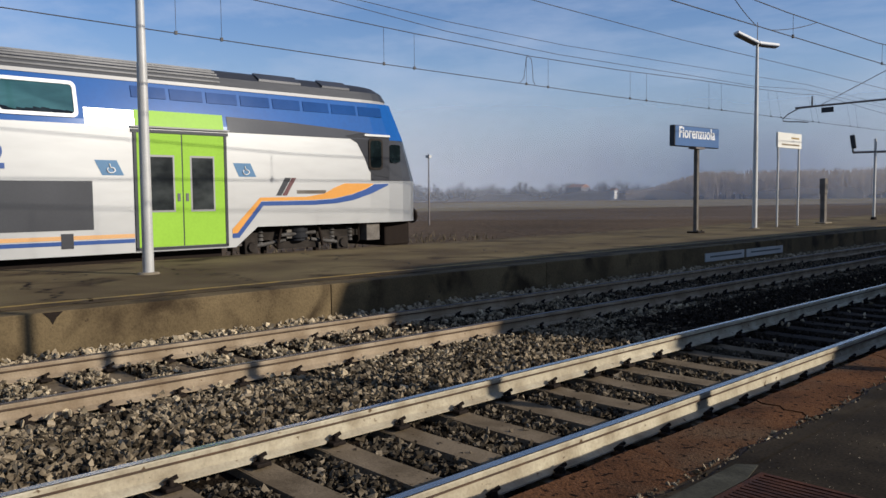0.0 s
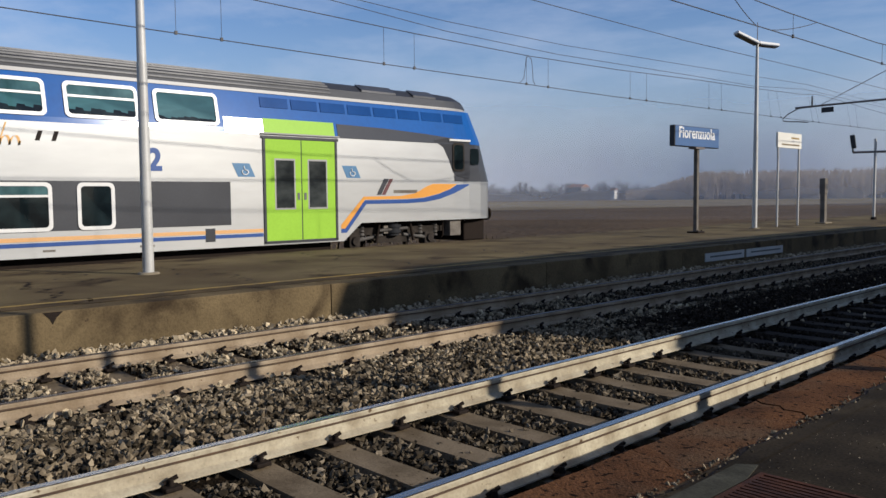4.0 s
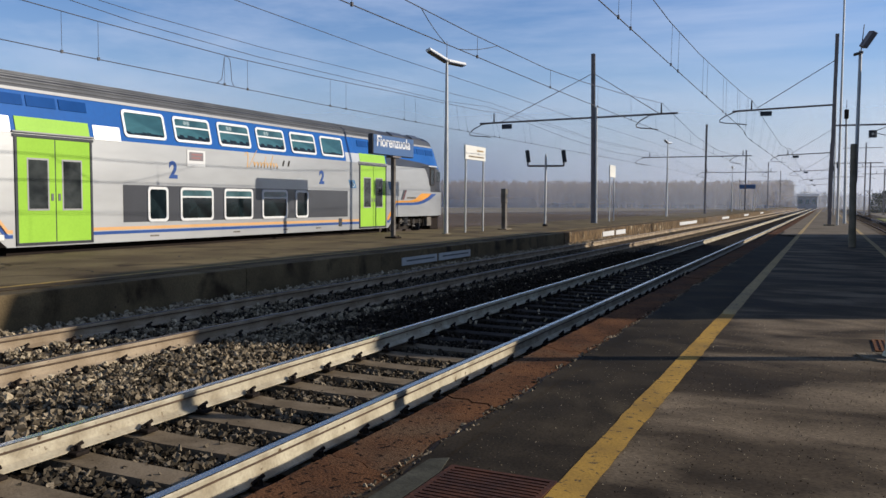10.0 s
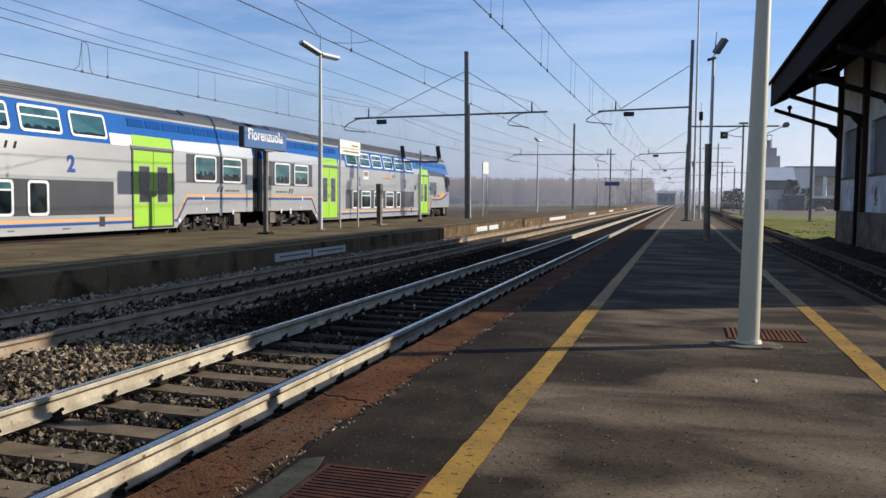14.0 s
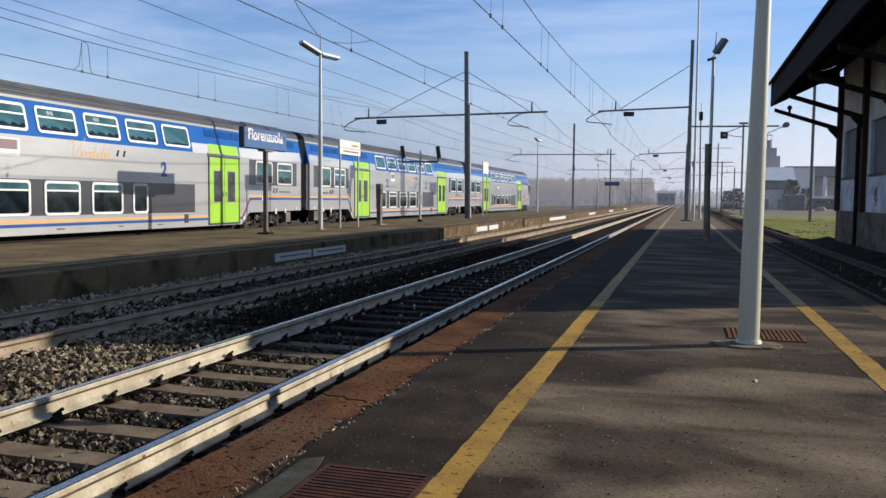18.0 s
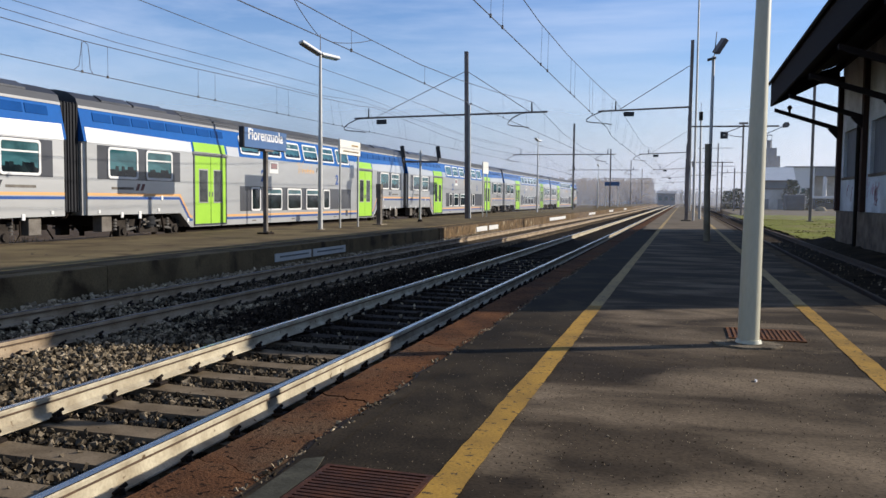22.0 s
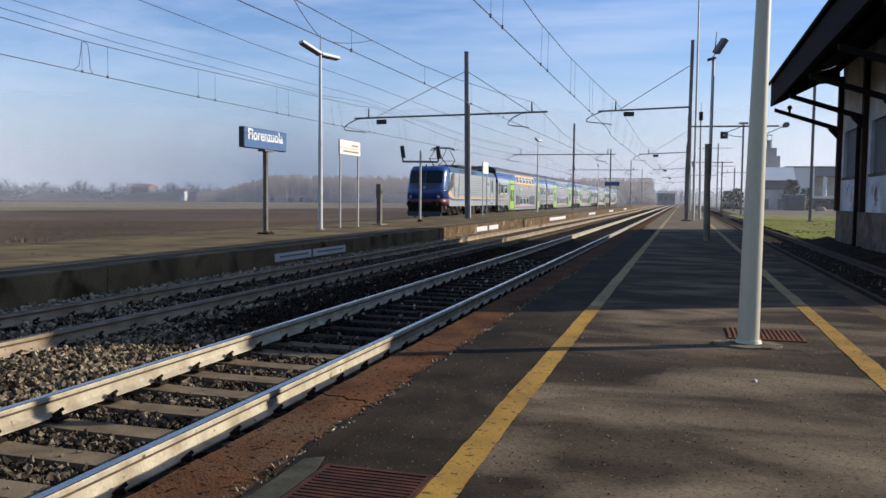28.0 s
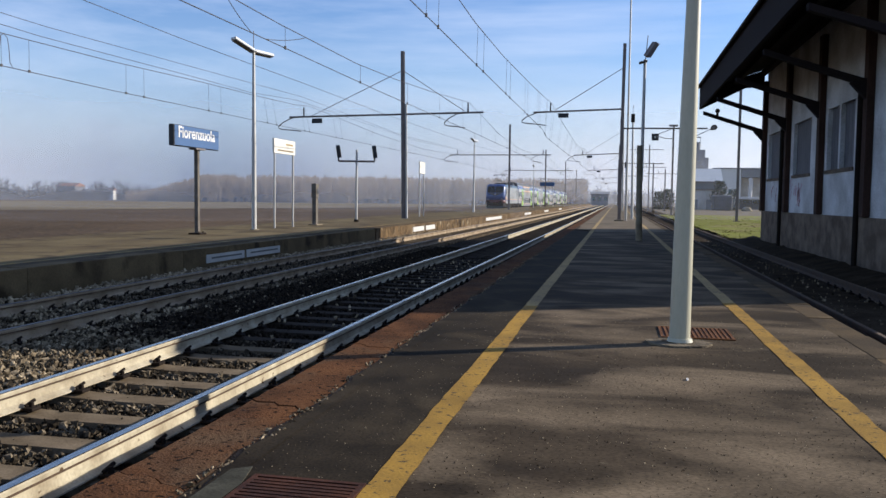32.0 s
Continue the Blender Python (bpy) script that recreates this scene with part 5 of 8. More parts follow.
def front_shift(z, cab):
    """How far the front leans back at a height."""
    if not cab:
        return 0.0
    return 0.0 if z < 1.95 else 0.36 * (z - 1.95) + 0.10 * max(0, z - 3.7)


def shell(bm, keys, v0, v1, cab=False, skirt=None):
    """The part of the body between two heights, lofted from v0 to v1; the cab end is rounded in plan and leans back."""
    sec = coach_section()
    half = []
    for k in keys:
        half += [p for p in sec[k] if not half or p != half[-1]]
    full = half + [(-x, z) for x, z in half[::-1]]
    st = [(v0, 1.0), (v1, 1.0)]
    if cab:
        st = [(v0, 1.0), (v1 - 1.45, 1.0), (v1 - 0.9, 0.985), (v1 - 0.5, 0.95), (v1 - 0.2, 0.88), (v1 - 0.05, 0.78), (v1, 0.66)]
    rings = []
    for v, w in st:
        k = 0 if not cab else max(0.0, min(1.0, (v - (v1 - 2.2)) / 2.2))
        rings.append([bm.verts.new((x * w, v - k * front_shift(z, cab) - (0.14 * k * k * max(0, z - 4.1) / 0.2 if cab else 0), z)) for x, z in full])
    n = len(full)
    for a, b in zip(rings, rings[1:]):
        for i in range(n):
            bm.faces.new((a[i], a[(i + 1) % n], b[(i + 1) % n], b[i]))
    bm.faces.new(rings[0][::-1])
    bm.faces.new(rings[-1])


def body_low(bm, cab):
    """The white lower body, cut away above the bogies."""
    f = NOSE if cab else 13.05
    prof = [(-13.05, 0.96), (-8.72, 0.96), (-8.18, 0.50), (8.18, 0.50), (8.72, 0.92), (f - (1.0 if cab else 0), 0.92 if cab else 0.96)]
    if not cab:
        prism(bm, prof + [(f, 2.96), (-13.05, 2.96)], -SIDE, SIDE, "x")
        bmesh.ops.bevel(bm, geom=[e for e in bm.edges if abs(e.verts[0].co.y - e.verts[1].co.y) < 1e-5 and abs(e.verts[0].co.x - e.verts[1].co.x) < 1e-5 and abs(e.verts[0].co.y) > 13], offset=0.10, segments=3, affect="EDGES")
        return
    prism(bm, prof[:-1] + [(11.9, 0.92), (11.9, 2.96), (-13.05, 2.96)], -SIDE, SIDE, "x")
    st = [(11.9, 1.0), (12.5, 0.985), (13.0, 0.95), (13.35, 0.88), (13.56, 0.78), (NOSE, 0.66)]
    rings = []
    for v, w in st:
        k = (v - 11.9) / 1.72
        rings.append([bm.verts.new((s * SIDE * w, v - k * front_shift(z, True), z)) for s, z in ((1, 0.92), (1, 1.95), (1, 2.96), (-1, 2.96), (-1, 1.95), (-1, 0.92))])
    for a, b in zip(rings, rings[1:]):
        for i in range(6):
            bm.faces.new((a[i], a[(i + 1) % 6], b[(i + 1) % 6], b[i]))
    bm.faces.new(rings[-1])


def door(parent, side, v):
    """A pair of lime green plug doors with narrow windows, at the middle v."""
    fr = bmesh.new()
    x0, x1 = SIDE - 0.01, SIDE + 0.004
    for a in ((v - 1.0, v - 0.94, 0.56, 2.86), (v + 0.94, v + 1.0, 0.56, 2.86), (v - 1.04, v + 1.04, 2.86, 2.92), (v - 1.0, v + 1.0, 0.53, 0.585)):
        box(fr, side * x0 if side > 0 else -x1 - 0.02, side * x1 + 0.02 if side > 0 else -x0, a[0], a[1], a[2], a[3])
    part("door_frame", fr, TRAIN_GREY, parent)
    for k in (-1, 1):
        bm = bmesh.new()
        a, b = (v - 0.935, v - 0.012) if k < 0 else (v + 0.012, v + 0.935)
        if side > 0:
            box(bm, SIDE - 0.005, SIDE + 0.016, a, b, 0.59, 2.85, 0.006)
        else:
            box(bm, -SIDE - 0.016, -SIDE + 0.005, a, b, 0.59, 2.85, 0.006)
        leaf = part("door_leaf", bm, TRAIN_GREEN, parent, "lime green door leaf")
        bm = bmesh.new()
        c = v + k * 0.44
        X = side * (SIDE + 0.018)
        strip(bm, [(c - 0.272, 1.285), (c + 0.272, 1.285), (c + 0.272, 2.425), (c - 0.272, 2.425)], X, 0.004)
        part("window_frame", bm, GUTTER_GREY, leaf, "grey metal window surround")
        bm = bmesh.new()
        strip(bm, [(c - 0.235, 1.325), (c + 0.235, 1.325), (c + 0.235, 2.385), (c - 0.235, 2.385)], side * (SIDE + 0.023), 0.004)
        part("glass", bm, GLASS_DOOR, leaf, "dark grey door window")
        bm = bmesh.new()
        c = v + k * 0.09
        strip(bm, [(c - 0.03, 1.5), (c + 0.03, 1.5), (c + 0.03, 1.66), (c - 0.03, 1.66)], side * (SIDE + 0.026), 0.010)
        part("handle", bm, INK, leaf)
    bm = bmesh.new()
    strip(bm, [(v - 0.012, 0.59), (v + 0.012, 0.59), (v + 0.012, 2.85), (v - 0.012, 2.85)], side * (SIDE + 0.006), 0.01)
    part("door_seal", bm, BLACK, parent, "black rubber seal between the leaves")
    bm = bmesh.new()
    strip(bm, [(v - 1.06, 2.955), (v + 1.06, 2.955), (v + 1.06, 2.985), (v - 1.06, 2.985)], side * (SIDE + 0.05), 0.05)
    part("drip_rail", bm, GUTTER_GREY, parent)
    bm = bmesh.new()
    strip(bm, [(v - 0.95, 2.99), (v + 0.95, 2.99), (v + 0.95, 3.30), (v - 0.95, 3.30)], side * (SIDE + 0.016), 0.09)
    lean(bm, side)
    part("door_header", bm, TRAIN_GREEN, parent)


def wheelset(parent, v, r=0.46):
    bm = bmesh.new()
    tube(bm, (-0.9, 0, 0), (0.9, 0, 0), 0.08, n=10)
    w = new("wheelset", mesh_of("wheelset", bm, BOGIE))
    w.parent = parent
    w.matrix_local = pose(0, v, r)
    for s in (-1, 1):
        bm = bmesh.new()
        tube(bm, (s * 0.69, 0, 0), (s * 0.82, 0, 0), r, r - 0.012, 24)
        tube(bm, (s * 0.82, 0, 0), (s * 0.835, 0, 0), r - 0.07, r - 0.09, 24)
        tube(bm, (s * 0.80, 0, 0), (s * 0.90, 0, 0), 0.13, 0.11, 12)
        part("wheel", bm, BOGIE, w)
    return w


def bogie(parent, v, base=2.5, rear_box=0):
    b = new("bogie")
    b.parent = parent
    b.matrix_local = pose(0, v, 0)
    for k in (-1, 1):
        wheelset(parent, v + k * base / 2)
    for s in (-1, 1):
        bm = bmesh.new()
        prism(bm, [(-1.85, 0.62), (-1.85, 0.76), (-0.6, 0.80), (-0.45, 0.55), (0.45, 0.55), (0.6, 0.80), (1.85, 0.76), (1.85, 0.62), (0.75, 0.60), (0.5, 0.38), (-0.5, 0.38), (-0.75, 0.60)],
              s * 1.02 - 0.06, s * 1.02 + 0.06, "x")
        part("side_frame", bm, BOGIE, b)
        for k in (-1, 1):
            bm = bmesh.new()
            box(bm, s * 1.02 - 0.13, s * 1.02 + 0.13, k * base / 2 - 0.17, k * base / 2 + 0.17, 0.30, 0.62, 0.03)
            tube(bm, (s * 1.12, k * base / 2, 0.46), (s * 1.21, k * base / 2, 0.46), 0.13, 0.10, 14)
            part("axle_box", bm, BOGIE, b)
            for d in (-0.27, 0.27):
                bm = bmesh.new()
                for i in range(4):
                    tube(bm, (s * 1.05, k * base / 2 + d, 0.5 + 0.09 * i), (s * 1.05, k * base / 2 + d, 0.56 + 0.09 * i), 0.085, 0.07, n=10)
                part("spring", bm, BOGIE_OLD, b)
            bm = bmesh.new()
            tube(bm, (s * 1.2, k * 0.62, 0.42), (s * 1.2, k * 0.5, 0.92), 0.035, n=8)
            part("damper", bm, IRON, b)
            bm = bmesh.new()
            tube(bm, (s * 1.10, k * base / 2, 0.46), (s * 1.10, k * 0.35, 0.58), 0.05, 0.04, 8)
            part("link_arm", bm, BOGIE_OLD, b)
            bm = bmesh.new()
            path(bm, [(s * 1.16, k * 1.72, 0.90), (s * 1.16, k * 1.74, 0.52), (s * 0.98, k * 1.66, 0.20)], 0.025, 6)
            part("sand_pipe", bm, IRON, b)
            bm = bmesh.new()
            box(bm, min(s * 0.70, s * 0.84), max(s * 0.70, s * 0.84), k * 0.72 - 0.05, k * 0.72 + 0.05, 0.26, 0.66, 0.02)
            part("brake_shoe", bm, IRON, b)
        bm = bmesh.new()
        for i, r in enumerate((0.20, 0.25, 0.22, 0.25, 0.20)):
            tube(bm, (s * 1.06, 0.0, 0.56 + 0.07 * i), (s * 1.06, 0.0, 0.63 + 0.07 * i), r, n=14)
        part("air_spring", bm, RUBBER, b)
        bm = bmesh.new()
        tube(bm, (s * 1.19, -0.52, 0.70), (s * 1.19, 0.42, 0.74), 0.045, n=8)
        part("yaw_damper", bm, BOGIE_OLD, b)
        bm = bmesh.new()
        box(bm, s * 1.14 - 0.04, s * 1.14 + 0.04, -0.35, -0.12, 0.62, 0.82)
        part("label_plate", bm, BOGIE_PALE, b)
    bm = bmesh.new()
    box(bm, -0.95, 0.95, -1.7, 1.7, 0.62, 0.9)
    part("bolster", bm, IRON, b)
    return b


def under_box(parent, s, v, w, z0, z1, material=BOGIE_PALE):
    bm = bmesh.new()
    x = s * 1.12
    box(bm, x - 0.16, x + 0.16, v - w / 2, v + w / 2, z0, z1, 0.02)
    part("equipment_box", bm, material, parent)


def coach(label, cab=False, first_class=False):
    c = thing("coach", label, "railway coach", "coaches of the train")
    f = NOSE if cab else 13.05
    bm = bmesh.new()
    body_low(bm, cab)
    body = part("body", bm, TRAIN_WHITE, c, "white painted coach body")
    bm = bmesh.new()
    shell(bm, ["band"], -13.05, f, cab)
    band = part("upper_band", bm, TRAIN_BLUE, c, "blue band round the upper deck")
    bm = bmesh.new()
    shell(bm, ["gutter"], -13.05, f - (0.15 if cab else 0), cab)
    part("gutter", bm, GUTTER_GREY, c)
    bm = bmesh.new()
    shell(bm, ["roof"], -13.05, f - (0.10 if cab else 0), cab)
    roof = part("roof", bm, ROOF_GREY, c, "ribbed dark grey roof")
    for s in (-1, 1):
        for i, (xa, za) in enumerate(((1.185, 4.01), (1.15, 4.10), (1.06, 4.175), (0.96, 4.24), (0.84, 4.295))):
            bm = bmesh.new()
            box(bm, s * xa - 0.02, s * xa + 0.02, -8.3, 8.0, za - 0.012, za + 0.022)
            part("roof_rib", bm, ROOF_RIB, roof)
        for a, b in ((9.0, 10.6), (10.7, 12.0), (-12.0, -10.7), (-10.6, -9.0)):
            bm = bmesh.new()
            prism(bm, [(s * 1.12, 4.12), (s * 0.84, 4.29), (s * 0.84, 4.345), (s * 1.12, 4.185)], a, b - (0.5 if cab and a > 0 else 0), "y")
            part("roof_panel", bm, ROOF_RIB, roof)
    # windows
    for s in (-1, 1):
        for i in range(6):
            fr = put_window(c, WIN_UP_PLAIN if i in (0, 5) else WIN_UP, s, -4.27 + 1.714 * i, 3.41, 12.3, 1.312)
            if i in (1, 2, 3):
                dc = new("window_decal", WIN_DECAL)
                dc.parent = fr
        for v, w in ((-3.93, WIN_SLIT), (-2.50, WIN_LOW), (-0.77, WIN_LOW), (0.95, WIN_LOW), (2.38, WIN_SLIT)):
            put_window(c, w, s, v, 1.425, 0.0, SIDE + 0.008)
        bm = bmesh.new()
        strip(bm, [(-5.06, 0.98), (5.20, 0.98), (5.20, 1.90), (-5.06, 1.90)], s * (SIDE + 0.006), 0.010)
        part("window_band", bm, TRAIN_GREY, c, "dark grey lower window band")
        for v in (-6.98, 7.0):
            door(c, s, v)
        # bevelled ends of the blue band
        for v0, v1 in ((-5.9, -5.1), (5.1, 6.05)):
            bm = bmesh.new()
            strip(bm, [(v0, 2.94), (v1, 2.94), (v1, 3.28), (v0, 3.28)], s * (SIDE + 0.012), 0.08)
            lean(bm, s)
            part("white_corner", bm, TRAIN_WHITE, c)
        ends = [(-1, -13.05)] + ([] if cab else [(1, 13.05)])
        for e, ve in ends:
            bm = bmesh.new()
            strip(bm, sorted([(e * 8.05, 2.94), (e * 12.95, 2.94)]) + sorted([(e * 12.95, 3.36), (e * 8.05, 3.28)], reverse=True), s * (SIDE + 0.012), 0.09)
            lean(bm, s)
            part("end_panel", bm, TRAIN_WHITE, c)
            bm = bmesh.new()
            strip(bm, [(e * 8.72, 1.96), (e * 12.55, 1.96), (e * 12.55, 2.90), (e * 8.72, 2.90)][::e], s * (SIDE + 0.006), 0.010)
            part("window_band", bm, TRAIN_GREY, c)
            put_window(c, WIN_END_PLAIN if e > 0 else WIN_END, s, e * 9.80, 2.43, 0, SIDE + 0.008)
            put_window(c, WIN_END if e > 0 else WIN_END_PLAIN, s, e * 11.48, 2.43, 0, SIDE + 0.008)
            # clerestory panes in the blue band
            for i in range(8):
                bm = bmesh.new()
                a = 6.0 + 0.83 * i
                box(bm, -0.012, 0.012, -0.37, 0.37, -0.12, 0.12)
                bmesh.ops.transform(bm, matrix=pose(s * 1.258, e * (a + 0.37), 3.66, 0, -s * 12.3, 0), verts=bm.verts)
                part("clerestory_pane", bm, GLASS_BLUE, band)
            # small white lamps and tags along the sill over the bogie
            for v, z, w, h in ((9.85, 1.07, 0.10, 0.10), (12.5, 1.05, 0.10, 0.10), (10.75, 0.94, 0.12, 0.22), (11.55, 0.95, 0.11, 0.16), (9.68, 1.44, 0.10, 0.15), (8.32, 0.72, 0.12, 0.12)):
                bm = bmesh.new()
                box(bm, s * SIDE - 0.02, s * SIDE + 0.02, e * v - w / 2, e * v + w / 2, z - h / 2, z + h / 2, 0.012)
                part("sill_tag", bm, FRAME_WHITE, c)
            # stripes rise over the bogie
            for z0, z1, m_ in ((1.50, 1.575, TRAIN_ORANGE), (1.395, 1.47, TRAIN_NAVY)):
                bm = bmesh.new()
                d = -0.7
                pts = [(8.05, z0 + d), (8.22, z0 + d), (8.78, z0), (12.95, z0), (12.95, z1), (8.72, z1), (8.16, z1 + d), (8.05, z1 + d)]
                strip(bm, [(e * a, b) for a, b in pts][::e], s * (SIDE + 0.005), 0.010)
                part("stripe", bm, m_, c)
            bm = bmesh.new()
            for k in (0, 1):
                a = e * (10.6 + 0.22 * k)
                strip(bm, [(a - 0.11, 1.66), (a + 0.02, 1.66), (a + 0.12, 1.86), (a - 0.01, 1.86)], s * (SIDE + 0.004), 0.008)
            part("emblem", bm, TRAIN_GREY if e > 0 else LOCO_RED, c, "small slanted emblem")
            bm = bmesh.new()
            a = e * 11.5
            strip(bm, [(a - 0.48, 1.68), (a + 0.48, 1.68), (a + 0.48, 1.75), (a - 0.48, 1.75)], s * (SIDE + 0.004), 0.008)
            part("lettering_bar", bm, BOGIE_PALE, c)
        for z0, z1, m_ in ((0.80, 0.875, TRAIN_ORANGE), (0.70, 0.775, TRAIN_NAVY)):
            bm = bmesh.new()
            strip(bm, [(-5.98, z0), (5.98, z0), (5.98, z1), (-5.98, z1)], s * (SIDE + 0.005), 0.010)
            part("stripe", bm, m_, c)
        # class numbers, display, script
        for v, z in ((-3.37, 2.28), (3.55, 2.29)):
            low = first_class and v > 0
            words("2", 0.42 if low else 0.60, TRAIN_NAVY, pose(s * (SIDE + 0.004), v, z - (0.12 if low else -0.02), 90, 0, 90 * s), "class_number", c, "dark blue class number", bold=0.022)
        bm = bmesh.new()
        strip(bm, [(-2.86, 2.44), (-2.16, 2.44), (-2.16, 2.88), (-2.86, 2.88)], s * (SIDE + 0.012), 0.02)
        disp = part("destination_display", bm, FRAME_WHITE, c)
        bm = bmesh.new()
        strip(bm, [(-2.78, 2.60), (-2.24, 2.60), (-2.24, 2.83), (-2.78, 2.83)], s * (SIDE + 0.016), 0.006)
        part("screen", bm, SCREEN, disp, "dull pinkish grey display screen")
        for z0 in (2.65, 2.74):
            bm = bmesh.new()
            strip(bm, [(-2.70, z0), (-2.34 + 0.6 * (z0 - 2.65), z0), (-2.34 + 0.6 * (z0 - 2.65), z0 + 0.05), (-2.70, z0 + 0.05)], s * (SIDE + 0.019), 0.003)
            part("text_line", bm, DISPLAY_RED, disp)
        def ribbon(pts, w):
            """A thin flat stroke, a chain of small plates."""
            bm = bmesh.new()
            x = s * (SIDE + 0.004)
            lo = [bm.verts.new((x, s * a + 0.3, b)) for a, b in pts]
            hi = [bm.verts.new((x, s * (a + w) + 0.3, b + 0.4 * w)) for a, b in pts]
            for i in range(len(pts) - 1):
                bm.faces.new((lo[i], lo[i + 1], hi[i + 1], hi[i]))
            return bm
        part("script_stroke", ribbon([(-0.80, 2.84), (-0.74, 2.95), (-0.66, 2.95), (-0.64, 2.78), (-0.68, 2.50), (-0.60, 2.52), (-0.42, 2.78), (-0.22, 3.04)], 0.038), SCRIPT_GOLD, c, "gold slanted script stroke")
        wave = [(-0.42 + 0.0155 * i + 0.03 * math.sin(i * 0.62), 2.60 + 0.085 * math.sin(i * 0.62 + 1.2)) for i in range(80)]
        part("script_wave", ribbon(wave, 0.042), SCRIPT_GOLD, c, "gold wavy script on the side")
        for a, h in ((0.10, 0.32), (0.44, 0.36)):
            part("script_stroke", ribbon([(a, 2.56), (a + 0.12, 2.56 + h)], 0.03), SCRIPT_GOLD, c)
        for a in (1.02, 1.30):
            bm = bmesh.new()
            strip(bm, [(s * a + 0.32, 2.62), (s * a + 0.40, 2.62), (s * a + 0.46, 2.80), (s * a + 0.38, 2.80)], s * (SIDE + 0.004), 0.008)
            part("note_mark", bm, BOGIE, c)
        for v in (5.55, 8.45):
            if cab or first_class is None:
                bm = bmesh.new()
                strip(bm, [(v - 0.16, 2.01), (v + 0.26, 2.01), (v + 0.12, 2.30), (v - 0.30, 2.30)][::1], s * (SIDE + 0.004), 0.008)
                st = part("pictogram", bm, STICKER, c, "blue slanted access sticker")
                bm = bmesh.new()
                path(bm, [(s * (SIDE + 0.012), v + 0.075 * math.cos(a) + 0.01, 2.115 + 0.06 * math.sin(a)) for a in [2.4 + 0.55 * i for i in range(9)]], 0.012, 5)
                path(bm, [(s * (SIDE + 0.012), v - 0.02, 2.235), (s * (SIDE + 0.012), v, 2.16), (s * (SIDE + 0.012), v + 0.06, 2.15), (s * (SIDE + 0.012), v + 0.09, 2.09)], 0.013, 5)
                part("symbol", bm, SIGN_WHITE, st)
        bm = bmesh.new()
        strip(bm, [(4.6, 0.64), (4.82, 0.64), (4.82, 0.92), (4.6, 0.92)], s * (SIDE + 0.010), 0.01)
        part("hatch", bm, TRAIN_GREY, c)
        for v, w in ((-4.2, 0.3), (-1.0, 0.3), (1.4, 0.22), (3.2, 0.3)):
            bm = bmesh.new()
            strip(bm, [(v, 0.60), (v + w, 0.60), (v + w, 0.64), (v, 0.64)], s * (SIDE + 0.002), 0.004)
            part("lettering_bar", bm, BOGIE_PALE, c)
    if first_class:
        for s in (-1, 1):
            edges = [-5.0] + [-4.27 + 1.714 * i + d for i in range(6) for d in (-0.66, 0.66)] + [5.05]
            panes = [(a - 0.01, b + 0.01, -0.43, 0.43) for a, b in zip(edges[::2], edges[1::2])] + [(-5.0, 5.05, 0.34, 0.452), (-5.0, 5.05, -0.47, -0.34)]
            for a, b, z0, z1 in panes:
                bm = bmesh.new()
                box(bm, -0.008, 0.008, a, b, z0, z1)
                bmesh.ops.transform(bm, matrix=pose(s * (1.316 if z1 > 0 > z0 else 1.314), 0, 3.41, 0, -s * 12.3, 0), verts=bm.verts)
                part("orange_band", bm, TRAIN_YELLOW, band, "orange first class band round the windows")
            bm = bmesh.new()
            strip(bm, [(3.38, 2.42), (3.74, 2.42), (3.74, 2.90), (3.38, 2.90)], s * (SIDE + 0.004), 0.008)
            plate = part("class_plate", bm, TRAIN_YELLOW, c, "pale orange first class plate")
            words("1", 0.46, SIGN_WHITE, pose(s * (SIDE + 0.012), 3.56, 2.67, 90, 0, 90 * s), "class_number", plate, "white class number", bold=0.02)
    # bogies and underframe
    for e in (-1, 1):
        bogie(c, e * 9.95)
        for s in (-1, 1):
            under_box(c, s, e * 12.05, 0.42, 0.48, 0.92)
    bm = bmesh.new()
    box(bm, -1.1, 1.1, -8.0, 8.0, 0.30, 0.52)
    part("underframe", bm, IRON, c)
    for e in ((-1,) if cab else (-1, 1)):
        bm = bmesh.new()
        for k in range(5):
            y = e * (13.06 + 0.06 * k)
            box(bm, -1.22 + 0.03 * (k % 2), 1.22 - 0.03 * (k % 2), min(y, y + e * 0.055), max(y, y + e * 0.055), 1.05, 3.98 - 0.03 * (k % 2), 0.012)
        part("gangway_bellows", bm, RUBBER, c, "black folded gangway bellows")
        for s in (-1, 1):
            bm = bmesh.new()
            tube(bm, (s * 0.87, e * 13.0, 1.05), (s * 0.87, e * 13.3, 1.05), 0.09, n=10)
            tube(bm, (s * 0.87, e * 13.29, 1.05), (s * 0.87, e * 13.36, 1.05), 0.21, n=12)
            part("buffer", bm, IRON, c)
        bm = bmesh.new()
        box(bm, -0.25, 0.25, min(e * 12.9, e * 13.35), max(e * 12.9, e * 13.35), 0.7, 1.0)
        part("coupler", bm, IRON, c)
    if cab:
        cab_front(c)
    return c


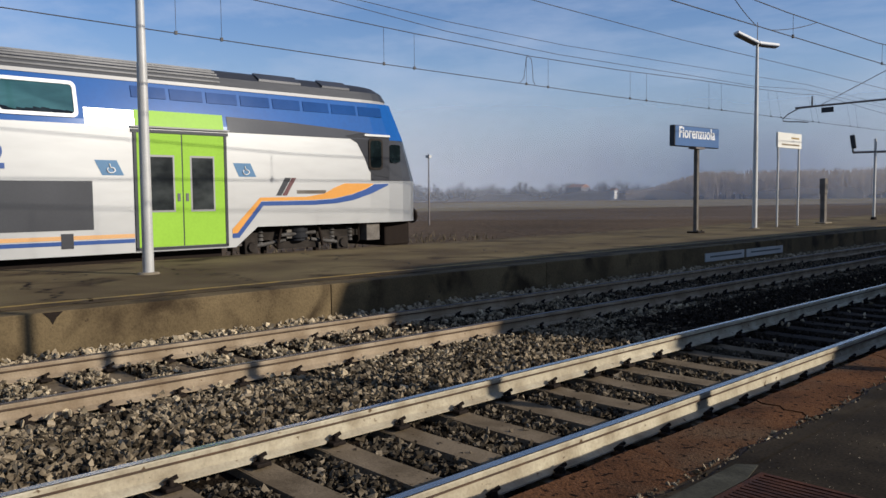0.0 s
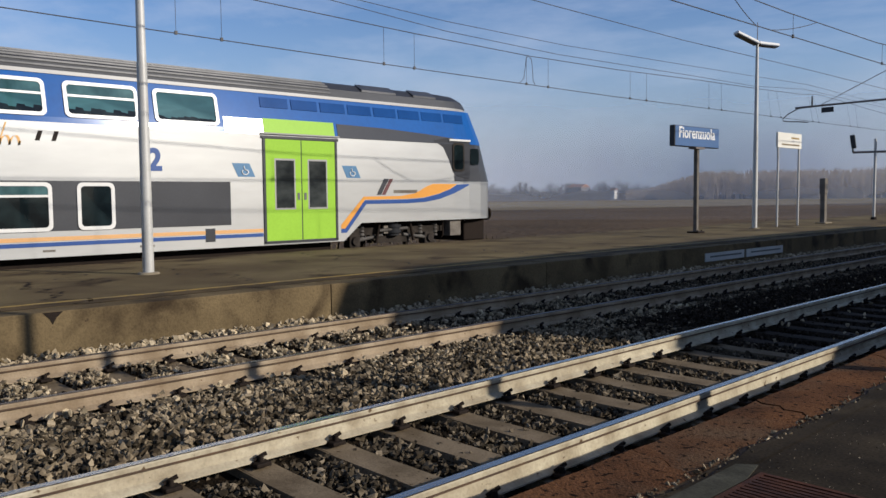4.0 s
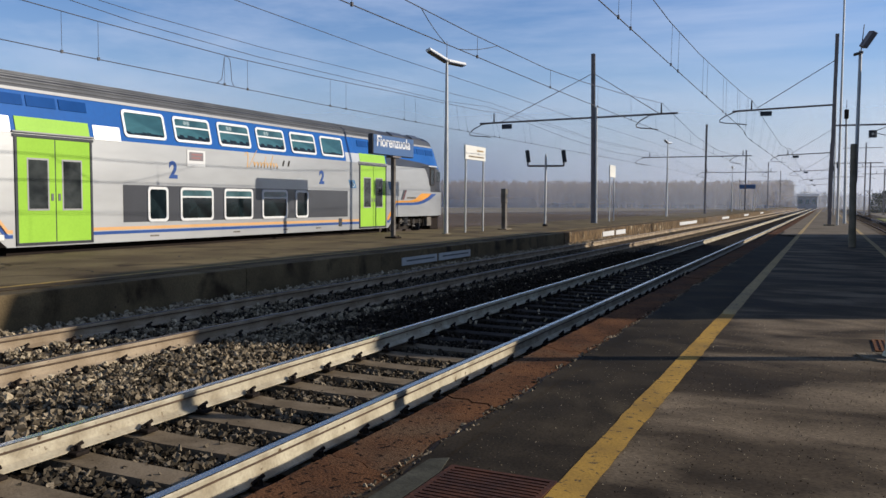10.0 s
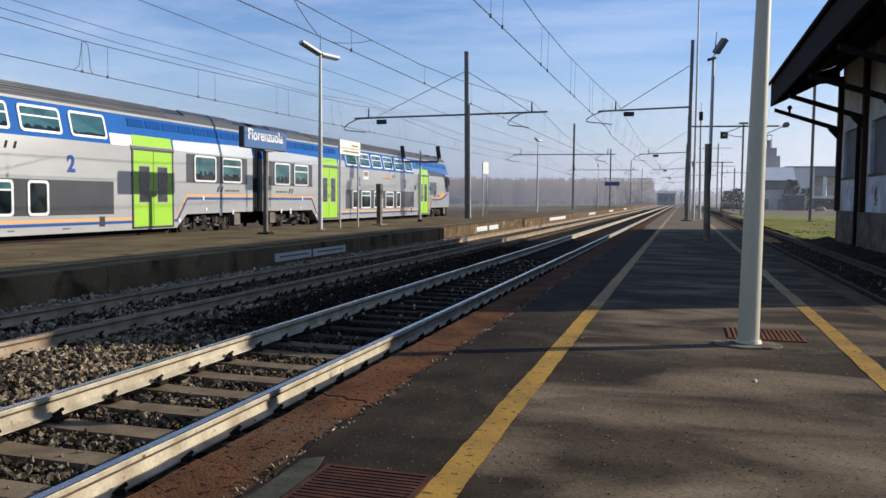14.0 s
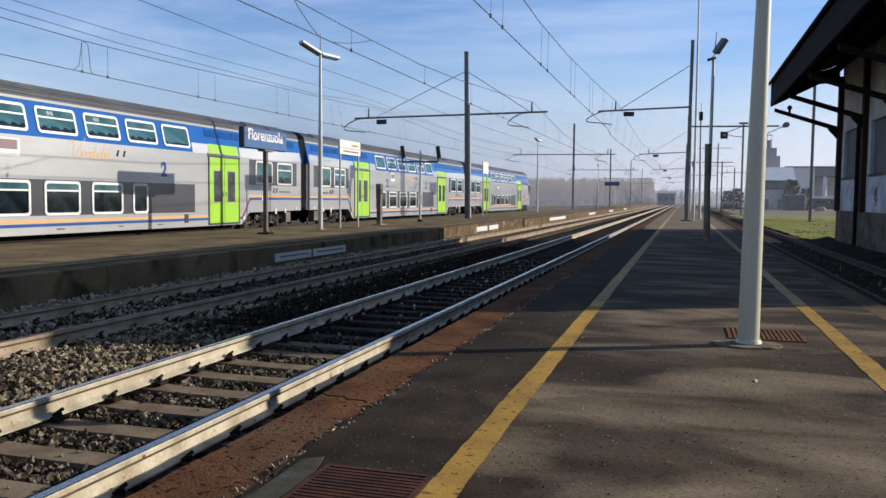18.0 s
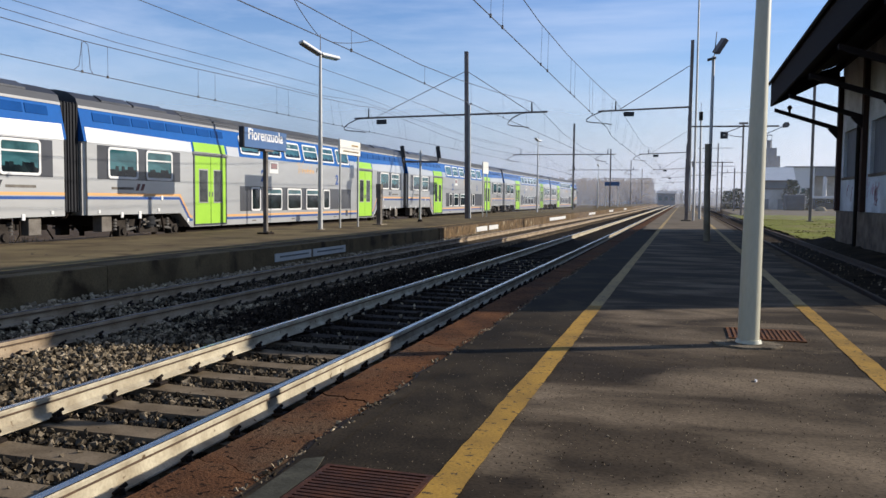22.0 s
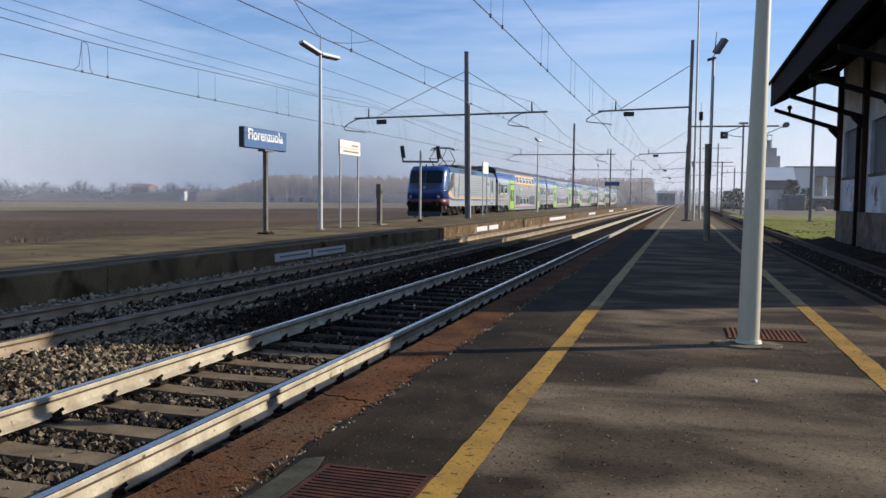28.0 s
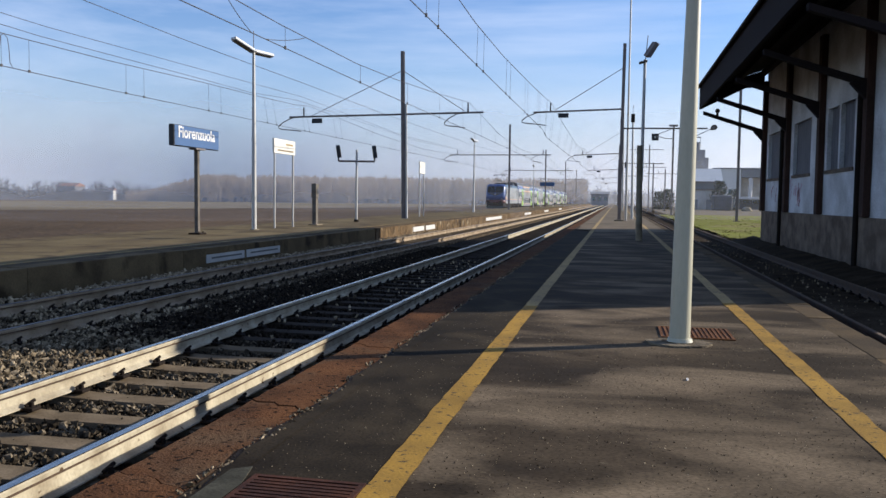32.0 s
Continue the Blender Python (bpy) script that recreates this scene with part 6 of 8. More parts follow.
def cab_front(c):
    for s in (-1, 1):
        X = s * (SIDE + 0.006)
        bm = bmesh.new()
        strip(bm, [(8.05, 2.95), (8.05, 3.28), (9.5, 3.25), (11.0, 3.17), (11.9, 3.10), (11.9, 2.95)][::s], X + s * 0.006, 0.07)
        lean(bm, s)
        part("grey_mask", bm, MASK_GREY, c, "dark grey flash above the cab side")
        bm = bmesh.new()
        strip(bm, [(11.15, 3.02), (11.5, 2.85), (11.72, 2.50), (11.85, 2.2), (12.0, 2.09), (12.5, 2.02), (12.5, 3.06), (11.6, 3.10)][::-s], s * (SIDE + 0.008), 0.010)
        part("cab_side_mask", bm, MASK_GREY, c, "dark grey cab window surround")
        bm = bmesh.new()
        prism(bm, [(y * 1 + 12.05, z + 2.60) for y, z in ring(0.44, 0.76, 0.10)], s * (SIDE + 0.008) if s > 0 else -SIDE - 0.03, SIDE + 0.03 if s > 0 else -SIDE - 0.008, "x")
        fr = part("cab_window_frame", bm, BOGIE, c)
        bm = bmesh.new()
        prism(bm, [(y + 12.05, z + 2.60) for y, z in ring(0.34, 0.66, 0.08)], SIDE + 0.028 if s > 0 else -SIDE - 0.036, SIDE + 0.036 if s > 0 else -SIDE - 0.028, "x")
        part("glass", bm, GLASS_DARK, fr)
        bm = bmesh.new()
        prism(bm, [(y + 12.68, z + 2.63) for y, z in ring(0.34, 0.44, 0.07)], s * (SIDE + 0.006) if s > 0 else -SIDE - 0.016, SIDE + 0.016 if s > 0 else -SIDE - 0.006, "x")
        part("cab_pane", bm, GLASS_DARK, c, "small dark cab window")
        bm = bmesh.new()
        strip(bm, [(11.7, 3.03), (12.5, 3.03), (12.5, 3.08), (11.7, 3.08)], s * (SIDE + 0.04), 0.05)
        part("drip_rail", bm, FRAME_WHITE, c)
        # swoosh
        bm = bmesh.new()
        strip(bm, [(8.10, 0.80), (8.22, 0.80), (8.83, 1.485), (10.2, 1.495), (10.8, 1.53), (11.3, 1.62), (11.75, 1.75), (12.0, 1.88), (11.1, 1.88), (10.85, 1.80), (10.5, 1.64), (10.0, 1.57), (8.79, 1.56), (8.10, 0.89)][::s], s * (SIDE + 0.007), 0.012)
        part("orange_swoosh", bm, TRAIN_YELLOW, c, "orange swoosh rising to the cab")
        bm = bmesh.new()
        strip(bm, [(8.10, 0.70), (8.26, 0.70), (8.87, 1.38), (10.2, 1.38), (10.85, 1.41), (11.35, 1.48), (11.9, 1.63), (12.45, 1.84), (12.45, 1.88), (12.0, 1.86), (11.75, 1.745), (11.3, 1.61), (10.75, 1.51), (10.2, 1.48), (8.83, 1.47), (8.10, 0.78)][::s], s * (SIDE + 0.0065), 0.012)
        part("blue_swoosh", bm, TRAIN_NAVY, c, "blue swoosh rising to the cab")
        bm = bmesh.new()
        strip(bm, [(9.36, 1.60), (9.48, 1.60), (9.74, 2.00), (9.62, 2.00)], s * (SIDE + 0.004), 0.008)
        part("emblem", bm, LOCO_RED, c)
        bm = bmesh.new()
        strip(bm, [(9.20, 1.60), (9.34, 1.60), (9.60, 2.00), (9.44, 2.00)], s * (SIDE + 0.004), 0.008)
        part("emblem", bm, TRAIN_GREY, c)
        bm = bmesh.new()
        strip(bm, [(9.75, 1.64), (10.55, 1.64), (10.55, 1.72), (9.75, 1.72)], s * (SIDE + 0.004), 0.008)
        part("lettering_bar", bm, BOGIE_PALE, c)
        for i in range(8):
            bm = bmesh.new()
            box(bm, -0.012, 0.012, -0.355, 0.355, -0.115, 0.115)
            bmesh.ops.transform(bm, matrix=pose(s * 1.258, 6.40 + 0.80 * i, 3.66 - 0.004 * i, 0, -s * 12.3, 0), verts=bm.verts)
            part("clerestory_pane", bm, GLASS_BLUE, c)
        # rounded nose side in blue and grey
        bm = bmesh.new()
        st = [(11.9, 1.0), (12.5, 0.985), (13.0, 0.95), (13.35, 0.88), (13.56, 0.78)]
        rows = []
        for v, w in st:
            k = (v - 11.9) / 1.72
            rows.append([bm.verts.new((s * (SIDE + 0.007) * w, v - k * front_shift(z, True) + 0.004, z)) for z in (1.95, 2.3, 2.7, 2.98)])
        for a, b in zip(rows, rows[1:]):
            for i in range(3):
                bm.faces.new((a[i], a[i + 1], b[i + 1], b[i]))
        part("nose_side", bm, MASK_GREY, c, "dark grey curved nose side")
    # front pane and lower front
    bm = bmesh.new()
    w = SIDE * 0.66
    y = NOSE + 0.01
    prism(bm, [(-w, 0), (w, 0), (w, 1), (-w, 1)], 0, 0.012, "z")
    bmesh.ops.transform(bm, matrix=Matrix(((1, 0, 0, 0), (0, -0.36, 1, y), (0, 1.0, 0, 1.97), (0, 0, 0, 1))), verts=bm.verts)
    part("windscreen", bm, GLASS_DARK, c)
    bm = bmesh.new()
    box(bm, -1.05, 1.05, 12.6, 13.45, 0.30, 0.92, 0.05)
    part("front_apron", bm, IRON, c)
    for s in (-1, 1):
        bm = bmesh.new()
        tube(bm, (s * 0.87, 13.3, 1.05), (s * 0.87, 13.68, 1.05), 0.08, n=10)
        tube(bm, (s * 0.87, 13.68, 1.05), (s * 0.87, 13.73, 1.05), 0.2, n=14)
        part("buffer", bm, IRON, c)


def loco_gear(c, s, v):
    """Outer side of a locomotive bogie: heavy frame, springs, dampers, sand pipes and brake gear."""
    bm = bmesh.new()
    prism(bm, [(v - 2.15, 0.70), (v - 2.15, 0.86), (v - 0.9, 0.92), (v - 0.55, 0.72), (v + 0.55, 0.72), (v + 0.9, 0.92), (v + 2.15, 0.86), (v + 2.15, 0.70), (v + 1.5, 0.66), (v + 0.7, 0.40), (v - 0.7, 0.40), (v - 1.5, 0.66)],
          min(s * 1.10, s * 1.22), max(s * 1.10, s * 1.22), "x")
    frame_ = part("bogie_frame", bm, IRON, c, "heavy black bogie frame")
    for k in (-1, 1):
        for d in (-0.30, 0.30):
            bm = bmesh.new()
            for i in range(5):
                tube(bm, (s * 1.24, v + k * 1.18 + d, 0.44 + 0.085 * i), (s * 1.24, v + k * 1.18 + d, 0.49 + 0.085 * i), 0.095, 0.085, 10)
            part("coil_spring", bm, BOGIE, frame_)
        bm = bmesh.new()
        tube(bm, (s * 1.18, v + k * 1.18, 0.48), (s * 1.33, v + k * 1.18, 0.48), 0.17, 0.13, 14)
        part("axle_cap", bm, BOGIE, frame_)
        bm = bmesh.new()
        path(bm, [(s * 1.18, v + k * 1.95, 0.95), (s * 1.18, v + k * 1.98, 0.55), (s * 1.0, v + k * 1.80, 0.14)], 0.03, 6)
        part("sand_pipe", bm, BOGIE, frame_)
        bm = bmesh.new()
        box(bm, min(s * 1.02, s * 1.30), max(s * 1.02, s * 1.30), v + k * 1.98 - 0.17, v + k * 1.98 + 0.17, 0.78, 1.02, 0.03)
        part("sand_box", bm, BOGIE_OLD, frame_)
        bm = bmesh.new()
        tube(bm, (s * 1.28, v + k * 0.30, 0.40), (s * 1.28, v + k * 0.62, 0.95), 0.04, n=8)
        part("damper", bm, BOGIE, frame_)
    bm = bmesh.new()
    tube(bm, (s * 1.26, v - 0.25, 0.55), (s * 1.26, v + 0.35, 0.55), 0.11, n=10)
    part("brake_cylinder", bm, BOGIE, frame_)


def locomotive():
    """The pushing locomotive; its cab faces backwards (-y)."""
    c = thing("locomotive", "blue and silver electric locomotive with a raised pantograph", "locomotive")
    F, R = -2.85, 12.85
    bm = bmesh.new()
    prism(bm, [(-1.5, 0.98), (R, 0.98), (R, 3.32), (-1.5, 3.32)], -SIDE, SIDE, "x")
    part("body", bm, LOCO_GREY, c, "silver grey ribbed locomotive body")

    def nose(bm, z_list, inset=0.0, back=-1.5, front=F, skip_back=False):
        """Rounded cab front: rings upwards, each a half-plan; leaning back above the waist."""
        rings = []
        for z, lean, wide in z_list:
            pts = [(SIDE * wide + inset, back), (SIDE * wide + inset, front + 0.75 + lean), (SIDE * 0.97 * wide + inset, front + 0.40 + lean), (SIDE * 0.88 * wide + inset, front + 0.14 + lean),
                   (SIDE * 0.70 * wide, front + 0.02 + lean - inset), (0, front - 0.05 + lean - inset)]
            full = pts + [(-a, b) for a, b in pts[-2::-1]]
            rings.append([bm.verts.new((a, b, z)) for a, b in full])
        n = len(rings[0])
        for a, b in zip(rings, rings[1:]):
            for i in range(n):
                f = bm.faces.new((a[i], a[(i + 1) % n], b[(i + 1) % n], b[i]))
                f.smooth = i not in (n - 1,)
        bm.faces.new(rings[0][::-1])
        bm.faces.new(rings[-1])
    bm = bmesh.new()
    nose(bm, [(1.50, 0.0, 1.0), (2.05, 0.05, 1.0), (2.45, 0.16, 1.0), (3.1, 0.40, 0.985), (3.45, 0.55, 0.96), (3.68, 0.78, 0.90), (3.76, 1.15, 0.80)])
    part("cab", bm, LOCO_BLUE, c, "rounded deep blue cab")
    bm = bmesh.new()
    nose(bm, [(1.06, 0.06, 0.995), (1.50, 0.0, 1.0)], 0.002)
    part("front_beam", bm, LOCO_RED, c, "dark red buffer beam")
    bm = bmesh.new()
    for k in (-1, 1):
        # windscreen halves follow the lean
        rows = []
        for z, lean in ((2.56, 0.195), (3.42, 0.535)):
            rows.append([bm.verts.new((k * a, F + b + lean - 0.022, z)) for a, b in ((0.03, -0.035), (0.60, -0.005), (0.95, 0.02), (1.16, 0.10))])
        for i in range(3):
            bm.faces.new((rows[0][i], rows[0][i + 1], rows[1][i + 1], rows[1][i]))
    part("windscreen", bm, GLASS_DARK, c, "dark split windscreen")
    bm = bmesh.new()
    lo = [bm.verts.new((a, F + b, z)) for a, b, z in ((-0.55, 0.035, 2.22), (0.0, 0.0, 2.06), (0.55, 0.035, 2.22))]
    hi = [bm.verts.new((a, F + b, 2.54)) for a, b in ((-1.12, 0.232), (-0.60, 0.155), (0.60, 0.155), (1.12, 0.232))]
    bm.faces.new([hi[0], lo[0], hi[1]])
    bm.faces.new([hi[1], lo[0], lo[1], lo[2], hi[2]])
    bm.faces.new([hi[2], lo[2], hi[3]])
    part("dark_chevron", bm, TRAIN_GREY, c, "dark panel tapering below the windscreen")
    bm = bmesh.new()
    nose(bm, [(1.98, 0.048, 1.0), (2.10, 0.066, 1.0)], 0.006, back=-2.0)
    part("mask", bm, LOCO_BLUE, c)
    for s in (-1, 1):
        X = s * (SIDE + 0.008)
        bm = bmesh.new()
        strip(bm, [(-1.95, 1.9), (-0.35, 2.42), (-0.3, 3.30), (-0.62, 3.32), (-1.05, 3.2), (-1.55, 2.5)][::s], X, 0.012)
        part("cab_side_panel", bm, TRAIN_GREY, c, "grey cab side panel")
        bm = bmesh.new()
        prism(bm, [(a - 0.62, b + 2.84) for a, b in ring(0.50, 0.72, 0.08)], min(X, X + s * 0.015), max(X, X + s * 0.015), "x")
        part("cab_window", bm, BOGIE_PALE, c, "pale cab side window")
        bm = bmesh.new()
        strip(bm, [(-0.22, 1.75), (0.56, 1.75), (0.56, 3.28), (-0.22, 3.28)], s * (SIDE + 0.014), 0.02)
        part("cab_door", bm, LOCO_GREY, c)
        # ribs
        bm = bmesh.new()
        strip(bm, [(0.94, 1.64), (9.33, 1.64), (9.33, 3.26), (0.94, 3.26)], s * (SIDE + 0.006), 0.010)
        louvre = part("louvre_backing", bm, BOGIE, c, "dark gaps between the side ribs")
        for i in range(9):
            bm = bmesh.new()
            z = 1.645 + 0.18 * i
            strip(bm, [(0.92, z), (9.35, z), (9.35, z + 0.165), (0.92, z + 0.165)], s * (SIDE + 0.026), 0.036)
            part("rib", bm, LOCO_GREY, louvre, "pale horizontal rib")
        bm = bmesh.new()
        strip(bm, [(10.9, 1.2), (11.85, 1.2), (11.85, 3.25), (10.9, 3.25)], s * (SIDE + 0.012), 0.02)
        d = part("door", bm, LOCO_GREY, c)
        X2 = s * (SIDE + 0.016)
        bm = bmesh.new()
        prism(bm, [(a + 11.42, b + 2.55) for a, b in ring(0.40, 1.06, 0.14)], min(X2, X2 + s * 0.008), max(X2, X2 + s * 0.008), "x")
        part("window_frame", bm, BLACK, d)
        bm = bmesh.new()
        prism(bm, [(a + 11.42, b + 2.55) for a, b in ring(0.32, 0.98, 0.11)], min(X2, X2 + s * 0.013), max(X2, X2 + s * 0.013), "x")
        part("glass", bm, GLASS_VENT, d)
        for v in (10.87, 11.89):
            bm = bmesh.new()
            strip(bm, [(v - 0.022, 1.2), (v + 0.022, 1.2), (v + 0.022, 3.28), (v - 0.022, 3.28)], s * (SIDE + 0.013), 0.02)
            part("door_seam", bm, BLACK, c)
        bm = bmesh.new()
        strip(bm, [(11.15, 1.10), (11.75, 1.10), (11.75, 1.22), (11.15, 1.22)], s * (SIDE + 0.010), 0.01)
        part("sill_recess", bm, BLACK, c)
        for v in (11.18, 11.72):
            bm = bmesh.new()
            box(bm, s * 1.30 - 0.02, s * 1.30 + 0.02, v - 0.02, v + 0.02, 0.28, 1.0)
            part("ladder_rail", bm, IRON, c)
        for z in (0.32, 0.55, 0.78):
            bm = bmesh.new()
            box(bm, s * 1.30 - 0.06, s * 1.30 + 0.06, 11.20, 11.70, z, z + 0.03)
            part("ladder_rung", bm, IRON, c)
        for v in (0.3, 2.4, 5.2, 8.0, 10.4, 12.4):
            bm = bmesh.new()
            box(bm, s * SIDE - 0.02, s * SIDE + 0.03, v - 0.06, v + 0.06, 0.90, 1.02, 0.015)
            part("lifting_lug", bm, LOCO_GREY, c)
        bm = bmesh.new()
        strip(bm, [(9.7, 2.6), (10.15, 2.6), (10.15, 2.85), (9.7, 2.85)], s * (SIDE + 0.012), 0.02)
        part("hatch", bm, TRAIN_GREY, c)
        bm = bmesh.new()
        strip(bm, [(-1.85, 1.88), (-1.5, 1.66), (-0.9, 1.55), (-0.3, 1.51), (12.8, 1.51), (12.8, 1.59), (-0.2, 1.60), (-0.7, 1.70), (-1.15, 1.98), (-1.45, 2.12)][::s], s * (SIDE + 0.008), 0.014)
        part("stripe", bm, TRAIN_ORANGE, c)
        bm = bmesh.new()
        strip(bm, [(-2.0, 1.72), (-1.6, 1.50), (-0.9, 1.40), (-0.3, 1.38), (12.8, 1.38), (12.8, 1.47), (-0.3, 1.485), (-0.9, 1.53), (-1.5, 1.63), (-1.9, 1.88)][::s], s * (SIDE + 0.009), 0.014)
        part("stripe", bm, TRAIN_NAVY, c)
        bm = bmesh.new()
        prism(bm, [(s * 1.40, 3.32), (s * 1.18, 3.70), (s * 0.95, 3.76), (s * 0.95, 3.32)], -1.2, R, "y")
        rf = part("roof_side", bm, LOCO_ROOF, c, "sloping blue roof side")
        for i in range(4):
            bm = bmesh.new()
            a = 1.6 + 1.25 * i
            box(bm, -0.012, 0.012, -0.5, 0.5, -0.13, 0.13)
            bmesh.ops.transform(bm, matrix=pose(s * 1.302, a + 0.5, 3.51, 0, -s * 30, 0), verts=bm.verts)
            part("roof_grille", bm, LOCO_GRILLE, rf)
        bm = bmesh.new()
        tube(bm, (s * 0.98, F - 0.02, 1.62), (s * 0.98, F + 0.2, 1.62), 0.09, n=12)
        part("headlight", bm, LENS, c, "round headlight")
        bm = bmesh.new()
        tube(bm, (s * 0.87, F - 0.45, 1.12), (s * 0.87, F + 0.1, 1.12), 0.09, n=10)
        tube(bm, (s * 0.87, F - 0.5, 1.12), (s * 0.87, F - 0.44, 1.12), 0.22, n=16)
        part("buffer", bm, IRON, c)
        for v, w, z0, z1, m_ in ((4.55, 1.25, 0.36, 0.95, LOCO_TANK), (5.75, 0.9, 0.42, 0.95, BOGIE), (3.3, 0.5, 0.62, 0.95, IRON), (6.75, 0.4, 0.6, 0.95, IRON)):
            under_box(c, s, v, w, z0, z1, m_)
        for v in (0.0, 9.4):
            loco_gear(c, s, v)
        rail = bmesh.new()
        path(rail, [(s * 0.9, 2.6, 3.9), (s * 0.9, 2.65, 4.16), (s * 0.9, 8.0, 4.12), (s * 0.9, 8.05, 3.85)], 0.014, 5)
        part("roof_rail", rail, STEEL_DARK, c)
        bm = bmesh.new()
        for z in (0.55, 0.8):
            box(bm, s * 1.25 - 0.12, s * 1.25 + 0.12, -0.1, 0.45, z, z + 0.03)
        part("step", bm, IRON, c)
        bm = bmesh.new()
        for v in (-0.27, 0.6):
            tube(bm, (s * (SIDE + 0.05), v, 1.3), (s * (SIDE + 0.05), v, 2.4), 0.016, n=6)
        part("grab_rail", bm, STEEL, c)
    bm = bmesh.new()
    box(bm, -0.96, 0.96, -1.0, R, 3.30, 3.72)
    part("roof", bm, ROOF_GREY, c)
    bm = bmesh.new()
    prism(bm, [(-1.15, 0.30), (1.15, 0.30), (1.25, 0.62), (-1.25, 0.62)], F - 0.02, F + 0.12, "y")
    part("snowplough", bm, LOCO_GREEN, c, "teal snowplough below the buffers")
    bm = bmesh.new()
    box(bm, -1.2, 1.2, F + 0.1, -1.4, 0.55, 1.04)
    part("front_underframe", bm, IRON, c)
    bm = bmesh.new()
    box(bm, -0.92, 0.92, -1.38, R - 0.1, 0.40, 0.97)
    part("underframe", bm, IRON, c)
    bm = bmesh.new()
    box(bm, -0.13, 0.13, F - 0.42, F + 0.05, 0.92, 1.12, 0.03)
    for k in (-0.45, 0.45):
        path(bm, [(k, F - 0.02, 1.1), (k, F - 0.2, 0.85), (k * 0.9, F - 0.12, 0.6)], 0.03)
    part("coupling", bm, BOGIE, c)
    bm = bmesh.new()
    tube(bm, (0.0, F - 0.02, 2.26), (0.0, F + 0.3, 2.26), 0.10, n=12)
    part("headlight", bm, LENS, c)
    # roof gear
    bm = bmesh.new()
    prism(bm, [(2.4, 3.72), (5.4, 3.72), (5.2, 4.02), (2.9, 4.02), (2.5, 3.9)], -0.8, 0.8, "x")
    gear = part("roof_gear", bm, BOGIE, c, "ribbed roof equipment box")
    for i in range(9):
        bm = bmesh.new()
        box(bm, 0.8, 0.86, 2.75 + 0.28 * i, 2.9 + 0.28 * i, 3.76, 4.0)
        part("fin", bm, BLACK, gear)
    bm = bmesh.new()
    prism(bm, [(9.9, 3.72), (12.3, 3.72), (12.2, 3.95), (11.6, 4.12), (10.4, 4.10), (9.95, 3.9)], -0.9, 0.9, "x")
    part("roof_hood", bm, BLACK, c, "black rounded roof hood")
    pantograph(c, 1.45, True)
    pantograph(c, 8.6, False)
    bm = bmesh.new()
    path(bm, [(0.4, -2.2, 3.72), (0.4, -2.2, 3.95)], 0.03)
    path(bm, [(-0.2, -1.8, 3.74), (-0.2, -1.8, 3.88)], 0.05)
    part("horn", bm, BOGIE, c)
    for v in (0.0, 9.4):
        bogie(c, v, 2.35)
    bm = bmesh.new()
    for s in (-1, 1):
        tube(bm, (s * 0.87, R - 0.1, 1.05), (s * 0.87, R + 0.4, 1.05), 0.1, n=10)
    box(bm, -1.1, 1.1, R, R + 0.35, 1.1, 3.4, 0.05)
    part("gangway_bellows", bm, RUBBER, c)
    return c


def pantograph(c, v, up):
    p = new("pantograph")
    p.parent = c
    p.matrix_local = pose(0, v, 3.80)
    tagged(p, "diamond pantograph with two collector strips" if up else "folded pantograph")
    h, e = (1.36, 0.52) if up else (0.30, 0.14)
    reach = 1.72 if up else 1.4
    bm = bmesh.new()
    box(bm, -0.55, 0.55, -0.9, 0.9, 0.0, 0.07)
    for x in (-0.5, 0.5):
        for y in (-0.8, 0.8):
            tube(bm, (x, y, -0.1), (x, y, 0.05), 0.06, n=8)
    part("base_frame", bm, BOGIE, p)
    for x in (-0.5, 0.5):
        for k in (-1, 1):
            bm = bmesh.new()
            tube(bm, (x, k * 0.35, 0.07), (x * 0.95, k * reach, e), 0.032, n=8)
            part("lower_arm", bm, LOCO_RED if not up else BOGIE, p)
            bm = bmesh.new()
            tube(bm, (x * 0.95, k * reach, e), (x * 0.8, k * 0.28, h), 0.024, n=8)
            part("upper_arm", bm, BOGIE, p)
    for k in (-1, 1):
        bm = bmesh.new()
        path(bm, [(-0.85, k * 0.28, h - 0.16), (-0.62, k * 0.28, h + 0.02), (0.62, k * 0.28, h + 0.02), (0.85, k * 0.28, h - 0.16)], 0.04)
        tube(bm, (-0.48, k * reach, e), (0.48, k * reach, e), 0.025, n=8)
        part("collector_strip", bm, BLACK, p)
    bm = bmesh.new()
    for x in (-0.6, 0.6):
        tube(bm, (x, -0.5, h), (x, 0.5, h), 0.035)
    part("head_frame", bm, BLACK, p)


PITCH = 26.75
cab_coach = coach("white double-deck cab coach with blue band and lime doors", cab=True)
coach_a = coach("white double-deck coach with blue band and lime green doors")
first_coach = coach("white double-deck coach with an orange first class band", first_class=True)
loco = locomotive()
coach_b, coach_c = copy_thing(coach_a, pose(0, 0, 0)), copy_thing(coach_a, pose(0, 0, 0))
TRAIN = [(cab_coach, 0.0), (coach_a, 1.0), (coach_b, 2.0), (coach_c, 3.0), (first_coach, 4.0), (loco, 5.0)]
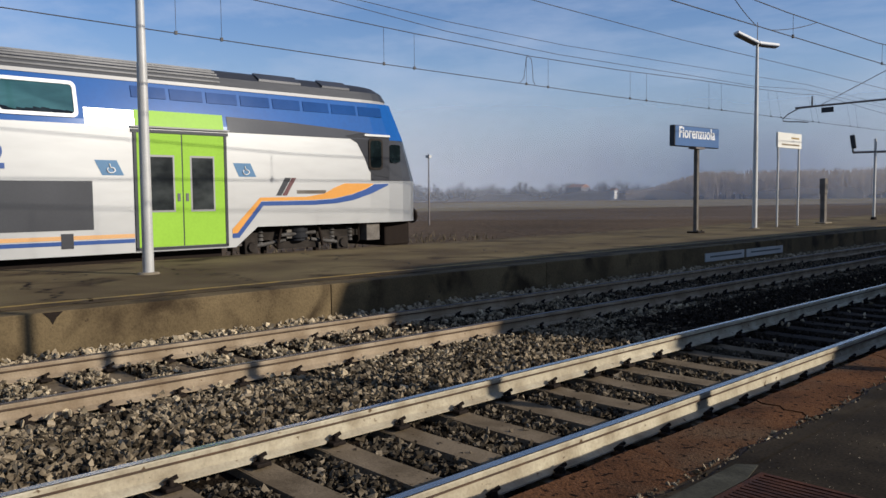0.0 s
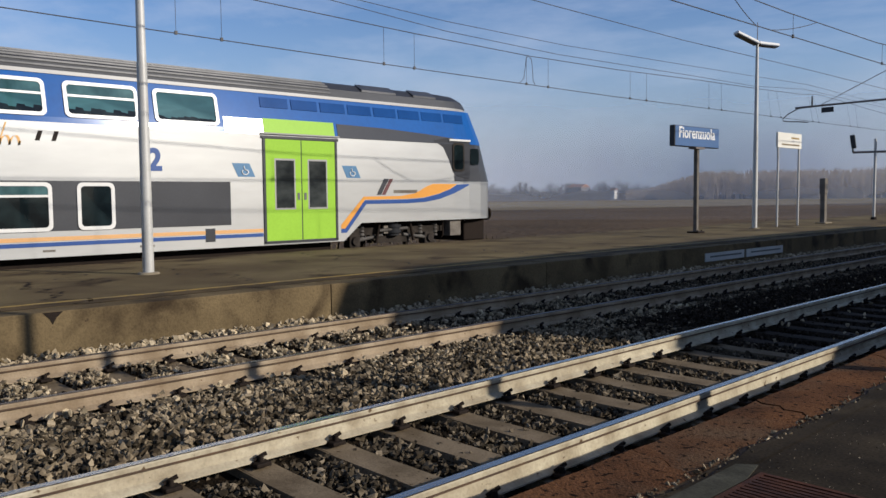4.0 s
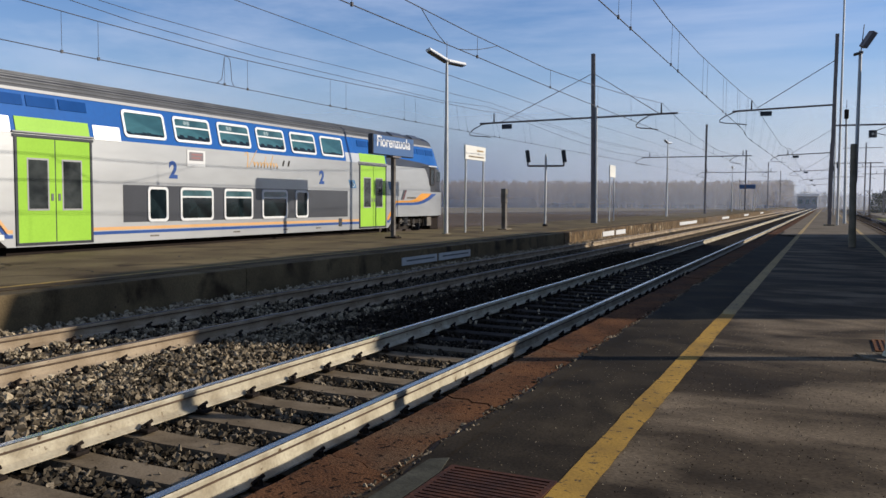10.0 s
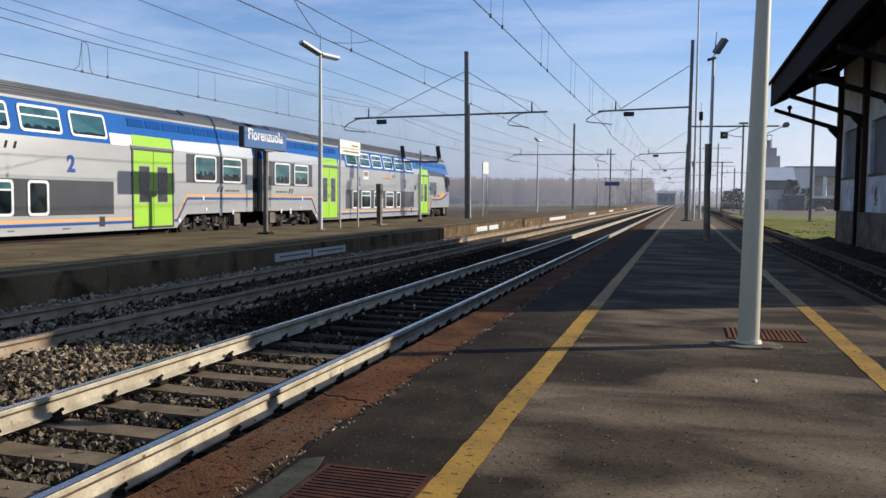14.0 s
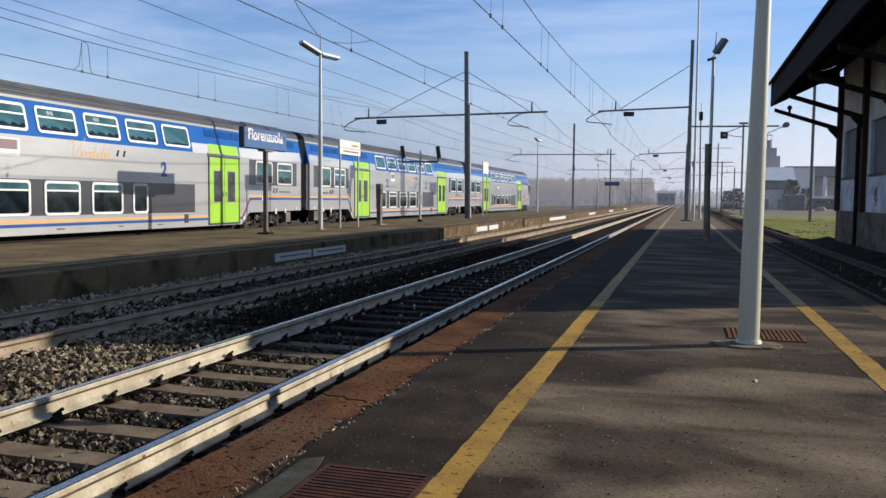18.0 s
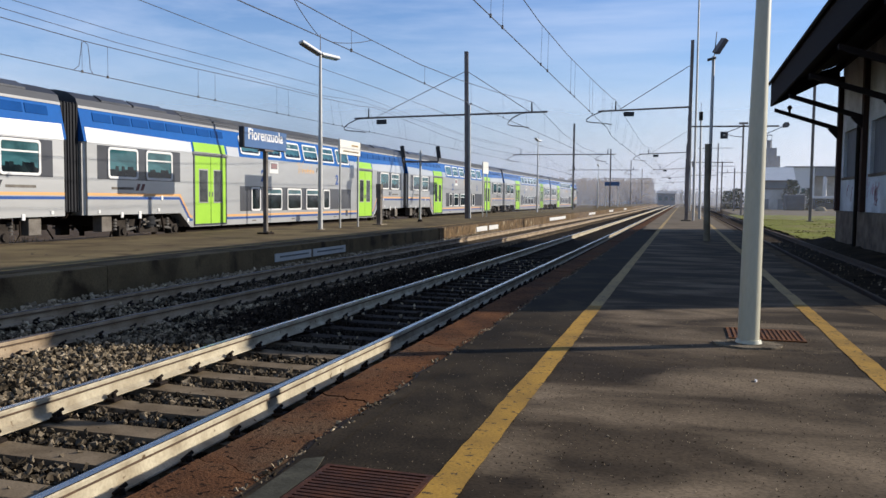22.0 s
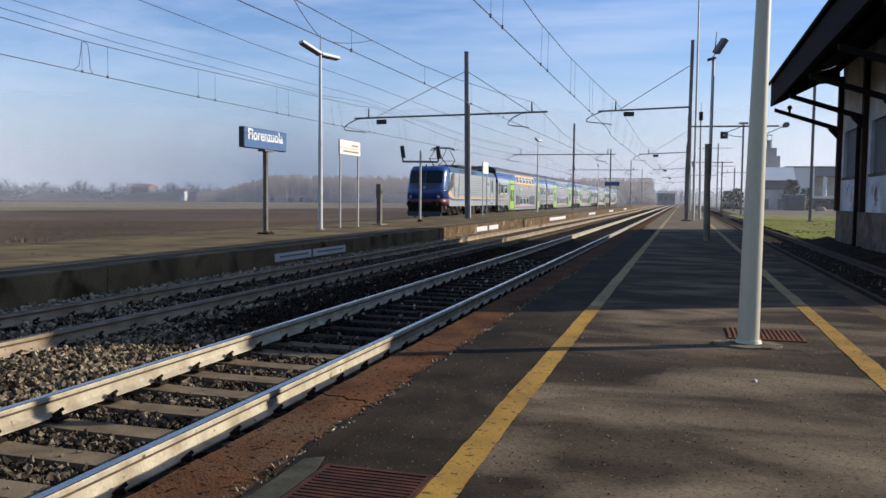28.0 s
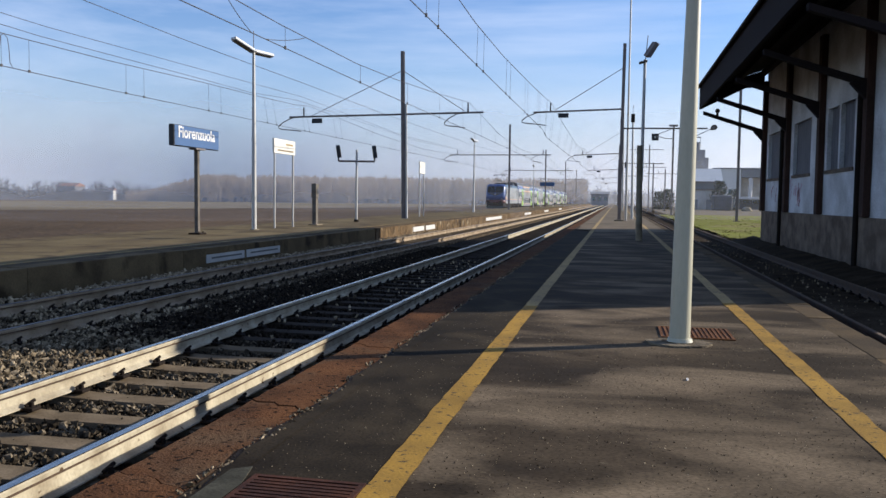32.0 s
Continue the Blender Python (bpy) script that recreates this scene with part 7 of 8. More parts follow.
# seconds, and where the leading coach's front door edge stands along the track
RUN = [(0, 8.49), (0.5, 8.61), (1, 8.82), (1.5, 9.03), (2, 9.37), (2.5, 9.75), (3, 10.21), (3.5, 10.74), (5.5, 13.87), (6, 14.91), (6.5, 16.07), (7,
       17.36), (7.5, 18.76), (8, 20.27), (8.5, 21.88), (9, 23.62), (9.5, 25.52), (10, 27.6), (10.5, 29.76), (11, 32.13), (11.5, 34.55), (12, 37.12), (12.5,
       39.79), (13, 42.66), (13.5, 45.81), (14, 49), (14.5, 52.35), (17, 71.19), (18, 79.74), (19, 88.73), (20, 98.51), (21, 108.78), (22, 119.6), (22.5,
       125.41), (23, 131.25), (24, 143.23), (25, 156), (25.5, 162.58), (27.5, 189.84), (28, 197.14), (29, 212.12), (30, 227.75), (31, 243.43), (32, 259.03)]


# ---- the warehouse ----
def warehouse():
    w = thing("warehouse", "old goods warehouse with white plaster, timber posts and deep canopy", "warehouse", kind="structure")
    x, y0, y1, back = 6.21, 16.07, 36.92, 12.5
    wins = [(33.55, 36.15), (28.60, 31.25), (25.22, 26.50), (23.65, 25.05)]
    cuts = sorted(wins)
    ys = [y0]
    for a, b in cuts:
        ys += [a, b]
    ys.append(y1)
    bm = bmesh.new()
    for a, b in zip(ys[::2], ys[1::2]):
        box(bm, x, x + 0.42, a, b, 1.18, 7.15)
    for a, b in cuts:
        box(bm, x, x + 0.42, a, b, 1.18, 2.49)
        box(bm, x, x + 0.42, a, b, 4.34, 7.15)
    part("wall", bm, WALL_WHITE, w, "stained white plaster wall")
    for a, b in ((y1 - 0.4, y1), (y0, y0 + 0.4)):
        bm = bmesh.new()
        prism(bm, [(x + 0.42, -0.4), (back, -0.4), (back, 6.38), (9.2, 8.32), (x + 0.42, 7.23)], a, b, "y")
        part("gable_wall", bm, WALL_WHITE, w)
    bm = bmesh.new()
    box(bm, back - 0.4, back, y0 + 0.4, y1 - 0.4, -0.4, 6.36)
    part("back_wall", bm, WALL_WHITE, w)
    bm = bmesh.new()
    box(bm, x - 0.08, x + 0.42, y0, y1, -0.45, 1.18, 0.02)
    part("plinth", bm, PLINTH, w, "dark grey masonry plinth")
    for a, b in wins:
        bm = bmesh.new()
        box(bm, x + 0.15, x + 0.20, a, b, 2.51, 4.35)
        s = part("shutter", bm, SHUTTER, w, "closed grey boarded window")
        n = max(2, int((b - a) / 0.3))
        for i in range(n):
            bm = bmesh.new()
            box(bm, x + 0.125, x + 0.149, a + (b - a) * i / n + 0.01, a + (b - a) * (i + 1) / n - 0.01, 2.53, 4.34)
            part("board", bm, SHUTTER, s)
        bm = bmesh.new()
        box(bm, x - 0.05, x + 0.15, a - 0.06, b + 0.06, 2.41, 2.51)
        part("sill", bm, PLINTH, w)
    for y in (17.30, 22.18, 26.97, 31.90, 36.74):
        bm = bmesh.new()
        box(bm, x - 0.18, x - 0.003, y - 0.20, y + 0.16, 1.183, 6.64, 0.02)
        p = part("timber_post", bm, BROWN_WOOD, w, "dark brown timber post")
        bm = bmesh.new()
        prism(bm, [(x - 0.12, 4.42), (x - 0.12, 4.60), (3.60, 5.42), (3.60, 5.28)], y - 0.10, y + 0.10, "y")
        part("strut", bm, SHADE_BOARDS, p)
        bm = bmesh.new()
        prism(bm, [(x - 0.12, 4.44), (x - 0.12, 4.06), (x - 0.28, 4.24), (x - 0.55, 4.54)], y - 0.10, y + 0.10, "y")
        part("knee", bm, SHADE_BOARDS, p)
    bm = bmesh.new()
    ball(bm, (4.17, 36.60, 5.42), 0.10)
    tube(bm, (4.17, 36.60, 5.22), (4.17, 36.60, 5.36), 0.05, n=8)
    part("canopy_lamp", bm, IRON, w, "small dark round lamp on the strut")
    for y in (22.72, 32.70):
        bm = bmesh.new()
        tube(bm, (x - 0.13, y, -0.3), (x - 0.13, y, 4.32), 0.075, n=10)
        tube(bm, (x - 0.13, y, 4.32), (x - 0.02, y, 4.50), 0.07, n=8)
        part("downpipe", bm, IRON, w)
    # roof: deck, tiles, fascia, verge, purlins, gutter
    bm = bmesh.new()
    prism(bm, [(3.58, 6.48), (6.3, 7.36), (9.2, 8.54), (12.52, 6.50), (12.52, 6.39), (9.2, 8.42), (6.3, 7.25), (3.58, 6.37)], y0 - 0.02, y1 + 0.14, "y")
    part("roof_deck", bm, SHADE_BOARDS, w, "boarded canopy underside, its shade put into the dark colour")
    bm = bmesh.new()
    prism(bm, [(3.40, 6.55), (6.3, 7.48), (9.2, 8.66), (12.6, 6.58), (12.6, 6.51), (9.2, 8.57), (6.3, 7.41), (3.40, 6.47)], y0 - 0.05, y1 + 0.20, "y")
    part("roof_tiles", bm, ROOF_TILE, w, "dull red tiled roof")
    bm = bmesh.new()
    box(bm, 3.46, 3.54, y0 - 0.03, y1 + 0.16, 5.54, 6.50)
    part("fascia", bm, SHADE_BOARDS, w, "timber fascia board, darkened for its side away from the sun")
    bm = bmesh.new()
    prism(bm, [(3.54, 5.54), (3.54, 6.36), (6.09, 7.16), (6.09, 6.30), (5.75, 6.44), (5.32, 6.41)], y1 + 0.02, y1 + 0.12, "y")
    part("verge_board", bm, SHADE_BOARDS, w)
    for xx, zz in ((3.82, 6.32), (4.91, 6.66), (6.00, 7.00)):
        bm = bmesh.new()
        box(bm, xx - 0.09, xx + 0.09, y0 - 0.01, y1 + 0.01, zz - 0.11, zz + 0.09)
        part("purlin", bm, SHADE_BOARDS, w)
    bm = bmesh.new()
    tube(bm, (3.38, y0 - 0.05, 6.47), (3.38, y1 + 0.18, 6.47), 0.06, n=10)
    part("gutter", bm, IRON, w)
    # faded red scrawl on the plaster, as bent strokes
    rng = random.Random(11)
    for ya, yb, count, m_, lab in ((29.75, 31.45, 11, PINK, "faded pink graffiti scrawl"), (29.8, 31.3, 4, GRAFFITI_RED, "dark red graffiti stroke"), (34.0, 35.1, 4, GRAFFITI_RED, "dark red graffiti stroke")):
        for i in range(count):
            yy, zz = rng.uniform(ya, yb), rng.uniform(1.32, 2.05)
            n, w_, h = 7, rng.uniform(0.05, 0.11), rng.uniform(0.25, 0.45)
            turn, r = rng.uniform(0.4, 1.0), rng.uniform(0.10, 0.22)
            pts = [(yy + r * math.sin(k * turn), min(2.36, zz + h * k / n + 0.06 * math.cos(k * 1.3))) for k in range(n)]
            bm = bmesh.new()
            lo = [bm.verts.new((x - 0.003, a - w_ / 2, b)) for a, b in pts]
            hi = [bm.verts.new((x - 0.003, a + w_ / 2, b + 0.04)) for a, b in pts]
            for k in range(n - 1):
                bm.faces.new((lo[k], hi[k], hi[k + 1], lo[k + 1]))
            part("graffiti", bm, m_, w, lab)
    # unseen block behind the front range, added to lengthen the shade on the platform
    bm = bmesh.new()
    box(bm, 7.6, 13.5, 36.95, 41.0, -0.4, 6.2)
    part("rear_shade_block", bm, WALL_WHITE, w, "unseen plain block behind the front range, added for its shade")
    bm = bmesh.new()
    prism(bm, [(7.4, 6.2), (13.7, 6.2), (10.5, 7.1)], 36.95, 41.2, "y")
    part("rear_shade_roof", bm, ROOF_TILE, w)
    return w


warehouse()


# ---- the distance ----
def bare_tree(vs, fs, x, y, z, h, rng, twigs=9, spread=0.16):
    """A tapered trunk with steep bare limbs and twigs, added to the lists."""
    def blade(p, q, r0, r1):
        k = len(vs)
        d = (q[0] - p[0], q[1] - p[1])
        for s, (c, r) in ((0, (p, r0)), (1, (q, r1))):
            for a in (0.3, 2.4, 4.5):
                vs.append((c[0] + r * math.cos(a), c[1] + r * math.sin(a), c[2]))
        for i in range(3):
            j = (i + 1) % 3
            fs.append((k + i, k + j, k + 3 + j, k + 3 + i))
    top = (x + rng.uniform(-0.3, 0.3), y, z + h)
    blade((x, y, z), top, 0.02 * h, 0.004 * h)
    for i in range(twigs):
        t = rng.uniform(0.18, 0.9)
        a = rng.uniform(0, 6.283)
        r = h * spread * rng.uniform(0.5, 1.0) * (1.15 - t)
        p = (x, y, z + h * t)
        q = (x + r * math.cos(a) * 1.3, y + r * math.sin(a), z + h * min(1.02, t + rng.uniform(0.12, 0.30)))
        blade(p, q, 0.008 * h, 0.003 * h)
        for m in range(2):
            s = rng.uniform(0.4, 0.95)
            o = tuple(u + (w - u) * s for u, w in zip(p, q))
            b = a + rng.uniform(-1.2, 1.2)
            blade(o, (o[0] + 0.5 * r * math.cos(b), o[1] + 0.5 * r * math.sin(b), o[2] + h * rng.uniform(0.05, 0.13)), 0.006 * h, 0.003 * h)


def wood(name, label, trees, seed, material=None):
    rng = random.Random(seed)
    vs, fs = [], []
    for x, y, z, h, k, s in trees(rng):
        bare_tree(vs, fs, x, y, z, h, rng, k, s)
    me = bpy.data.meshes.new(name)
    me.from_pydata(vs, [], fs)
    me.update()
    me.materials.append(material or BARK)
    return tagged(new(name, me), label, "trees", kind="stuff")


def polar(az, d):
    a = radians(az)
    return -d * math.sin(a), d * math.cos(a)


def poplars(rng):
    for i in range(3200):
        az = rng.uniform(2.0, 33.5)
        d = rng.uniform(330, 430)
        x, y = polar(az, d)
        k = max(0.35, min(1.0, (34.5 - az) / 6.0))
        yield x, y, -0.5, d * math.tan(radians(1.72)) * k * rng.uniform(0.8, 1.02), 12, 0.17


def hedges(rng):
    for i in range(1500):
        az = rng.uniform(31, 62)
        d = rng.uniform(420, 620)
        x, y = polar(az, d)
        grow = 0.75 + 0.45 * noise.noise((az * 0.9, 2.0, 0.0))
        yield x, y, -0.5, rng.uniform(5.0, 11.5) * grow, 11, 0.6
    for i in range(260):
        x, y = polar(rng.choice((rng.uniform(1.2, 3.2), rng.uniform(-4.5, -0.2), rng.uniform(-0.8, 1.2))), rng.uniform(330, 520))
        yield x, y, -0.5, rng.uniform(3.5, 8.0), 12, 0.6


wood("poplar_wood", "grey bare poplar plantation in winter mist", poplars, 4)
wood("hedgerow", "low grey bare hedgerow trees far across the field", hedges, 5, HEDGE)


def understory():
    """Low scrub that closes the foot of the wood."""
    rng = random.Random(8)
    vs, fs = [], []
    for i in range(1500):
        az, d = rng.uniform(2, 32), rng.uniform(335, 600)
        x, y = polar(az, d)
        r, h = rng.uniform(1.5, 4), rng.uniform(0.5, 1.5)
        k = len(vs)
        vs += [(x + r * math.cos(t) * rng.uniform(0.7, 1), y + r * math.sin(t), -0.6) for t in (0, 1.05, 2.1, 3.14, 4.2, 5.24)]
        vs += [(x + 0.6 * r * math.cos(t) * rng.uniform(0.5, 1.1), y + 0.6 * r * math.sin(t), h * rng.uniform(0.6, 1)) for t in (0, 1.05, 2.1, 3.14, 4.2, 5.24)]
        fs += [(k + a, k + (a + 1) % 6, k + 6 + (a + 1) % 6, k + 6 + a) for a in range(6)] + [tuple(range(k + 6, k + 12))]
    me = bpy.data.meshes.new("scrub")
    me.from_pydata(vs, [], fs)
    me.materials.append(HEDGE)
    tagged(new("scrub", me), "low grey scrub at the foot of the wood", "scrub", kind="stuff")


understory()


def thicket():
    """Dense low growth under the hedgerow: many small ragged clumps."""
    rng = random.Random(21)
    vs, fs = [], []
    for i in range(26000):
        az, d = rng.uniform(31.5, 62), rng.uniform(400, 470)
        top = 3.6 + 2.6 * noise.noise((az * 0.7, 0.0, 5.0)) + 1.8 * noise.noise((az * 3.1, 0.0, 2.0))
        c = Vector((*polar(az, d), -0.8 + max(1.2, top) * rng.uniform(0, 1)))
        k = len(vs)
        for j in range(3):
            vs.append(tuple(c + Vector((rng.uniform(-1, 1), rng.uniform(-1, 1), rng.uniform(-0.8, 0.8))) * 0.9))
        fs.append((k, k + 1, k + 2))
    me = bpy.data.meshes.new("thicket")
    me.from_pydata(vs, [], fs)
    me.materials.append(HEDGE)
    tagged(new("thicket", me), "dense dark undergrowth below the hedgerow trees", "undergrowth", kind="stuff")


thicket()


def house(x, y, w, d, h, roof, wall, tile, label, name="house", windows=3):
    o = thing(name, label, name.replace("_", " "), "far buildings", at=pose(x, y, -0.5))
    bm = bmesh.new()
    box(bm, -w / 2, w / 2, -d / 2, d / 2, 0, h)
    wl_ = part("wall", bm, wall, o)
    bm = bmesh.new()
    if roof > 0:
        prism(bm, [(-d / 2 - 0.4, h), (d / 2 + 0.4, h), (0, h + roof)], -w / 2 - 0.4, w / 2 + 0.4, "x")
    else:
        box(bm, -w / 2 - 0.2, w / 2 + 0.2, -d / 2 - 0.2, d / 2 + 0.2, h, h + 0.25)
    part("roof", bm, tile, o)
    for i in range(windows):
        a = -w / 2 + w * (i + 0.5) / windows
        bm = bmesh.new()
        box(bm, a - 0.55, a + 0.55, -d / 2 - 0.03, -d / 2 + 0.05, h * 0.45, h * 0.45 + 1.4)
        part("window", bm, GLASS, wl_)
    return o


hx, hy = polar(36.75, 440)
house(hx, hy, 9.5, 8, 6.2, 1.6, SHUTTER, FAR_ROOF, "farmhouse with a red roof behind the hedgerow")
hx, hy = polar(34.3, 395)
house(hx, hy, 2.2, 2.4, 4.2, 1.0, FAR_WALL, ROOF_TILE, "narrow white house at the field's edge", windows=1)
house(-5.9, 305, 6.2, 8, 4.6, 0.9, SILO, SILO, "grey building at the far end of the line", "building", 3)


def white_works():
    """Long flat white works building with a sheltered bay at one end."""
    o = thing("industrial_building", "flat white industrial building beyond the yard", "industrial building", "far buildings", at=pose(0, 0, -0.45))
    bm = bmesh.new()
    box(bm, 26.4, 33.4, 235, 250, 0, 11.2)
    box(bm, 33.4, 44.0, 240, 250, 0, 11.2)
    part("wall", bm, FAR_PALE, o)
    bm = bmesh.new()
    box(bm, 26.2, 44.2, 234.6, 250.4, 11.2, 11.5)
    part("roof", bm, SILO, o)
    bm = bmesh.new()
    box(bm, 33.5, 44.0, 234.8, 239.9, 8.9, 11.1)
    part("canopy", bm, SILO, o, "grey canopy over the bay")
    bm = bmesh.new()
    box(bm, 33.5, 44.0, 239.8, 239.95, 0, 8.8)
    part("bay_wall", bm, FAR_WALL, o, "weathered wall inside the bay")
    for i in range(4):
        bm = bmesh.new()
        box(bm, 27.1 + 1.55 * i, 28.0 + 1.55 * i, 234.9, 235.05, 4.2, 5.6)
        part("window", bm, GLASS, o)


def sheet_shed():
    """Shed with a pale sheet roof, a grey upper wall and a lower lean-to."""
    o = thing("shed", "pale shed with a light sheet roof", "shed", "far buildings", at=pose(0, 0, -0.45))
    bm = bmesh.new()
    box(bm, 17.0, 25.6, 212, 222, 0, 7.0)
    part("wall", bm, SILO, o)
    bm = bmesh.new()
    prism(bm, [(211.4, 7.0), (217, 10.5), (222.6, 7.0)], 16.8, 25.9, "x")
    part("roof", bm, FAR_PALE, o, "light grey sheet roof")
    bm = bmesh.new()
    box(bm, 16.8, 25.9, 211.3, 211.45, 6.85, 7.15)
    part("gutter", bm, STEEL_DARK, o)
    bm = bmesh.new()
    box(bm, 17.2, 24.6, 208, 211.9, 0, 4.9)
    low = part("lean_to", bm, FAR_WALL, o, "pale plastered lean-to")
    bm = bmesh.new()
    box(bm, 17.0, 24.9, 207.7, 211.9, 4.95, 5.2)
    part("lean_to_roof", bm, STEEL_DARK, o)
    for x in (18.4, 21.6):
        bm = bmesh.new()
        box(bm, x, x + 1.2, 207.95, 208.05, 0.1, 2.6)
        part("door", bm, SILO, low)


white_works()
sheet_shed()


def silo():
    o = thing("silo", "grey concrete grain silo tower", "silo", at=pose(0, 340, -0.5))
    for x0, x1, h in ((30.4, 34.1, 22.8), (34.1, 35.4, 19.7)):
        bm = bmesh.new()
        box(bm, x0, x1, -3, 3, 0, h, 0.1)
        part("tower", bm, SILO, o)
    bm = bmesh.new()
    tube(bm, (31.5, 0, 22.8), (31.5, 0, 25.6), 0.75, n=14)
    part("hopper", bm, SILO, o)
    bm = bmesh.new()
    for k in (30.7, 32.3):
        tube(bm, (k, -0.6, 22.8), (k, -0.6, 28.0), 0.10)
    box(bm, 30.6, 32.5, -0.8, 0.8, 25.7, 25.95)
    box(bm, 30.6, 32.5, -0.8, 0.8, 27.8, 28.05)
    part("headframe", bm, SILO, o)


silo()


def bush(x, y, z, r, h, seed, label):
    rng = random.Random(seed)
    o = thing("bush", label, "bush", "bushes", at=pose(x, y, z))
    bm = bmesh.new()
    for i in range(7):
        a = rng.uniform(0, 6.28)
        tube(bm, (0, 0, -0.2), (r * 0.6 * math.cos(a), r * 0.6 * math.sin(a), h * 0.7), 0.05, 0.02, 5)
    part("stem", bm, BROWN_WOOD, o)
    vs, fs = [], []
    for i in range(900):
        a, t, u = rng.uniform(0, 6.28), rng.uniform(0, 1) ** 0.5, rng.uniform(0, 1)
        rad = r * t * (0.55 + 0.45 * math.sin(3.1 * u)) * (0.75 + 0.35 * noise.noise((math.cos(a) * 2, math.sin(a) * 2, u * 3 + seed)))
        c = Vector((rad * math.cos(a), rad * math.sin(a), h * u))
        k = len(vs)
        for j in range(3):
            vs.append(tuple(c + Vector((rng.uniform(-1, 1), rng.uniform(-1, 1), rng.uniform(-1, 1))) * 0.16 * r / 1.2))
        fs.append((k, k + 1, k + 2))
    me = bpy.data.meshes.new("crown")
    me.from_pydata(vs, [], fs)
    me.materials.append(BUSH_LEAF)
    cr = new("crown", me)
    cr.parent = o


bush(23.7, 200, -0.4, 2.6, 6.9, 1, "dark spiky evergreen behind the grey heap")
bush(26.8, 199, -0.4, 1.6, 5.0, 2, "dark shrub beside the parked truck")
bush(9.9, 200, -0.4, 2.0, 4.3, 4, "dark wide bush beyond the siding")
bush(12.3, 206, -0.4, 2.3, 4.9, 5, "dark wide bush beyond the siding")


def heaps():
    for x, y, s, tall, m_, lab in ((27.6, 184, 1.2, 0.7, CONCRETE_PALE, "pale heap of sand in the yard"), (8.3, 108, 1.0, 0.7, DARK_DIRT, "dark heap at the foot of the mast")):
        bm = bmesh.new()
        bmesh.ops.create_icosphere(bm, subdivisions=3, radius=s)
        for v in bm.verts:
            v.co *= 1 + 0.25 * noise.noise(v.co * 1.1)
            v.co.z = max(-0.2, v.co.z * tall)
            v.co += Vector((x, y, -0.25))
        solo("rubble_heap", bm, m_, lab, "rubble", "rubble heaps")


def covered_stack():
    bm = bmesh.new()
    box(bm, 21.5, 25.6, 191.5, 195.5, -0.4, 3.1, 0.35)
    bmesh.ops.subdivide_edges(bm, edges=bm.edges[:], cuts=2, use_grid_fill=True)
    for v in bm.verts:
        v.co += 0.18 * noise.noise_vector(v.co * 0.7)
    solo("covered_stack", bm, SHUTTER, "grey sheeted stack before the evergreen", "stack")


heaps()
covered_stack()


def parked_van():
    o = thing("parked_truck", "dark parked truck with a pale roof in the yard", "truck", at=pose(29.4, 188, -0.4) @ Matrix.Scale(1.25, 4))
    bm = bmesh.new()
    prism(bm, [(-2.4, 0.35), (2.4, 0.35), (2.4, 1.1), (1.5, 1.35), (0.9, 2.05), (-2.4, 2.15)], -0.95, 0.95, "y")
    body = part("body", bm, VAN_PAINT, o)
    bm = bmesh.new()
    box(bm, -2.42, 0.85, -0.97, 0.97, 2.15, 2.55, 0.08)
    part("roof", bm, SIGN_WHITE, o, "pale roof")
    for x0, x1 in ((-1.9, -0.7), (-0.5, 0.8)):
        bm = bmesh.new()
        box(bm, x0, x1, -0.975, -0.94, 1.4, 2.0)
        part("window", bm, GLASS_DARK, body)
    for x0 in (-1.5, 1.5):
        for y0 in (-0.85, 0.85):
            bm = bmesh.new()
            tube(bm, (x0, y0 - 0.11, 0.33), (x0, y0 + 0.11, 0.33), 0.33, n=16)
            part("wheel", bm, RUBBER, o)


def white_tank():
    o = thing("storage_tank", "upright white storage tank before the building", "tank", at=pose(35.6, 233, -0.45))
    bm = bmesh.new()
    tube(bm, (0, 0, 0), (0, 0, 8.4), 0.5, n=20)
    part("shell", bm, SIGN_WHITE, o)
    bm = bmesh.new()
    tube(bm, (0, 0, 8.4), (0, 0, 8.8), 0.5, 0.1, n=20)
    part("lid", bm, SIGN_WHITE, o)


def yard_lamp():
    o = thing("street_lamp", "tall grey yard lamp with a long arm", "street lamp", at=pose(8.9, 100, -0.5))
    bm = bmesh.new()
    tube(bm, (0, 0, 0), (0, 0, 9.8), 0.11, 0.07, 10)
    part("pole", bm, SILO, o)
    bm = bmesh.new()
    tube(bm, (0, 0, 9.75), (1.9, 0, 10.65), 0.05, n=8)
    part("arm", bm, SILO, o)
    bm = bmesh.new()
    prism(bm, [(1.75, 10.45), (2.35, 10.5), (2.5, 10.75), (2.35, 11.05), (1.95, 11.05), (1.75, 10.8)], -0.2, 0.2, "y")
    part("lamp_head", bm, BLACK, o, "dark lamp head")


parked_van()
white_tank()
yard_lamp()


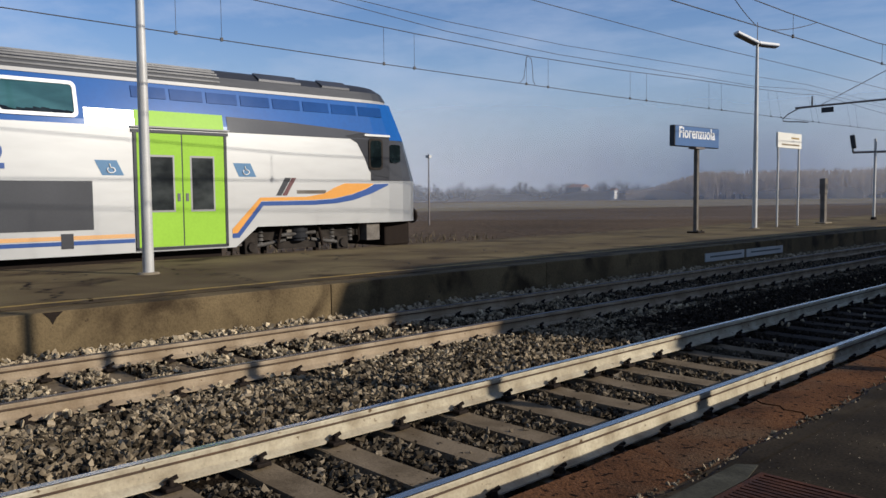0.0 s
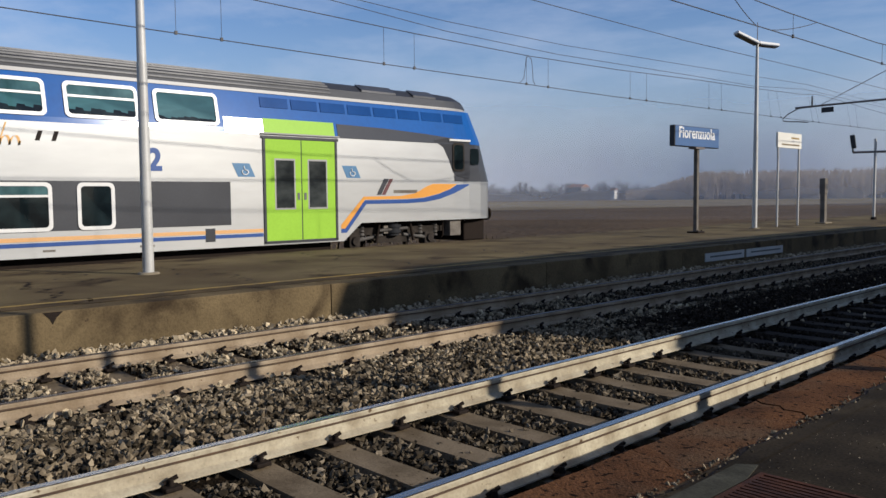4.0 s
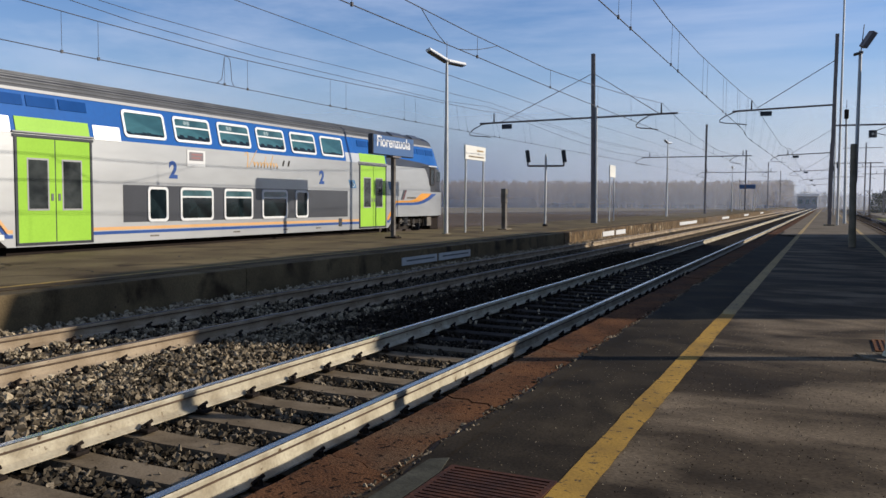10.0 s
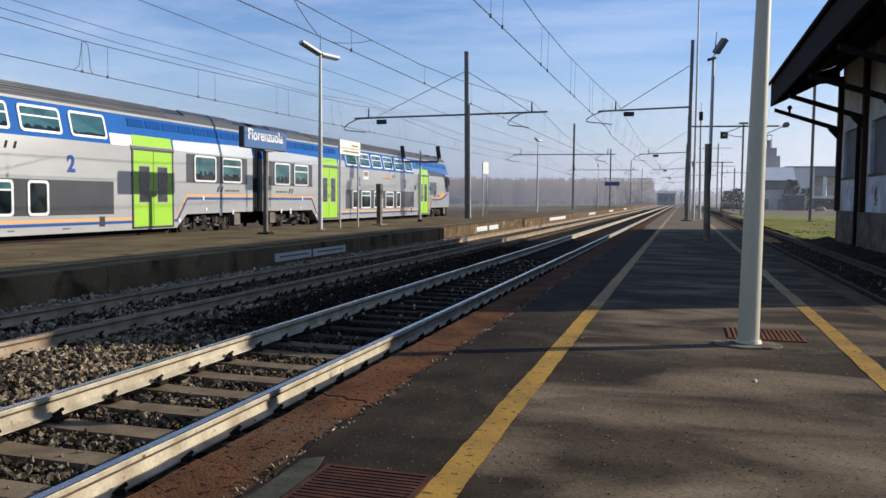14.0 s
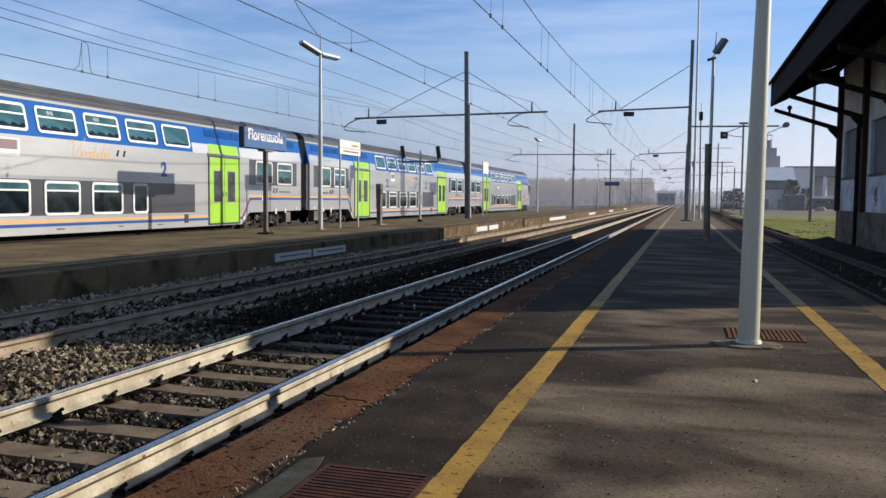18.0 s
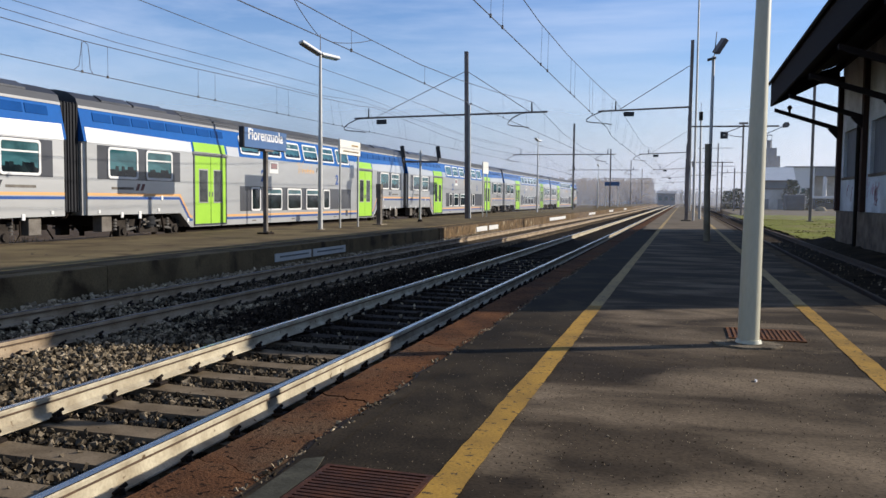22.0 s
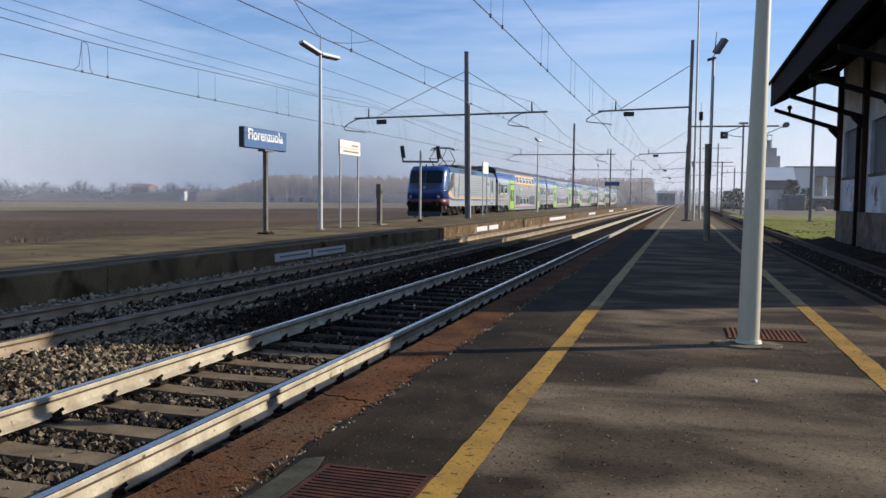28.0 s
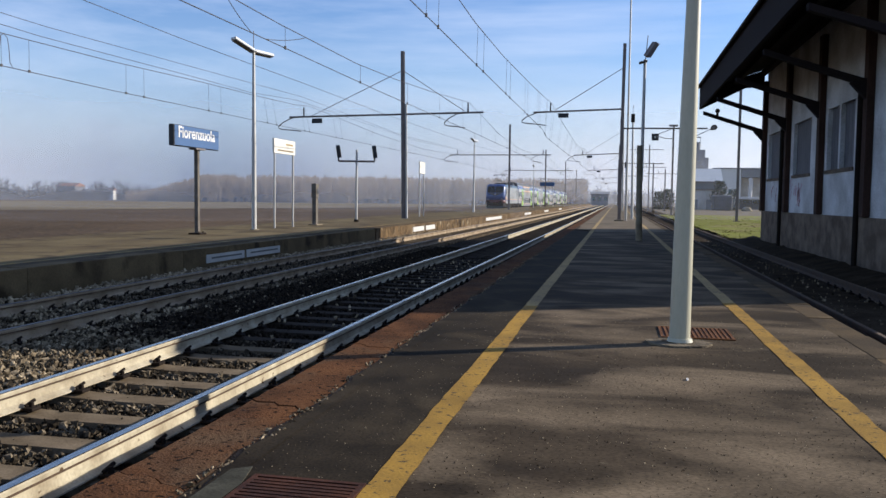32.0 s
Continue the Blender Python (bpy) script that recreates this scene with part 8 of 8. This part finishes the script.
def weeds(label, x0, x1, y0, y1, n, z, low, high, width, material, seed):
    rng = np.random.default_rng(seed)
    x, y = rng.uniform(x0, x1, n), rng.uniform(y0, y1, n)
    # tufts gather in clumps
    x = np.clip(x + 0.8 * np.sin(y * 2.1) + 0.5 * np.sin(y * 5.3 + x), x0, x1)
    h = low + (high - low) * rng.uniform(0, 1, n) ** 2
    z0, w = np.full(n, z), np.full(n, width)
    a = rng.uniform(0, 6.28, n)
    vs = np.zeros((n, 3, 3))
    for j, k in ((0, -1), (1, 1)):
        vs[:, j] = np.stack([x + k * w * np.cos(a), y + k * w * np.sin(a), z0], 1)
    vs[:, 2] = np.stack([x + rng.normal(0, 0.1, n), y + rng.normal(0, 0.1, n), z0 + h], 1)
    me = bpy.data.meshes.new("weeds")
    me.from_pydata(vs.reshape(-1, 3).tolist(), [], np.arange(n * 3).reshape(-1, 3).tolist())
    me.materials.append(material)
    tagged(new("weeds", me), label, "weeds", kind="stuff")


def edge_slab():
    bm = bmesh.new()
    prism(bm, [(-1.66, 2.2), (-1.54, 2.2), (-1.53, 3.30), (-1.58, 3.52), (-1.66, 3.46)], NEAR_Z - 0.02, NEAR_Z + 0.008, "z")
    solo("concrete_patch", bm, PATCH_GREY, "worn grey concrete patch beside the drain cover", "concrete", kind="structure")


def dirt_bank():
    """Dark bare earth sloping from the siding up to the warehouse wall."""
    bm = bmesh.new()
    rows = []
    ny = 150
    for i in range(9):
        u = i / 8
        x = 5.05 + 1.3 * u
        rows.append([bm.verts.new((x, -2 + 42.0 * j / ny, -0.34 + 0.31 * u ** 0.8 + 0.05 * noise.noise((x * 2.1, j * 0.35, 4.0)) + 0.03 * noise.noise((x * 6, j * 1.3, 1.0)))) for j in range(ny + 1)])
    for a, b in zip(rows, rows[1:]):
        for j in range(ny):
            bm.faces.new((a[j], b[j], b[j + 1], a[j + 1])).smooth = True
    solo("dirt_bank", bm, DARK_DIRT, "dark bare earth bank along the warehouse wall", "earth bank", kind="structure")


edge_slab()
dirt_bank()
weeds("dry brown weeds along the far track", -24, -20.2, 2, 70, 1200, -0.6, 0.08, 0.4, 0.05, DRY_GRASS, 12)
weeds("sparse dry stalks at the edge of the field", -38, -24, 2, 30, 1700, -0.62, 0.05, 0.38, 0.03, DRY_GRASS, 13)
weeds("short green winter grass of the yard", 5.6, 22, 37.6, 100, 6000, -0.28, 0.03, 0.08, 0.05, GRASS, 14)
sheet("verge", -25, -20.6, -40, 420, -0.55, DRY_GRASS, "strip of dry weeds beyond the far track", "verge", 4, 60, 0.12, 2.5)


def field_pole():
    o = thing("field_pole", "thin wooden pole with a lamp in the field", "pole", "field poles", at=pose(*polar(47.25, 60), -0.6))
    bm = bmesh.new()
    tube(bm, (0, 0, 0), (0, 0, 5.3), 0.06, 0.04)
    part("pole", bm, STEEL_DARK, o)
    bm = bmesh.new()
    box(bm, -0.2, 0.2, -0.12, 0.12, 5.0, 5.2)
    part("lamp_head", bm, STEEL, o)


field_pole()


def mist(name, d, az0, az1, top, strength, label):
    """Distant haze drawn as a pale, see-through curved veil, thinner towards its top."""
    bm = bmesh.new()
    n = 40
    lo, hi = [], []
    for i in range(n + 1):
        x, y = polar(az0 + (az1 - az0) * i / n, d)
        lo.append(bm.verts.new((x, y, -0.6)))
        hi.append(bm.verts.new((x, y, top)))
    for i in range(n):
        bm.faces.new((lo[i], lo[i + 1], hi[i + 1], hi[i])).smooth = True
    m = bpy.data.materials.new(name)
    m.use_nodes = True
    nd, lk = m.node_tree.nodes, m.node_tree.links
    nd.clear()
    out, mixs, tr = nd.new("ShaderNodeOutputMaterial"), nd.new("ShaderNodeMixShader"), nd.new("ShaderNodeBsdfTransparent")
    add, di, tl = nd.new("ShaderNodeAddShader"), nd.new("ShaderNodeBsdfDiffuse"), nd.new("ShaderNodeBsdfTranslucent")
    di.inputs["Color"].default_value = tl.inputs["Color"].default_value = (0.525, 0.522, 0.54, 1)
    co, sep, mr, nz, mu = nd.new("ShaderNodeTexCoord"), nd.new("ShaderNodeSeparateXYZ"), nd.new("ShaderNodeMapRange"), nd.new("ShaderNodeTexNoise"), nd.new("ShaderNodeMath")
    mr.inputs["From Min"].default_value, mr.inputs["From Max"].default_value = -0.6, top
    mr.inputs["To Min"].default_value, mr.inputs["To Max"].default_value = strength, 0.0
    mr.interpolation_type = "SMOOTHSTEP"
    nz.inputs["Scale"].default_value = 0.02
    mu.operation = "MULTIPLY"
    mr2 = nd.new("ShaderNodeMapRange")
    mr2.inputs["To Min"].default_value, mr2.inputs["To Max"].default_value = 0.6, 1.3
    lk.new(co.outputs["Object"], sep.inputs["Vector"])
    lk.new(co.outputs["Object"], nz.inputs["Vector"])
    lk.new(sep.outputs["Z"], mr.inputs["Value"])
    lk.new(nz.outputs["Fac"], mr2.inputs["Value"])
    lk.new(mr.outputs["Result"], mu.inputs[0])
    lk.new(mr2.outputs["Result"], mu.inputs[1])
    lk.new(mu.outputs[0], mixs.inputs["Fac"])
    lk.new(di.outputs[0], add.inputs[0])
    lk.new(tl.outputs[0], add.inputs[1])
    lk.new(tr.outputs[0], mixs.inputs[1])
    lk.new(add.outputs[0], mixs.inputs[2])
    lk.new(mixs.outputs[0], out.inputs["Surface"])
    tagged(solo(name, bm, m, label, "mist"), kind="structure")


# added veil sheets that pale the far trees, fields and coaches like haze
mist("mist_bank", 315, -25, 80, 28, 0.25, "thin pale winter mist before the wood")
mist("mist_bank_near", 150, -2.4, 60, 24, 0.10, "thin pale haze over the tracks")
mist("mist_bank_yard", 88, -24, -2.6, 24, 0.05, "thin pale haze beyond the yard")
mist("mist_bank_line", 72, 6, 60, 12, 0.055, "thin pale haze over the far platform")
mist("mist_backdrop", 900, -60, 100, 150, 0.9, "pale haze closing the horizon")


# ---- what moves ----
def motions():
    for thing_, k in TRAIN:
        walk(thing_, [(t, pose(TRACK_C, d - 8.025 - PITCH * k, 0)) for t, d in RUN])
    # wheels roll with the distance run
    ts, ds = [t for t, _ in RUN], [d for _, d in RUN]
    rows, last = [], None
    for i in range(961):
        t = i / FPS
        a = (np.interp(t, ts, ds) - ds[0]) / 0.46
        if last is None or a - last > 0.55 or i == 960:
            rows.append((t, math.degrees(a)))
            last = a
    for thing_, k in TRAIN:
        for w in [o for o in thing_.children if o.name.startswith("wheelset")]:
            v = w.matrix_local.translation.copy()
            walk(w, [(t, pose(v.x, v.y, v.z, -(a % 360))) for t, a in rows])


motions()
